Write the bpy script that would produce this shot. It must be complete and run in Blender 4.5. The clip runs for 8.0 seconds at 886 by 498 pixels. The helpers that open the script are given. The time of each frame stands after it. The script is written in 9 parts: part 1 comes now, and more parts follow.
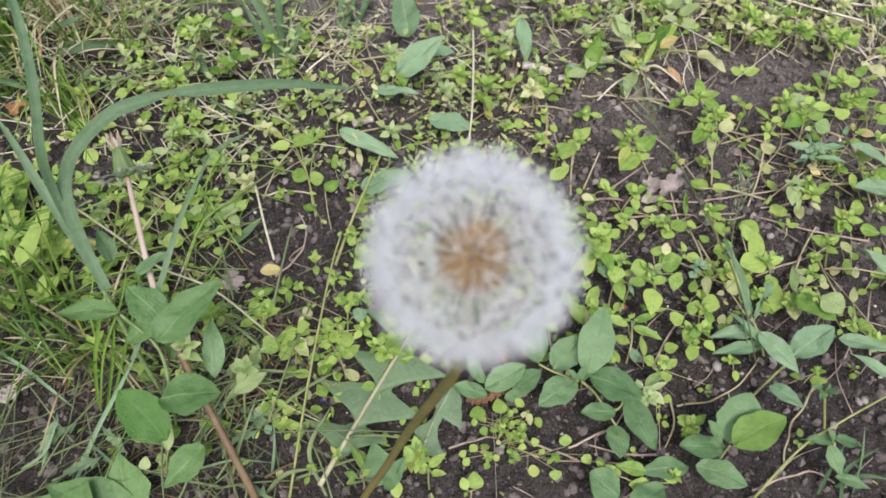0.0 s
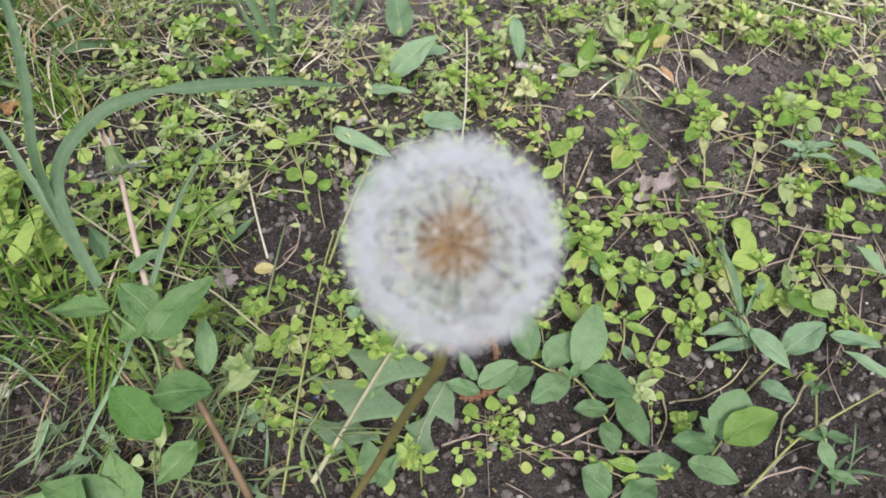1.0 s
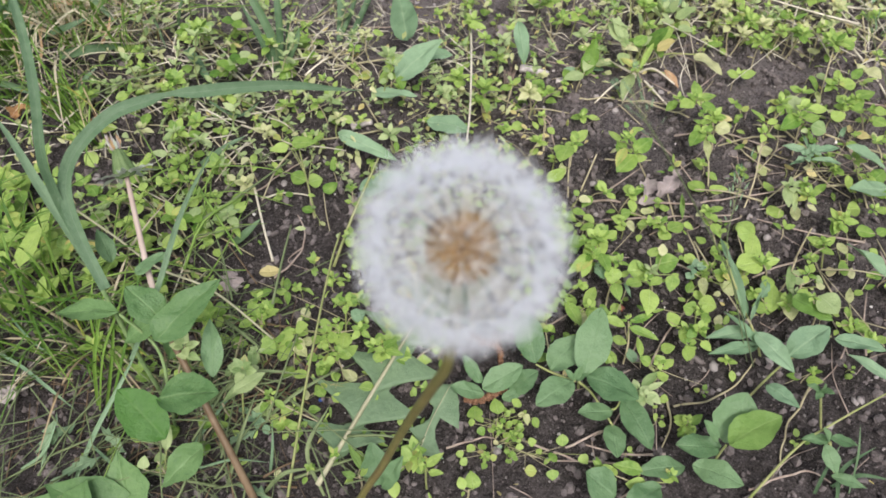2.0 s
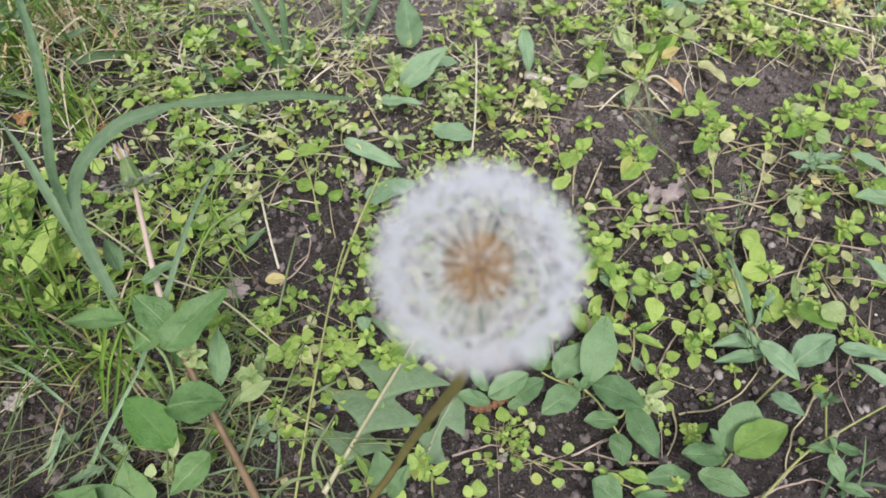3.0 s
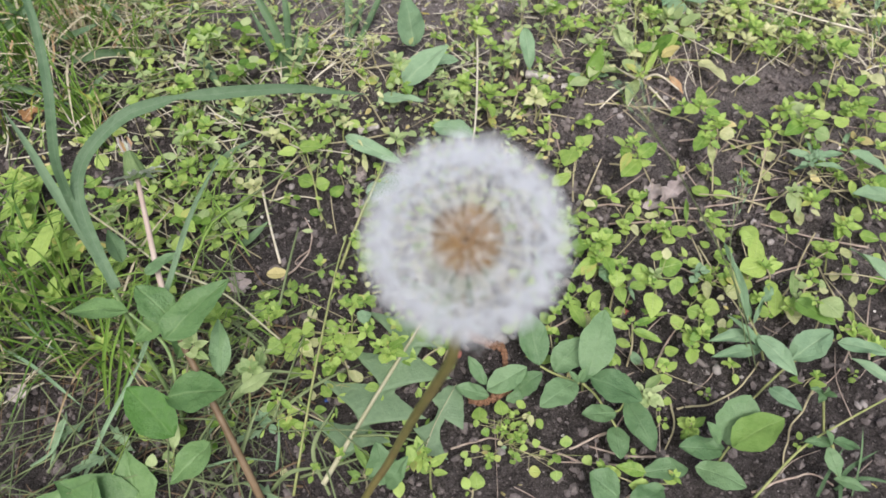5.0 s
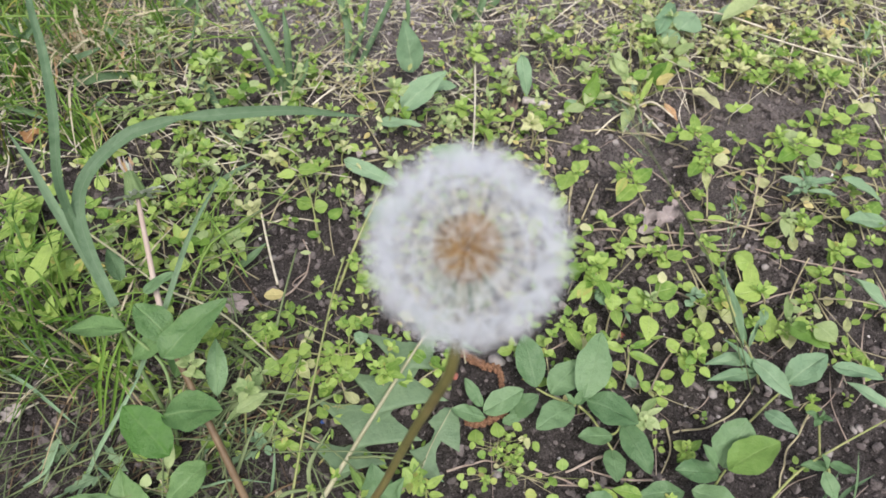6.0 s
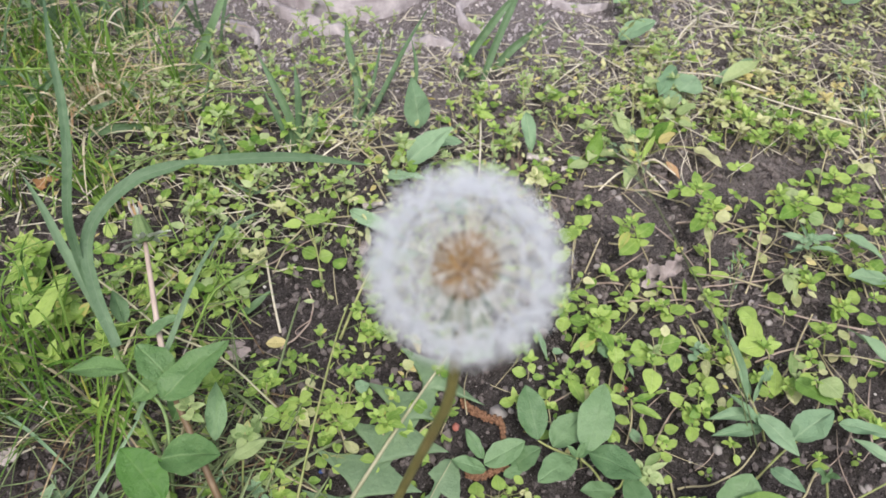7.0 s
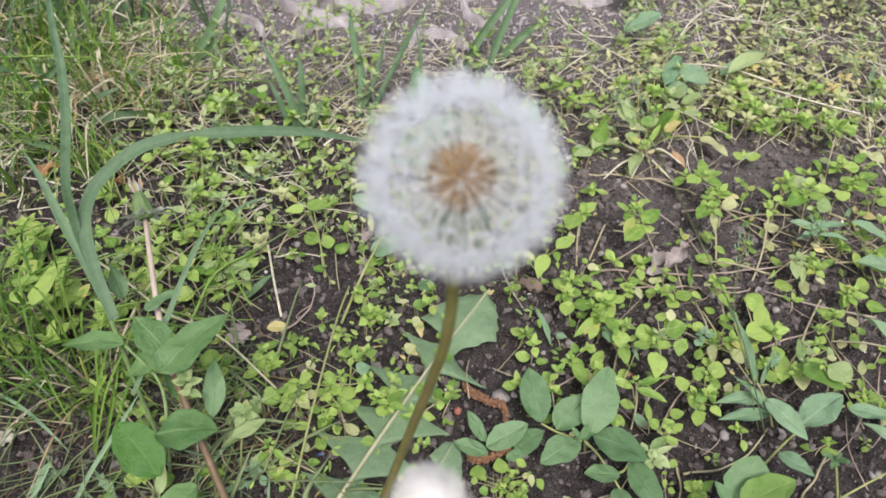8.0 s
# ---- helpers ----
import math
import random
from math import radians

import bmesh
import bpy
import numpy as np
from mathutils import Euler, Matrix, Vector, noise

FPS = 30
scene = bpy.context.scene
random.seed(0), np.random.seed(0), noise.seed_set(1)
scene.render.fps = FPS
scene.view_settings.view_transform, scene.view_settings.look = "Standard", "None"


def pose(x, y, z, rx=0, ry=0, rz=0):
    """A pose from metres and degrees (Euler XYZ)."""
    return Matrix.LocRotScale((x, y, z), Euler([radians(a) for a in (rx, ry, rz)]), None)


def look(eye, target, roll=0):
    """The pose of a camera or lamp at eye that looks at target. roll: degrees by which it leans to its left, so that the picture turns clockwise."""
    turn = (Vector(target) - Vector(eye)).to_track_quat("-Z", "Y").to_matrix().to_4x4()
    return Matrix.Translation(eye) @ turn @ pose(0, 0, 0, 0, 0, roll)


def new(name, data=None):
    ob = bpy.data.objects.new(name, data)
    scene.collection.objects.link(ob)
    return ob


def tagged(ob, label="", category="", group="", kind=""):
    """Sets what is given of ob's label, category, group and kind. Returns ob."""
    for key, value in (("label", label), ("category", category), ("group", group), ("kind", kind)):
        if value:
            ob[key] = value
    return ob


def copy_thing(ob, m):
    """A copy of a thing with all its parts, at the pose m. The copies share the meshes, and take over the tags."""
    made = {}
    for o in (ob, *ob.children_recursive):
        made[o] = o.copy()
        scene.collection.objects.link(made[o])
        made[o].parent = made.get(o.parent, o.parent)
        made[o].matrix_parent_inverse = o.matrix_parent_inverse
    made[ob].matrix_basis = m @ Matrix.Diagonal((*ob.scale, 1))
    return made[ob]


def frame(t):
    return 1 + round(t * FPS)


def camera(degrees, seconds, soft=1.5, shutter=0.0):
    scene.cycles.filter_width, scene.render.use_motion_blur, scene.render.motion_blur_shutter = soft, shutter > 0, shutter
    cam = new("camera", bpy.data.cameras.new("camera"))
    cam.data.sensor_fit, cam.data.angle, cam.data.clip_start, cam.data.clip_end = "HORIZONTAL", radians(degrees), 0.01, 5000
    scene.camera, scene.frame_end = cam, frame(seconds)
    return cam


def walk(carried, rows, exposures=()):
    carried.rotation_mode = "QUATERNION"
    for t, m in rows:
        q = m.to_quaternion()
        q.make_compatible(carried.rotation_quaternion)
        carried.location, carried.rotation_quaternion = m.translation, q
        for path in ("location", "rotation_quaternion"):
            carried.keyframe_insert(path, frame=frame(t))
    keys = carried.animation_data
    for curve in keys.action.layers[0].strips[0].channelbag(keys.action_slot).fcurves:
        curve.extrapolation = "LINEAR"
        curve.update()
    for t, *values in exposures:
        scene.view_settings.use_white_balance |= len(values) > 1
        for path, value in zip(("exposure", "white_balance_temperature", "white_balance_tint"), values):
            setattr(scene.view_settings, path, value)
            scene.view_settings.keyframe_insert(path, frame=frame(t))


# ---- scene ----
cam = camera(61.0, 8.0, soft=1.68)
PATH = [
    (0, -0.0000, 0.0000, 0.3300, 0.00, -58.00, 0.13),
    (0.5, 0.0022, -0.0020, 0.3286, -0.20, -57.90, 0.28),
    (1, 0.0024, -0.0024, 0.3296, -0.28, -57.80, 0.26),
    (1.5, 0.0024, -0.0034, 0.3297, 0.01, -57.67, 0.05),
    (3, -0.0006, -0.0012, 0.3328, 0.30, -57.39, -0.11),
    (3.5, -0.0004, -0.0031, 0.3333, 0.55, -57.10, -0.23),
    (4, -0.0003, -0.0061, 0.3352, 0.41, -56.65, 0.04),
    (4.5, 0.0005, -0.0057, 0.3333, 0.92, -57.07, -0.46),
    (5.8, 0.0028, -0.0097, 0.3321, 0.95, -56.34, -0.22),
    (6, 0.0008, -0.0105, 0.3326, 0.31, -54.85, 0.50),
    (6.5, 0.0032, -0.0147, 0.3310, 1.26, -52.09, -0.10),
    (7, 0.0020, -0.0173, 0.3301, 1.09, -49.99, 0.78),
    (7.5, 0.0009, -0.0185, 0.3255, 1.62, -48.69, 0.37),
    (8, 0.0039, -0.0263, 0.3174, 1.78, -48.98, 0.52),
]
walk(cam, [(t, pose(x, y, z, 90 + pitch, 0, yaw) @ pose(0, 0, 0, 0, 0, roll)) for t, x, y, z, yaw, pitch, roll in PATH],
     exposures=[(0.0, 0.36, 6500, 14), (8.0, 0.40, 6500, 14)])
# a small lens focused on the soil, so that the near seed head is a little soft
cam.data.dof.use_dof = True
cam.data.dof.focus_distance = 0.36
cam.data.dof.aperture_fstop = 22.0

# ---- light: open shade under a bright, thinly clouded sky ----
world = bpy.data.worlds.new("world")
scene.world = world
world.use_nodes = True
wn = world.node_tree
sky = wn.nodes.new("ShaderNodeTexSky")
sky.sky_type, sky.sun_disc = "NISHITA", False
sky.sun_elevation, sky.sun_rotation = radians(58), radians(200)
sky.air_density, sky.dust_density = 1.0, 4.0
pale = wn.nodes.new("ShaderNodeHueSaturation")
pale.inputs["Saturation"].default_value = 0.72
wn.links.new(sky.outputs[0], pale.inputs["Color"])
wn.links.new(pale.outputs[0], wn.nodes["Background"].inputs[0])
wn.nodes["Background"].inputs[1].default_value = 0.114
sun_data = bpy.data.lights.new("sun", "SUN")
sun_data.energy, sun_data.angle, sun_data.color = 2.35, radians(20), (1.0, 0.985, 0.96)
sun = new("sun", sun_data)
sun.matrix_basis = look((0.3, -0.5, 1.6), (0.0, 0.25, 0.0))

# ---- materials ----


def nodes_of(name):
    m = bpy.data.materials.new(name)
    m.use_nodes = True
    return m, m.node_tree, m.node_tree.nodes["Principled BSDF"]


def add(nt, kind, **inputs):
    n = nt.nodes.new(kind)
    for key, value in inputs.items():
        n.inputs[key.replace("_", " ")].default_value = value
    return n


def mix(nt, a, b, factor, blend="MIX"):
    """A colour mix; each of a, b and factor is a value or a socket."""
    n = nt.nodes.new("ShaderNodeMix")
    n.data_type, n.blend_type = "RGBA", blend
    for socket, value in ((n.inputs[0], factor), (n.inputs[6], a), (n.inputs[7], b)):
        if isinstance(value, bpy.types.NodeSocket):
            nt.links.new(value, socket)
        elif isinstance(value, tuple):
            socket.default_value = (*value, 1.0)
        else:
            socket.default_value = value
    return n.outputs[2]


def calc(nt, op, a, b=0.0, clamp=False):
    n = nt.nodes.new("ShaderNodeMath")
    n.operation, n.use_clamp = op, clamp
    for socket, value in zip(n.inputs, (a, b)):
        if isinstance(value, bpy.types.NodeSocket):
            nt.links.new(value, socket)
        else:
            socket.default_value = value
    return n.outputs[0]


def ramp(nt, value, low, high):
    n = nt.nodes.new("ShaderNodeMapRange")
    n.inputs[1].default_value, n.inputs[2].default_value = low, high
    nt.links.new(value, n.inputs[0])
    return n.outputs[0]


def grain(nt, scale, detail=4.0, rough=0.6):
    """Noise over real places, in waves per metre."""
    g = nt.nodes.new("ShaderNodeNewGeometry")
    n = add(nt, "ShaderNodeTexNoise", Scale=scale, Detail=detail, Roughness=rough)
    nt.links.new(g.outputs["Position"], n.inputs["Vector"])
    return n.outputs[0]


def bump(nt, bsdf, height, strength, distance=0.001):
    n = add(nt, "ShaderNodeBump", Strength=strength, Distance=distance)
    nt.links.new(height, n.inputs["Height"])
    nt.links.new(n.outputs[0], bsdf.inputs["Normal"])


def leaf_material(name, dark, light, vein, old=(0.45, 0.38, 0.08), rough=0.5, through_light=0.3, ribs=9.0, aged=0.85, vein_amount=0.32):
    m, nt, b = nodes_of(name)
    uv = nt.nodes.new("ShaderNodeUVMap")
    xyz = nt.nodes.new("ShaderNodeSeparateXYZ")
    nt.links.new(uv.outputs[0], xyz.inputs[0])
    across = calc(nt, "ABSOLUTE", calc(nt, "SUBTRACT", xyz.outputs[0], 0.5))
    info, piece = nt.nodes.new("ShaderNodeObjectInfo"), nt.nodes.new("ShaderNodeNewGeometry")
    chance = calc(nt, "FRACT", calc(nt, "ADD", info.outputs["Random"], piece.outputs["Random Per Island"]))
    blotch = grain(nt, 260.0)
    colour = mix(nt, dark, light, ramp(nt, calc(nt, "ADD", blotch, calc(nt, "MULTIPLY", chance, 0.9)), 0.35, 1.35))
    # paler and darker fields within a leaf
    colour = mix(nt, colour, light, calc(nt, "MULTIPLY", ramp(nt, grain(nt, 110.0, 3.0), 0.50, 0.72), 0.55))
    colour = mix(nt, colour, dark, calc(nt, "MULTIPLY", ramp(nt, grain(nt, 420.0, 5.0, 0.7), 0.55, 0.75), 0.5))
    # some leaves are turning yellow, from their edges
    rnd = calc(nt, "FRACT", calc(nt, "MULTIPLY", chance, 37.7))
    turning = calc(nt, "MULTIPLY", ramp(nt, rnd, aged, 1.0), ramp(nt, calc(nt, "ADD", across, blotch), 0.35, 0.9))
    colour = mix(nt, colour, old, turning)
    rib = ramp(nt, across, 0.045, 0.0)
    slant = calc(nt, "SINE", calc(nt, "MULTIPLY", calc(nt, "SUBTRACT", xyz.outputs[1], calc(nt, "MULTIPLY", across, 0.7)), ribs * 6.283))
    side = calc(nt, "MULTIPLY", ramp(nt, slant, 0.75, 1.0), 0.15)
    veins = calc(nt, "MAXIMUM", rib, side)
    colour = mix(nt, colour, vein, calc(nt, "MULTIPLY", veins, vein_amount))
    # small pale specks of dust
    colour = mix(nt, colour, (0.30, 0.29, 0.24), calc(nt, "MULTIPLY", ramp(nt, grain(nt, 1500.0, 2.0), 0.66, 0.8), 0.35))
    nt.links.new(colour, b.inputs["Base Color"])
    b.inputs["Roughness"].default_value = rough
    b.inputs["Specular IOR Level"].default_value = 0.42
    bump(nt, b, calc(nt, "SUBTRACT", calc(nt, "ADD", calc(nt, "MULTIPLY", grain(nt, 900.0), 0.4), grain(nt, 220.0)), calc(nt, "MULTIPLY", veins, 0.16)), 0.65, 0.0014)
    t = nt.nodes.new("ShaderNodeBsdfTranslucent")
    nt.links.new(mix(nt, colour, (1.0, 1.0, 0.35), 0.35, "MULTIPLY"), t.inputs[0])
    both = nt.nodes.new("ShaderNodeMixShader")
    both.inputs[0].default_value = through_light
    nt.links.new(b.outputs[0], both.inputs[1])
    nt.links.new(t.outputs[0], both.inputs[2])
    nt.links.new(both.outputs[0], nt.nodes["Material Output"].inputs[0])
    return m


def plain_material(name, a, b_colour, scale=300.0, rough=0.8, relief=0.4, distance=0.0008, stain=None, islands=False, specular=0.3):
    """Two tones that follow a grain, a third that stains it, and a fine relief."""
    m, nt, b = nodes_of(name)
    g = grain(nt, scale)
    colour = mix(nt, a, b_colour, ramp(nt, g, 0.3, 0.72))
    if islands:
        geo = nt.nodes.new("ShaderNodeNewGeometry")
        colour = mix(nt, colour, b_colour, calc(nt, "MULTIPLY", geo.outputs["Random Per Island"], 0.8))
    if stain:
        colour = mix(nt, colour, stain, ramp(nt, grain(nt, scale * 0.22, 6.0), 0.52, 0.72))
    nt.links.new(colour, b.inputs["Base Color"])
    b.inputs["Roughness"].default_value = rough
    b.inputs["Specular IOR Level"].default_value = specular
    bump(nt, b, grain(nt, scale * 3.0, 6.0, 0.7), relief, distance)
    return m


def soil_material():
    m, nt, b = nodes_of("dark damp garden soil")
    big, mid, fine, dust = grain(nt, 14.0, 5.0), grain(nt, 150.0, 6.0, 0.75), grain(nt, 820.0, 5.0, 0.75), grain(nt, 1450.0, 3.0, 0.7)
    colour = mix(nt, (0.034, 0.029, 0.027), (0.155, 0.135, 0.127), ramp(nt, mid, 0.32, 0.68))
    # drier, trodden and paler towards the paving
    geo = nt.nodes.new("ShaderNodeNewGeometry")
    away = nt.nodes.new("ShaderNodeVectorMath")
    away.operation = "DISTANCE"
    nt.links.new(geo.outputs["Position"], away.inputs[0])
    away.inputs[1].default_value = (-0.035, 0.74, 0.0)
    dry = ramp(nt, calc(nt, "SUBTRACT", away.outputs["Value"], calc(nt, "MULTIPLY", big, 0.12)), 0.345, 0.255)
    colour = mix(nt, colour, mix(nt, (0.33, 0.298, 0.308), (0.60, 0.55, 0.562), ramp(nt, mid, 0.3, 0.7)), calc(nt, "MULTIPLY", dry, 0.85))
    # grazing sky sheen on the bed towards the paving, put in as paler colour
    place = nt.nodes.new("ShaderNodeSeparateXYZ")
    nt.links.new(geo.outputs["Position"], place.inputs[0])
    far_sheen = ramp(nt, calc(nt, "ADD", calc(nt, "ADD", place.outputs["Y"], calc(nt, "MULTIPLY", place.outputs["X"], 0.4)), calc(nt, "MULTIPLY", big, 0.12)), 0.30, 0.47)
    far_sheen = calc(nt, "MULTIPLY", far_sheen, ramp(nt, away.outputs["Value"], 1.3, 0.7))
    colour = mix(nt, colour, mix(nt, (0.092, 0.080, 0.078), (0.43, 0.38, 0.367), ramp(nt, fine, 0.34, 0.70)), calc(nt, "MULTIPLY", far_sheen, 0.8))
    # crumbs: shade in their gaps and light on their tops, painted into the colour
    colour = mix(nt, colour, (0.014, 0.012, 0.012), calc(nt, "MULTIPLY", ramp(nt, fine, 0.52, 0.38), calc(nt, "SUBTRACT", 0.75, calc(nt, "MULTIPLY", calc(nt, "MAXIMUM", dry, far_sheen), 0.55))))
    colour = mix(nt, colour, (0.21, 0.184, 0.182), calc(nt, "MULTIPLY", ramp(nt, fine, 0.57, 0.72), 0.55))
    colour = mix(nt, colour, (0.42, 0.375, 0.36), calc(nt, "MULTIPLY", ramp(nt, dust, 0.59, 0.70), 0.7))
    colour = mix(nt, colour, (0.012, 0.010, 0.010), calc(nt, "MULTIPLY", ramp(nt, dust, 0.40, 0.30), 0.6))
    nt.links.new(colour, b.inputs["Base Color"])
    b.inputs["Roughness"].default_value = 0.92
    b.inputs["Specular IOR Level"].default_value = 0.2
    bump(nt, b, calc(nt, "ADD", calc(nt, "MULTIPLY", mid, 1.6), fine), 1.0, 0.0030)
    return m


def fluff_material():
    m, nt, b = nodes_of("white silky seed fluff")
    nt.links.new(mix(nt, (0.84, 0.87, 0.90), (0.92, 0.95, 0.98), grain(nt, 800.0)), b.inputs["Base Color"])
    b.inputs["Roughness"].default_value = 0.6
    t = add(nt, "ShaderNodeBsdfTranslucent", Color=(0.91, 0.94, 0.98, 1.0))
    both = nt.nodes.new("ShaderNodeMixShader")
    both.inputs[0].default_value = 0.5
    nt.links.new(b.outputs[0], both.inputs[1])
    nt.links.new(t.outputs[0], both.inputs[2])
    nt.links.new(both.outputs[0], nt.nodes["Material Output"].inputs[0])
    return m


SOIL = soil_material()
CHICK = leaf_material("fresh chickweed leaf", (0.118, 0.264, 0.036), (0.445, 0.605, 0.155), (0.55, 0.66, 0.29), old=(0.60, 0.52, 0.18), ribs=5.0, through_light=0.32, aged=0.95, rough=0.36)
PALE = leaf_material("pale ageing chickweed leaf", (0.34, 0.41, 0.14), (0.68, 0.69, 0.38), (0.68, 0.70, 0.45), old=(0.64, 0.58, 0.32), ribs=5.0, through_light=0.32, aged=0.93)
LIGHT = leaf_material("light green weed leaf", (0.22, 0.35, 0.115), (0.48, 0.58, 0.28), (0.56, 0.65, 0.37), old=(0.58, 0.52, 0.22), ribs=6.0, through_light=0.32, aged=0.97, rough=0.45)
SHEER = leaf_material("bright see-through leaf", (0.16, 0.31, 0.06), (0.28, 0.45, 0.12), (0.38, 0.55, 0.20), vein_amount=0.25, through_light=0.4, aged=0.9999, rough=0.45)
DEEP = leaf_material("deep green vine leaf", (0.042, 0.130, 0.020), (0.096, 0.235, 0.046), (0.20, 0.34, 0.11), vein_amount=0.25, through_light=0.3, aged=0.9999, rough=0.5)
BROAD = leaf_material("broad green leaf", (0.092, 0.192, 0.078), (0.200, 0.332, 0.158), (0.30, 0.43, 0.23), vein_amount=0.13, through_light=0.28, aged=0.9999, rough=0.45)
VINE = leaf_material("blue-green vine leaf", (0.075, 0.168, 0.052), (0.170, 0.298, 0.108), (0.29, 0.43, 0.19), through_light=0.22, aged=0.9999, rough=0.45)
GREY = leaf_material("greyish green leaf", (0.170, 0.300, 0.165), (0.270, 0.410, 0.240), (0.42, 0.54, 0.34), through_light=0.22, aged=0.9999, rough=0.6)
FROST = leaf_material("pale frosted bract", (0.50, 0.57, 0.46), (0.70, 0.75, 0.64), (0.60, 0.66, 0.58), through_light=0.2, aged=0.9999, rough=0.7)
LION = leaf_material("dandelion leaf", (0.150, 0.245, 0.130), (0.245, 0.365, 0.200), (0.42, 0.52, 0.32), through_light=0.25, aged=0.9999, ribs=7.0, vein_amount=0.5)
BLADE = leaf_material("grass blade", (0.105, 0.195, 0.098), (0.21, 0.32, 0.185), (0.32, 0.43, 0.30), through_light=0.3, aged=0.9999, ribs=0.0, vein_amount=0.25)
RUSH = leaf_material("dark grass blade", (0.072, 0.142, 0.066), (0.170, 0.280, 0.138), (0.24, 0.35, 0.20), through_light=0.25, aged=0.9999, ribs=0.0, vein_amount=0.25)
FINE = leaf_material("fine lawn grass", (0.060, 0.165, 0.022), (0.215, 0.37, 0.065), (0.34, 0.47, 0.12), through_light=0.35, aged=0.93, ribs=0.0, vein_amount=0.2)
HAY = leaf_material("bleached dry grass", (0.40, 0.33, 0.20), (0.70, 0.64, 0.47), (0.66, 0.60, 0.44), old=(0.46, 0.31, 0.15), through_light=0.25, aged=0.75, ribs=0.0, vein_amount=0.2, rough=0.7)
BARK = leaf_material("brown bark strip", (0.14, 0.10, 0.075), (0.30, 0.23, 0.19), (0.18, 0.12, 0.09), through_light=0.02, rough=0.9)
DRY = leaf_material("dead curled leaf", (0.25, 0.208, 0.195), (0.52, 0.455, 0.43), (0.30, 0.24, 0.21), old=(0.40, 0.22, 0.10), through_light=0.1, rough=0.85, aged=0.9999)
TAN = leaf_material("rusty dead leaf", (0.22, 0.10, 0.04), (0.46, 0.26, 0.12), (0.30, 0.16, 0.08), through_light=0.1, rough=0.8, aged=0.9999)
YELLOW = leaf_material("yellowed leaf", (0.50, 0.43, 0.15), (0.70, 0.62, 0.30), (0.66, 0.58, 0.28), through_light=0.25, rough=0.6)
ORANGE = leaf_material("orange dried leaf", (0.46, 0.27, 0.13), (0.70, 0.50, 0.32), (0.58, 0.38, 0.2), through_light=0.15, rough=0.7)
STEM = plain_material("pale green stem", (0.22, 0.28, 0.085), (0.38, 0.38, 0.17), 200.0, 0.55)
SALLOW = plain_material("sallow stalk", (0.36, 0.355, 0.21), (0.52, 0.505, 0.34), 120.0, 0.6)
CREEP = plain_material("pinkish green creeping stem", (0.30, 0.265, 0.15), (0.49, 0.44, 0.28), 200.0, 0.55, islands=True)
STRAW = plain_material("dry straw", (0.40, 0.345, 0.24), (0.76, 0.715, 0.58), 160.0, 0.75, islands=True)
ROOT = plain_material("brown dry runner", (0.28, 0.21, 0.17), (0.50, 0.415, 0.345), 160.0, 0.8)
OLIVE = plain_material("olive brown stalk", (0.17, 0.162, 0.05), (0.275, 0.25, 0.088), 90.0, 0.4, 0.2, stain=(0.24, 0.165, 0.075))
PINKISH = plain_material("pinkish stalk", (0.43, 0.325, 0.27), (0.60, 0.50, 0.43), 90.0, 0.45, 0.2, stain=(0.38, 0.25, 0.18))
RUSSET = plain_material("russet stalk", (0.13, 0.085, 0.045), (0.23, 0.165, 0.10), 90.0, 0.45, 0.2)
BRACT = plain_material("green bract", (0.12, 0.20, 0.07), (0.26, 0.36, 0.15), 220.0, 0.55)
ACHENE = plain_material("brown seed", (0.17, 0.092, 0.026), (0.38, 0.235, 0.078), 500.0, 0.6, islands=True)
BEAK = plain_material("pale seed stalk", (0.62, 0.60, 0.47), (0.76, 0.75, 0.64), 400.0, 0.5)
FLUFF = fluff_material()
BRUSH = plain_material("creamy white brush of fluff", (0.66, 0.65, 0.61), (0.76, 0.75, 0.72), 500.0, 0.8)
MEADOW = plain_material("fresh thin grass", (0.085, 0.185, 0.030), (0.25, 0.375, 0.085), 120.0, 0.55, islands=True)
SAGE = plain_material("dull sage grass", (0.09, 0.135, 0.055), (0.20, 0.25, 0.115), 120.0, 0.6, islands=True)
HEART = plain_material("seed head base", (0.46, 0.40, 0.26), (0.60, 0.55, 0.40), 500.0, 0.8)
CATKIN = plain_material("rusty catkin", (0.12, 0.058, 0.032), (0.31, 0.17, 0.10), 700.0, 0.85, 0.6, islands=True)
PEBBLE = plain_material("grey pebble", (0.16, 0.14, 0.135), (0.36, 0.33, 0.31), 260.0, 0.85, islands=True)
CLOD = plain_material("soil crumb", (0.036, 0.030, 0.028), (0.250, 0.216, 0.204), 1100.0, 0.95, 0.8, islands=True)
DUST = plain_material("dry pale soil crumb", (0.15, 0.132, 0.136), (0.58, 0.530, 0.540), 700.0, 0.95, 0.7, islands=True)
BLEACHED = plain_material("bleached wood", (0.46, 0.41, 0.38), (0.74, 0.69, 0.65), 350.0, 0.85, 0.7, stain=(0.22, 0.18, 0.16))
WHITE = plain_material("chalky white chip", (0.62, 0.58, 0.54), (0.80, 0.77, 0.73), 500.0, 0.8, stain=(0.40, 0.34, 0.30))
CONCRETE = plain_material("worn pinkish grey concrete", (0.29, 0.262, 0.268), (0.53, 0.485, 0.492), 120.0, 0.95, 0.9, 0.0012, stain=(0.20, 0.172, 0.175))
BLUE = plain_material("blue plastic crumb", (0.03, 0.07, 0.25), (0.06, 0.13, 0.36), 500.0, 0.4)
RED = plain_material("red brick crumb", (0.34, 0.10, 0.07), (0.46, 0.19, 0.15), 500.0, 0.8)

# ---- helpers of the build ----
rng = random.Random(7)


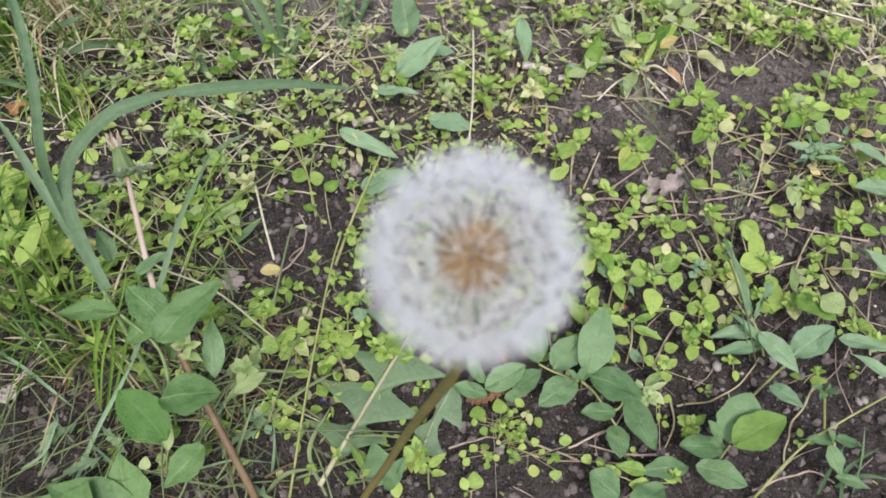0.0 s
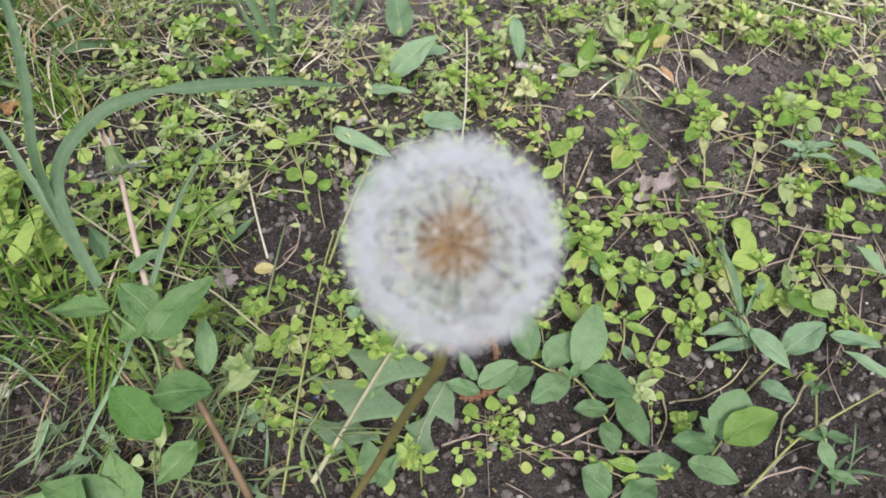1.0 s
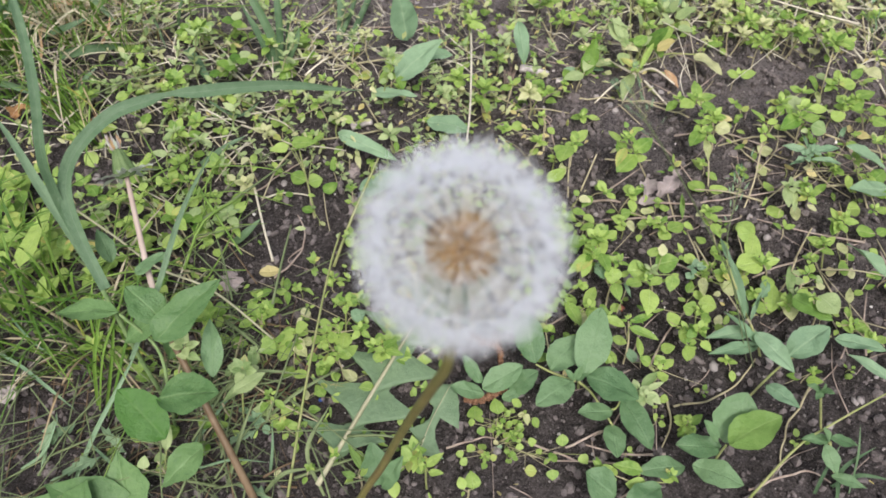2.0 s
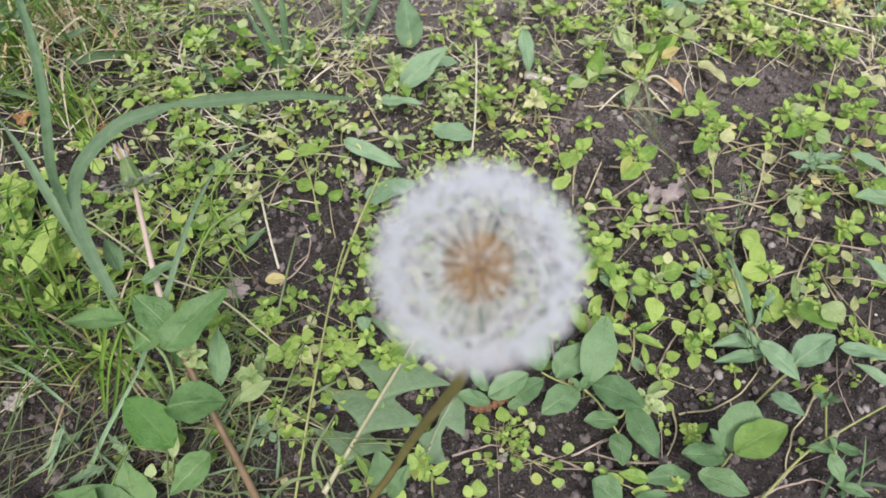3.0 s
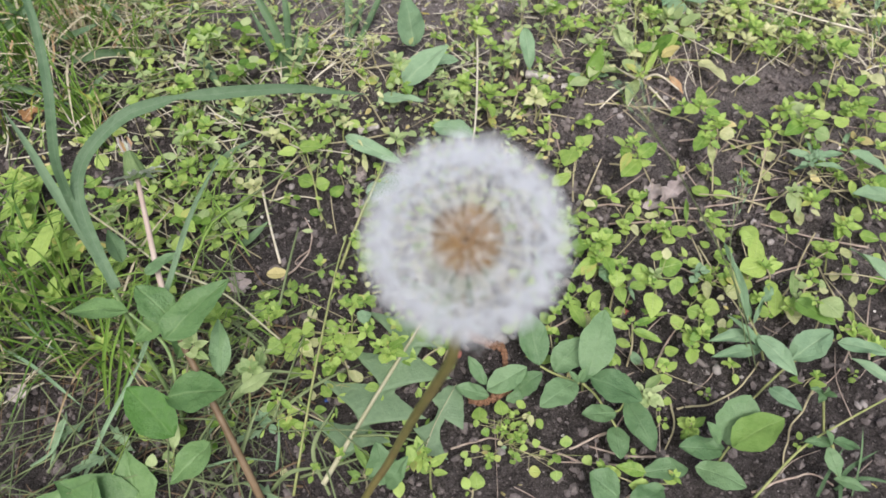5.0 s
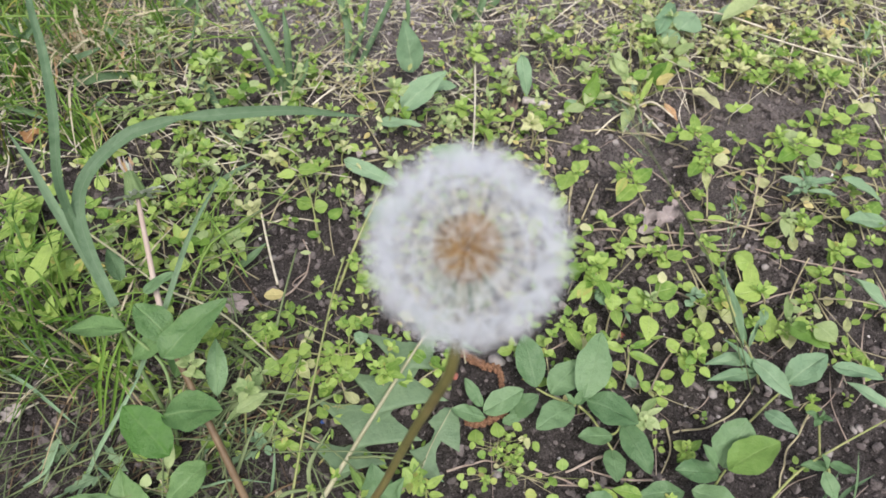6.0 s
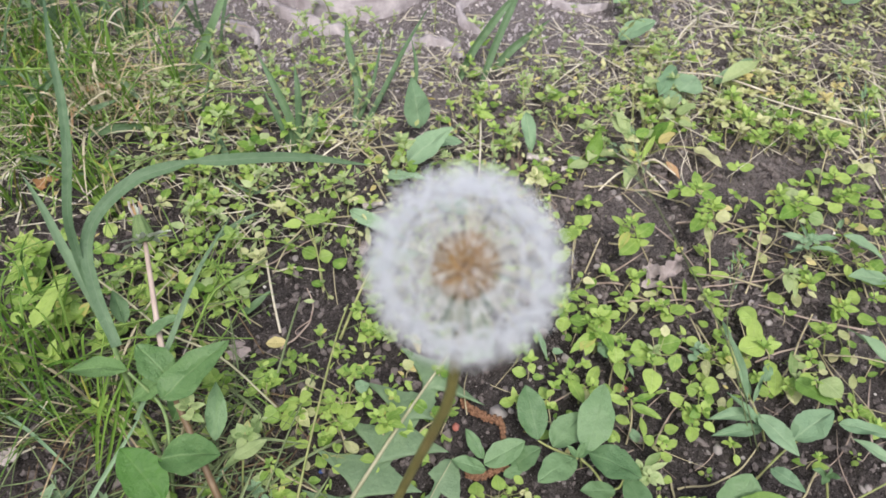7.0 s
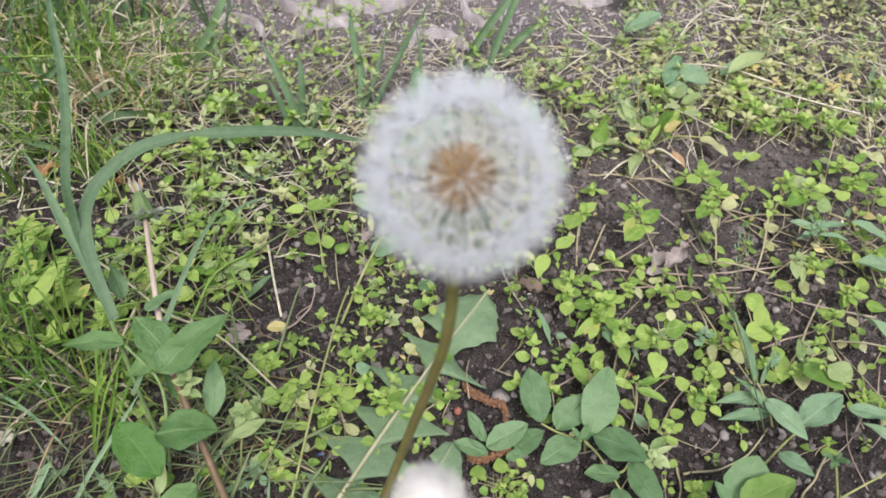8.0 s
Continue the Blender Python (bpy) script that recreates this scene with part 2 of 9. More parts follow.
def mesh_of(bm, name, material, smooth=True):
    me = bpy.data.meshes.new(name)
    bm.to_mesh(me)
    bm.free()
    me.materials.append(material)
    if smooth:
        me.polygons.foreach_set("use_smooth", [True] * len(me.polygons))
    return me


def part(name, bm, material, parent, label="", smooth=True):
    """One bmesh, in its thing's own axes, as one mesh under that thing."""
    ob = new(name, mesh_of(bm, name, material, smooth))
    ob.parent = parent
    return tagged(ob, label)


def thing(name, place, label, category, group="", kind=""):
    ob = new(name)
    ob.empty_display_size = 0.01
    ob.location = place
    return tagged(ob, label, category, group, kind)


def curve_points(points, steps):
    """A smooth line through the points (Catmull-Rom)."""
    p = [Vector(q) for q in points]
    p = [2 * p[0] - p[1], *p, 2 * p[-1] - p[-2]]
    out = []
    for i in range(1, len(p) - 2):
        for s in range(steps):
            t = s / steps
            a, b, c, d = p[i - 1], p[i], p[i + 1], p[i + 2]
            out.append(0.5 * (2 * b + (c - a) * t + (2 * a - 5 * b + 4 * c - d) * t * t + (3 * b - a - 3 * c + d) * t ** 3))
    return out + [p[-2]]


def tube(bm, points, r0, r1, sides=6, steps=5):
    """A tapered round stalk along a smooth line."""
    line = curve_points(points, steps)
    side = None
    rings = []
    for i, q in enumerate(line):
        d = (line[min(i + 1, len(line) - 1)] - line[max(i - 1, 0)]).normalized()
        side = (side - d * side.dot(d)).normalized() if side else d.orthogonal().normalized()
        up = d.cross(side)
        r = r0 + (r1 - r0) * i / (len(line) - 1)
        rings.append([bm.verts.new(q + r * (math.cos(a) * side + math.sin(a) * up)) for a in (2 * math.pi * k / sides for k in range(sides))])
    for a, b in zip(rings, rings[1:]):
        for k in range(sides):
            bm.faces.new((a[k], a[(k + 1) % sides], b[(k + 1) % sides], b[k]))
    bm.faces.new(rings[0][::-1])
    bm.faces.new(rings[-1])
    return bm


def strap(bm, points, width, up=(0, 0, 1), steps=6, fold=0.25, tip=1.0, base=0.8, twist=0.0, crease=0.0):
    """A grass blade along a smooth line: widest in its lower half, keeled, drawn out to a point."""
    uv = bm.loops.layers.uv.verify()
    line = curve_points(points, steps)
    n = len(line) - 1
    rows = []
    for i, q in enumerate(line):
        v = i / n
        d = (line[min(i + 1, n)] - line[max(i - 1, 0)]).normalized()
        side = d.cross(Vector(up))
        side = side.normalized() if side.length > 1e-4 else d.orthogonal().normalized()
        side = Matrix.Rotation(twist * v, 3, d) @ side
        nrm = side.cross(d)
        w = width / 2 * (base + (1 - base) * min(1, v * 4)) * max(0.04, 1 - max(0, (v - 0.45) / 0.55) ** 2.0) ** tip
        if crease:
            # pinched at the crease and broad beyond it
            w = width / 2 * (base + (1 - base) * min(1, v * 4)) * max(0.04, 1 - max(0, (v - 0.62) / 0.38) ** 2.0) * (1 - 0.62 * math.exp(-((v - crease) / 0.06) ** 2))
        rows.append([(bm.verts.new(q + side * w * s + nrm * w * fold * abs(s)), (0.5 + s / 2, v)) for s in (-1, -0.5, 0, 0.5, 1)])
    for a, b in zip(rows, rows[1:]):
        for k in range(4):
            quad = (a[k], a[k + 1], b[k + 1], b[k])
            f = bm.faces.new([q[0] for q in quad])
            for loop, q in zip(f.loops, quad):
                loop[uv].uv = q[1]
    return bm


def outline(kind, v):
    """Half the width of a leaf, as a share of its greatest, at v from its base (0) to its tip (1)."""
    if kind == "ovate":
        return math.sin(math.pi * v ** 0.74) ** 0.78 * (1 - 0.2 * v)
    if kind == "oval":
        return math.sin(math.pi * v ** 0.9) ** 0.72
    if kind == "lance":
        return math.sin(math.pi * v ** 0.8) ** 0.9
    if kind == "heart":
        return math.sin(math.pi * (0.07 + 0.93 * v) ** 0.62) ** (0.62 + 0.5 * v)
    if kind == "jagged":
        # uneven lobes that point back to the base, and a broad end lobe
        body = 0.10 + 0.90 * v ** 0.9 * (1 - v ** 6)
        if v > 0.74:
            return body * (1.05 - (v - 0.74) / 0.26) ** 0.8
        lobe = (0.0, 0.32, 0.56, 0.74, 0.75)
        k = max(i for i, e in enumerate(lobe) if v >= e) if v > 0 else 0
        k = min(k, 2)
        q = (v - lobe[k]) / (lobe[k + 1] - lobe[k])
        return body * (0.36 + (0.52 + 0.22 * math.sin(k * 2.3)) * (1 - q) ** 0.9)
    if kind == "torn":
        return (0.72 + 0.55 * noise.noise(Vector((v * 7.3, 1.7, 0.4))) + 0.25 * noise.noise(Vector((v * 19, 4.1, 0.4)))) * math.sin(math.pi * min(1, 0.12 + 0.88 * v)) ** 0.5
    return math.sin(math.pi * v)


LEAVES = {}


def leaf_mesh(kind, variant, material):
    """A leaf one long and one wide, lying along y; shared by all leaves of that kind."""
    key = (kind, variant, material.name)
    if key not in LEAVES:
        r = random.Random(f"{kind}{variant}")
        droop, fold, wave, turn = r.uniform(0.05, 0.28), r.uniform(0.06, 0.26), r.uniform(0.01, 0.05), r.uniform(-0.12, 0.12)
        n = {"jagged": 40, "torn": 22}.get(kind, 7 if material in (CHICK, LIGHT) else 18)
        across = (-1, -0.5, 0, 0.5, 1) if material in (CHICK, LIGHT) else (-1, -0.7, -0.35, -0.08, 0, 0.08, 0.35, 0.7, 1)
        fine = material not in (CHICK, LIGHT)
        if kind == "torn":
            fold, wave, droop = 0.6, 0.20, 0.4
        bm = bmesh.new()
        uv = bm.loops.layers.uv.verify()
        phase = r.uniform(0, 6)
        rows = []
        for i in range(n + 1):
            v = i / n
            row = []
            for s in across:
                shift = (0.09 + 0.05 * (variant % 3)) * (0.8 if s < 0 else -0.7) if kind == "jagged" else 0
                half = max(0.012, outline(kind, min(0.9999, max(0.0, v + shift)))) / 2
                if fine and kind in ("oval", "ovate", "heart", "lance"):
                    half *= 1 + 0.16 * noise.noise(Vector((v * 4.5, 3 * s, variant * 7))) + 0.06 * noise.noise(Vector((v * 23, 3 * s, variant * 7)))
                back = -0.06 * abs(s) ** 1.3 * max(0, 1 - v * 4) if kind == "heart" else (-0.10 * abs(s) if kind == "jagged" else (0.10 * noise.noise(Vector((s * 2.1, v * 7, variant))) if kind == "torn" else 0))
                x = s * half + turn * v * v
                x += 0.12 * s * noise.noise(Vector((v * 9, s, variant + 5))) if kind == "torn" else 0
                z = -droop * v * v + droop * 0.5 * v + fold * half * abs(s) ** 1.3 + wave * math.sin(9 * v + phase + (2 if s > 0 else 0)) * abs(s)
                z += 0.055 * noise.noise(Vector((s * 1.5, v * 4.0, variant * 3))) if fine else 0
                row.append((bm.verts.new((x, v + back, z * (0.5 if kind == "jagged" else 0.8))), (0.5 + s / 2, v)))
            rows.append(row)
        for a, b in zip(rows, rows[1:]):
            for k in range(len(across) - 1):
                quad = (a[k], a[k + 1], b[k + 1], b[k])
                f = bm.faces.new([q[0] for q in quad])
                for loop, q in zip(f.loops, quad):
                    loop[uv].uv = q[1]
        LEAVES[key] = mesh_of(bm, "leaf", material)
    return LEAVES[key]


def leaf(parent, a, b, width, kind, material, roll=0.0, label="", name="leaf", origin=None, up=(0, 0, 1)):
    """A leaf from its base a to its tip b, in world metres, under a thing that stands at origin."""
    a, b = Vector(a), Vector(b)
    d = b - a
    y = d.normalized()
    x = y.cross(Vector(up))
    x = x.normalized() if x.length > 1e-4 else y.orthogonal().normalized()
    x = Matrix.Rotation(radians(roll), 3, y) @ x
    z = x.cross(y)
    m = Matrix((x, y, z)).transposed().to_4x4() @ Matrix.Diagonal((width, d.length, d.length, 1))
    m.translation = a - Vector(origin if origin is not None else parent.location)
    ob = new(name, leaf_mesh(kind, rng.randrange(4), material))
    ob.parent = parent
    ob.matrix_basis = m
    return tagged(ob, label)


def pebble_mesh(r, material, seed, squash=0.7, detail=1):
    bm = bmesh.new()
    bmesh.ops.create_icosphere(bm, subdivisions=detail, radius=r)
    for v in bm.verts:
        k = 1 + 0.28 * noise.noise(v.co / r * 1.1 + Vector((seed * 3.1, seed, 0)))
        v.co = Vector((v.co.x * k * 1.25, v.co.y * k, v.co.z * k * squash))
    return mesh_of(bm, "pebble", material, True)


# ---- ground ----


def ground_z(x, y):
    """The lie of the soil: soft hollows, lumps and crumbs."""
    z = 0.006 * noise.noise(Vector((x * 9, y * 9, 0.3))) + 0.0040 * noise.noise(Vector((x * 42, y * 42, 4.0)))
    z += 0.0036 * noise.noise(Vector((x * 105, y * 105, 8.0))) + 0.0026 * noise.noise(Vector((x * 230, y * 230, 2.0)))
    flat = min(1.0, max(0.0, (y - 0.43) / 0.06))
    # a groove washed out round the slab's medallion
    off = abs(math.hypot(x + 0.086, y - 0.555) - 0.0715)
    return z * (1 - 0.75 * flat) - 0.001 - 0.004 * max(0.0, 1 - off / 0.004)


def ground():
    """One sheet: fine where the camera looks, and wide steps out to the horizon."""
    def axis(low, high, step):
        line = list(np.arange(low, high + step / 2, step))
        out, gap = [], step
        while gap < 900:
            gap *= 1.7
            out.append(gap)
        far = np.cumsum(out)
        return [low - f for f in far[::-1]] + line + [high + f for f in far]
    xs, ys = axis(-0.42, 0.46, 0.0019), axis(-0.04, 0.66, 0.0019)
    verts = [(x, y, ground_z(x, y) if abs(x) < 3 and abs(y) < 3 else 0.0) for y in ys for x in xs]
    w = len(xs)
    faces = [(j * w + i, j * w + i + 1, (j + 1) * w + i + 1, (j + 1) * w + i) for j in range(len(ys) - 1) for i in range(w - 1)]
    me = bpy.data.meshes.new("ground")
    me.from_pydata(verts, [], faces)
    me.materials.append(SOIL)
    me.polygons.foreach_set("use_smooth", [True] * len(faces))
    tagged(new("ground", me), "dark crumbly garden soil with small stones", "soil", kind="structure")


ground()


def on_soil(p, lift=0.0):
    return (p[0], p[1], ground_z(p[0], p[1]) + lift)


# ---- the paving slab with a raised ring, half sunk in the soil ----


def ring(bm, cx, cy, r0, r1, z0, z1, a0, a1, n=40):
    """A raised band with sloped sides, part of a circle."""
    rows = []
    soft = min(0.0013, (r1 - r0) * 0.2)
    for i in range(n + 1):
        a = radians(a0 + (a1 - a0) * i / n)
        wob = 0.0012 * noise.noise(Vector((math.cos(a) * 6, math.sin(a) * 6, cx * 9 + r1 * 50)))
        worn = 0.0016 * noise.noise(Vector((a * 5, r1 * 90, cx * 30))) + 0.0011 * noise.noise(Vector((a * 17, r1 * 90, cx * 30)))
        worn -= 0.004 * max(0.0, 1 - min(i, n - i) * 6 / n) if a1 - a0 < 359 else 0.0
        rows.append([bm.verts.new((cx + (r + wob) * math.cos(a), cy + (r + wob) * math.sin(a), z)) for r, z in ((r0, z0), (r0 + soft + worn * 0.5, z1 + worn), (r1 - soft + worn * 0.7, z1 + worn * 0.8), (r1, z0))])
    for p, q in zip(rows, rows[1:]):
        for k in range(3):
            bm.faces.new((p[k], p[k + 1], q[k + 1], q[k]))
    bm.faces.new(rows[0])
    bm.faces.new(rows[-1][::-1])


def paving_slab():
    cx, cy = SLAB
    t = thing("paving_slab", (cx, cy, 0.0), "worn pinkish grey concrete slab with raised ornament, half buried in soil", "paving slab", kind="structure")
    bm = bmesh.new()
    ring(bm, 0, 0, 0.0005, 0.069, -0.02, 0.0105, 0, 360, 96)
    part("medallion", bm, CONCRETE, t, "round raised concrete medallion")
    bm = bmesh.new()
    ring(bm, 0, 0, 0.074, 0.082, -0.02, 0.0064, 168, 262, 60)
    part("ornament_band", bm, CONCRETE, t)
    for dx, dy, r0, r1, a0, a1 in ((0.113, -0.055, 0.022, 0.029, 110, 262), (0.185, -0.020, 0.026, 0.032, 200, 320), (-0.135, -0.03, 0.022, 0.029, 250, 420),
                                   (-0.115, -0.03, 0.036, 0.044, 150, 260), (-0.005, -0.118, 0.030, 0.038, 60, 165), (0.065, -0.125, 0.026, 0.033, 20, 130), (-0.085, -0.11, 0.024, 0.031, 10, 120),
                                   (0.225, -0.005, 0.024, 0.030, 230, 330)):
        bm = bmesh.new()
        ring(bm, dx, dy, r0 + 0.0005, r1 - 0.0010, -0.02, 0.0058, a0, a1, 44)
        part("ornament_scroll", bm, CONCRETE, t)


SLAB = (-0.086, 0.555)


BARE = [(*p[:2], r) for p, r in (((-0.081, 0.226), 0.034), ((-0.096, 0.206), 0.026), ((-0.058, 0.210), 0.02), ((0.087, 0.290), 0.026), ((0.168, 0.331), 0.036), ((0.087, 0.252), 0.02), ((0.137, 0.253), 0.028), ((0.199, 0.332), 0.02),
                                    ((0.066, 0.106), 0.026), ((0.119, 0.132), 0.022), ((0.166, 0.121), 0.036), ((0.152, 0.093), 0.026), ((-0.179, 0.103), 0.022), ((-0.225, 0.330), 0.018), ((-0.168, 0.278), 0.018))]


BARE += [(-0.187, 0.341, 0.009), (-0.213, 0.361, 0.007), (-0.139, 0.344, 0.006), (-0.137, 0.372, 0.005), (-0.086, 0.383, 0.007), (-0.053, 0.386, 0.008), (-0.058, 0.400, 0.009), (0.042, 0.393, 0.010), (0.050, 0.358, 0.007), (0.086, 0.361, 0.008), (0.089, 0.333, 0.006), (0.151, 0.338, 0.012), (0.185, 0.319, 0.015), (0.213, 0.334, 0.008), (0.231, 0.349, 0.007), (0.272, 0.380, 0.007), (0.224, 0.394, 0.005), (0.229, 0.292, 0.007), (0.216, 0.189, 0.009), (0.168, 0.213, 0.006), (-0.178, 0.280, 0.008), (-0.189, 0.285, 0.007), (-0.104, 0.268, 0.006), (-0.091, 0.294, 0.005), (-0.071, 0.301, 0.005), (0.124, 0.258, 0.016), (0.089, 0.258, 0.013), (0.073, 0.253, 0.008)]


def worn_bare(x, y):
    """The bald places of the bed, with ragged borders."""
    wob = 1 + 0.5 * noise.noise(Vector((x * 60, y * 60, 12)))
    return any((x - a) ** 2 + (y - b) ** 2 < (r * wob) ** 2 for a, b, r in BARE)


def off_slab(x, y):
    """Whether weeds grow there: not on the slab, and hardly on the trodden soil before it."""
    edge = 0.435 + 0.03 * noise.noise(Vector((x * 20, y * 20, 60)))
    return (x - SLAB[0]) ** 2 + (y - SLAB[1]) ** 2 > 0.098 ** 2 and not (y > edge and -0.21 < x < 0.13)


paving_slab()

# ---- the dandelion seed head ----
HEAD = Vector((0.0041, 0.0544, 0.2409))


def seed_mesh():
    """One achene with its thin beak, along z from the head's base."""
    bm = bmesh.new()
    tube(bm, [(0, 0, 0.0026), (0, 0, 0.0040), (0, 0, 0.0072)], 0.00042, 0.00032, 5, 2)
    for v in bm.verts:
        k = 1 + 2.1 * math.sin(math.pi * min(1, max(0, (v.co.z - 0.0026) / 0.0046)))
        v.co.x, v.co.y = v.co.x * k, v.co.y * k
    return mesh_of(bm, "achene", ACHENE)


def beak_mesh():
    bm = bmesh.new()
    tube(bm, [(0, 0, 0.0061), (0.0003, 0, 0.010), (0, 0, 0.0152)], 0.00016, 0.00013, 5, 3)
    bmesh.ops.create_icosphere(bm, subdivisions=1, radius=0.00034, matrix=Matrix.Translation((0, 0, 0.0151)))
    return mesh_of(bm, "beak", BEAK)


def pappus_mesh(seed, hairs=100):
    """A parachute of fine hairs that spread from the beak's end."""
    r = random.Random(seed)
    verts, faces = [], []
    for i in range(hairs):
        a = 2 * math.pi * (i + r.random()) / hairs
        rise = r.uniform(0.30, 0.95)
        length = r.uniform(0.0066, 0.0077)
        d = Vector((math.cos(a) * math.cos(rise), math.sin(a) * math.cos(rise), math.sin(rise)))
        flat = d.cross(Vector((0, 0, 1))).normalized()
        side = Matrix.Rotation(r.uniform(0.9, 1.57) * r.choice((-1, 1)), 3, d) @ flat
        o = Vector((0, 0, 0.0151))
        mid, end = o + d * length * 0.55 - Vector((0, 0, 0.0003)), o + d * length
        w = HAIR
        k = len(verts)
        verts += [o - side * w, o + side * w, mid + side * w, mid - side * w, end + side * w * 0.75, end - side * w * 0.75]
        faces += [(k, k + 1, k + 2, k + 3), (k + 3, k + 2, k + 4, k + 5)]
    me = bpy.data.meshes.new("pappus")
    me.from_pydata(verts, [], faces)
    me.materials.append(FLUFF)
    return me


HAIR = 0.0000165


SPAN = 0.765


def dandelion_clock():
    base = on_soil((-0.040, 0.071))
    t = thing("dandelion_clock", base, "white fluffy dandelion seed head on a bare olive-brown stalk", "dandelion")
    b = Vector(base)
    line = [Vector(p) - b for p in ((-0.0289, 0.0739, 0.0350), (-0.0202, 0.0734, 0.0680), (-0.0133, 0.0713, 0.1020), (-0.0064, 0.0657, 0.1420), (-0.0008, 0.0596, 0.1760), (0.0026, 0.0546, 0.2030))]
    neck = line[-1] + b
    top = HEAD - (HEAD - neck).normalized() * 0.002
    bm = tube(bmesh.new(), [Vector((0, 0, -0.004)), *line, top - b], 0.0015, 0.0011, 10, 5)
    part("stalk", bm, OLIVE, t, "hollow olive-brown stalk, reddish low down")
    bm = bmesh.new()
    bmesh.ops.create_uvsphere(bm, u_segments=16, v_segments=10, radius=0.0026)
    for v in bm.verts:
        v.co = Vector((v.co.x, v.co.y, v.co.z * 0.8)) + HEAD - b
    part("receptacle", bm, HEART, t, "pale pitted seed base")
    axis = (HEAD - neck).normalized()
    for i in range(12):
        a = 2 * math.pi * i / 12
        x = axis.orthogonal().normalized()
        out = (x * math.cos(a) + axis.cross(x) * math.sin(a))
        s = HEAD - axis * 0.0025 + out * 0.0022
        leaf(t, s, s + out * 0.003 - axis * 0.010, 0.0022, "lance", LION, name="bract", up=out)
    seed, beak = seed_mesh(), beak_mesh()
    fluffs = [pappus_mesh(i) for i in range(4)]
    count = 158
    view = Vector((-0.04, -0.52, 0.85))
    r = random.Random(3)
    for i in range(count):
        z = 1 - 1.93 * (i + 0.5) / count
        a = i * 2.399963
        d = Vector((math.cos(a) * math.sqrt(1 - z * z), math.sin(a) * math.sqrt(1 - z * z), z))
        d = (axis.to_track_quat("Z", "Y") @ d + Vector((r.uniform(-1, 1), r.uniform(-1, 1), r.uniform(-1, 1))) * 0.07).normalized()
        if d.dot(view) > 0.98:
            # a few have already flown off here
            continue
        m = Matrix.Translation(HEAD - b) @ d.to_track_quat("Z", "Y").to_matrix().to_4x4() @ Matrix.Rotation(r.uniform(0, 6.28), 4, "Z") @ Matrix.Scale(SPAN * r.uniform(0.97, 1.03), 4)
        s = new("seed", seed)
        s.parent, s.matrix_basis = t, m
        for name, me in (("beak", beak), ("pappus", fluffs[i % 4])):
            p = new(name, me)
            p.parent = s
            if name == "pappus":
                tagged(p, "white silky parachute hairs", kind="stuff")
    return t


dandelion_clock()


def toothed_blade(parent, rib, *sides):
    """A dandelion leaf along its pale rib. Each side is a row of lobes from the end down: where a lobe leaves
    the rib, where its point stands and how far out, where it joins the rib again, and the blade left between lobes,
    all as shares of the leaf's length."""
    line = [q - parent.location for q in curve_points(rib, 24)]
    n = len(line) - 1
    long = (line[-1] - line[0]).length
    u = (line[-1] - line[0]).normalized()
    out = Vector((-u.y, u.x, 0)).normalized()
    ground_up = Vector((0, 0, 1))

    def at(s):
        k = min(max(s, 0.0), 0.9999) * n
        return line[int(k)].lerp(line[int(k) + 1], k - int(k))

    bm = bmesh.new()
    uv = bm.loops.layers.uv.verify()
    shares = (0.0, 0.12, 0.35, 0.62, 0.85, 1.0)
    for sign, lobes in zip((1, -1), sides):
        rows = []
        for low, point, reach, high, wing in lobes:
            steps = 18
            for i in range(steps + 1):
                q = i / steps
                if q < 0.5:
                    # the upper edge sweeps out to the point, round on the end lobe
                    k = q / 0.5
                    along = high + (point - high) * k
                    far = wing * (0.0 if high == 1.0 and i == 0 else 1.0) + (reach - wing) * (k ** 0.75 if high == 1.0 else k ** 1.9)
                else:
                    k = (q - 0.5) / 0.5
                    along = point + (low - point) * k ** 0.8
                    far = reach + (wing - reach) * (1 - (1 - k) ** 2.1)
                # small sharp teeth along the edge
                if far > wing * 1.4 and 0 < i < steps and i != steps // 2:
                    far += (0.010 if i % 3 == 0 else -0.003) * (0.6 + noise.noise(Vector((along * 31, far * 17, sign))))
                root = high + (low - high) * q
                row = []
                for g in shares:
                    base, edge = at(root), line[0] + u * along * long + out * sign * far * long
                    edge.z = at(along).z
                    v = base.lerp(edge, g)
                    d = far * g
                    v.z += (-0.030 * g + 0.05 * d - 0.22 * d * d + 0.016 * noise.noise(Vector((v.x * 90, v.y * 90, 3.0 * sign))) * (0.3 + g)) * long
                    row.append((bm.verts.new(v), (0.5 + sign * 0.5 * g, along)))
                rows.append(row)
        for a, b in zip(rows, rows[1:]):
            for k in range(len(shares) - 1):
                quad = (a[k], a[k + 1], b[k + 1], b[k])
                f = bm.faces.new([q[0] for q in (quad if sign < 0 else quad[::-1])])
                for loop, q in zip(f.loops, quad if sign < 0 else quad[::-1]):
                    loop[uv].uv = q[1]
    part("leaf", bm, LION, parent)
    part("leaf_rib", tube(bmesh.new(), [q + 0.0006 * ground_up for q in line[::12]] + [line[-1]], 0.0085 * long, 0.0015 * long, 7, 4), SALLOW, parent, "pale fleshy midrib")


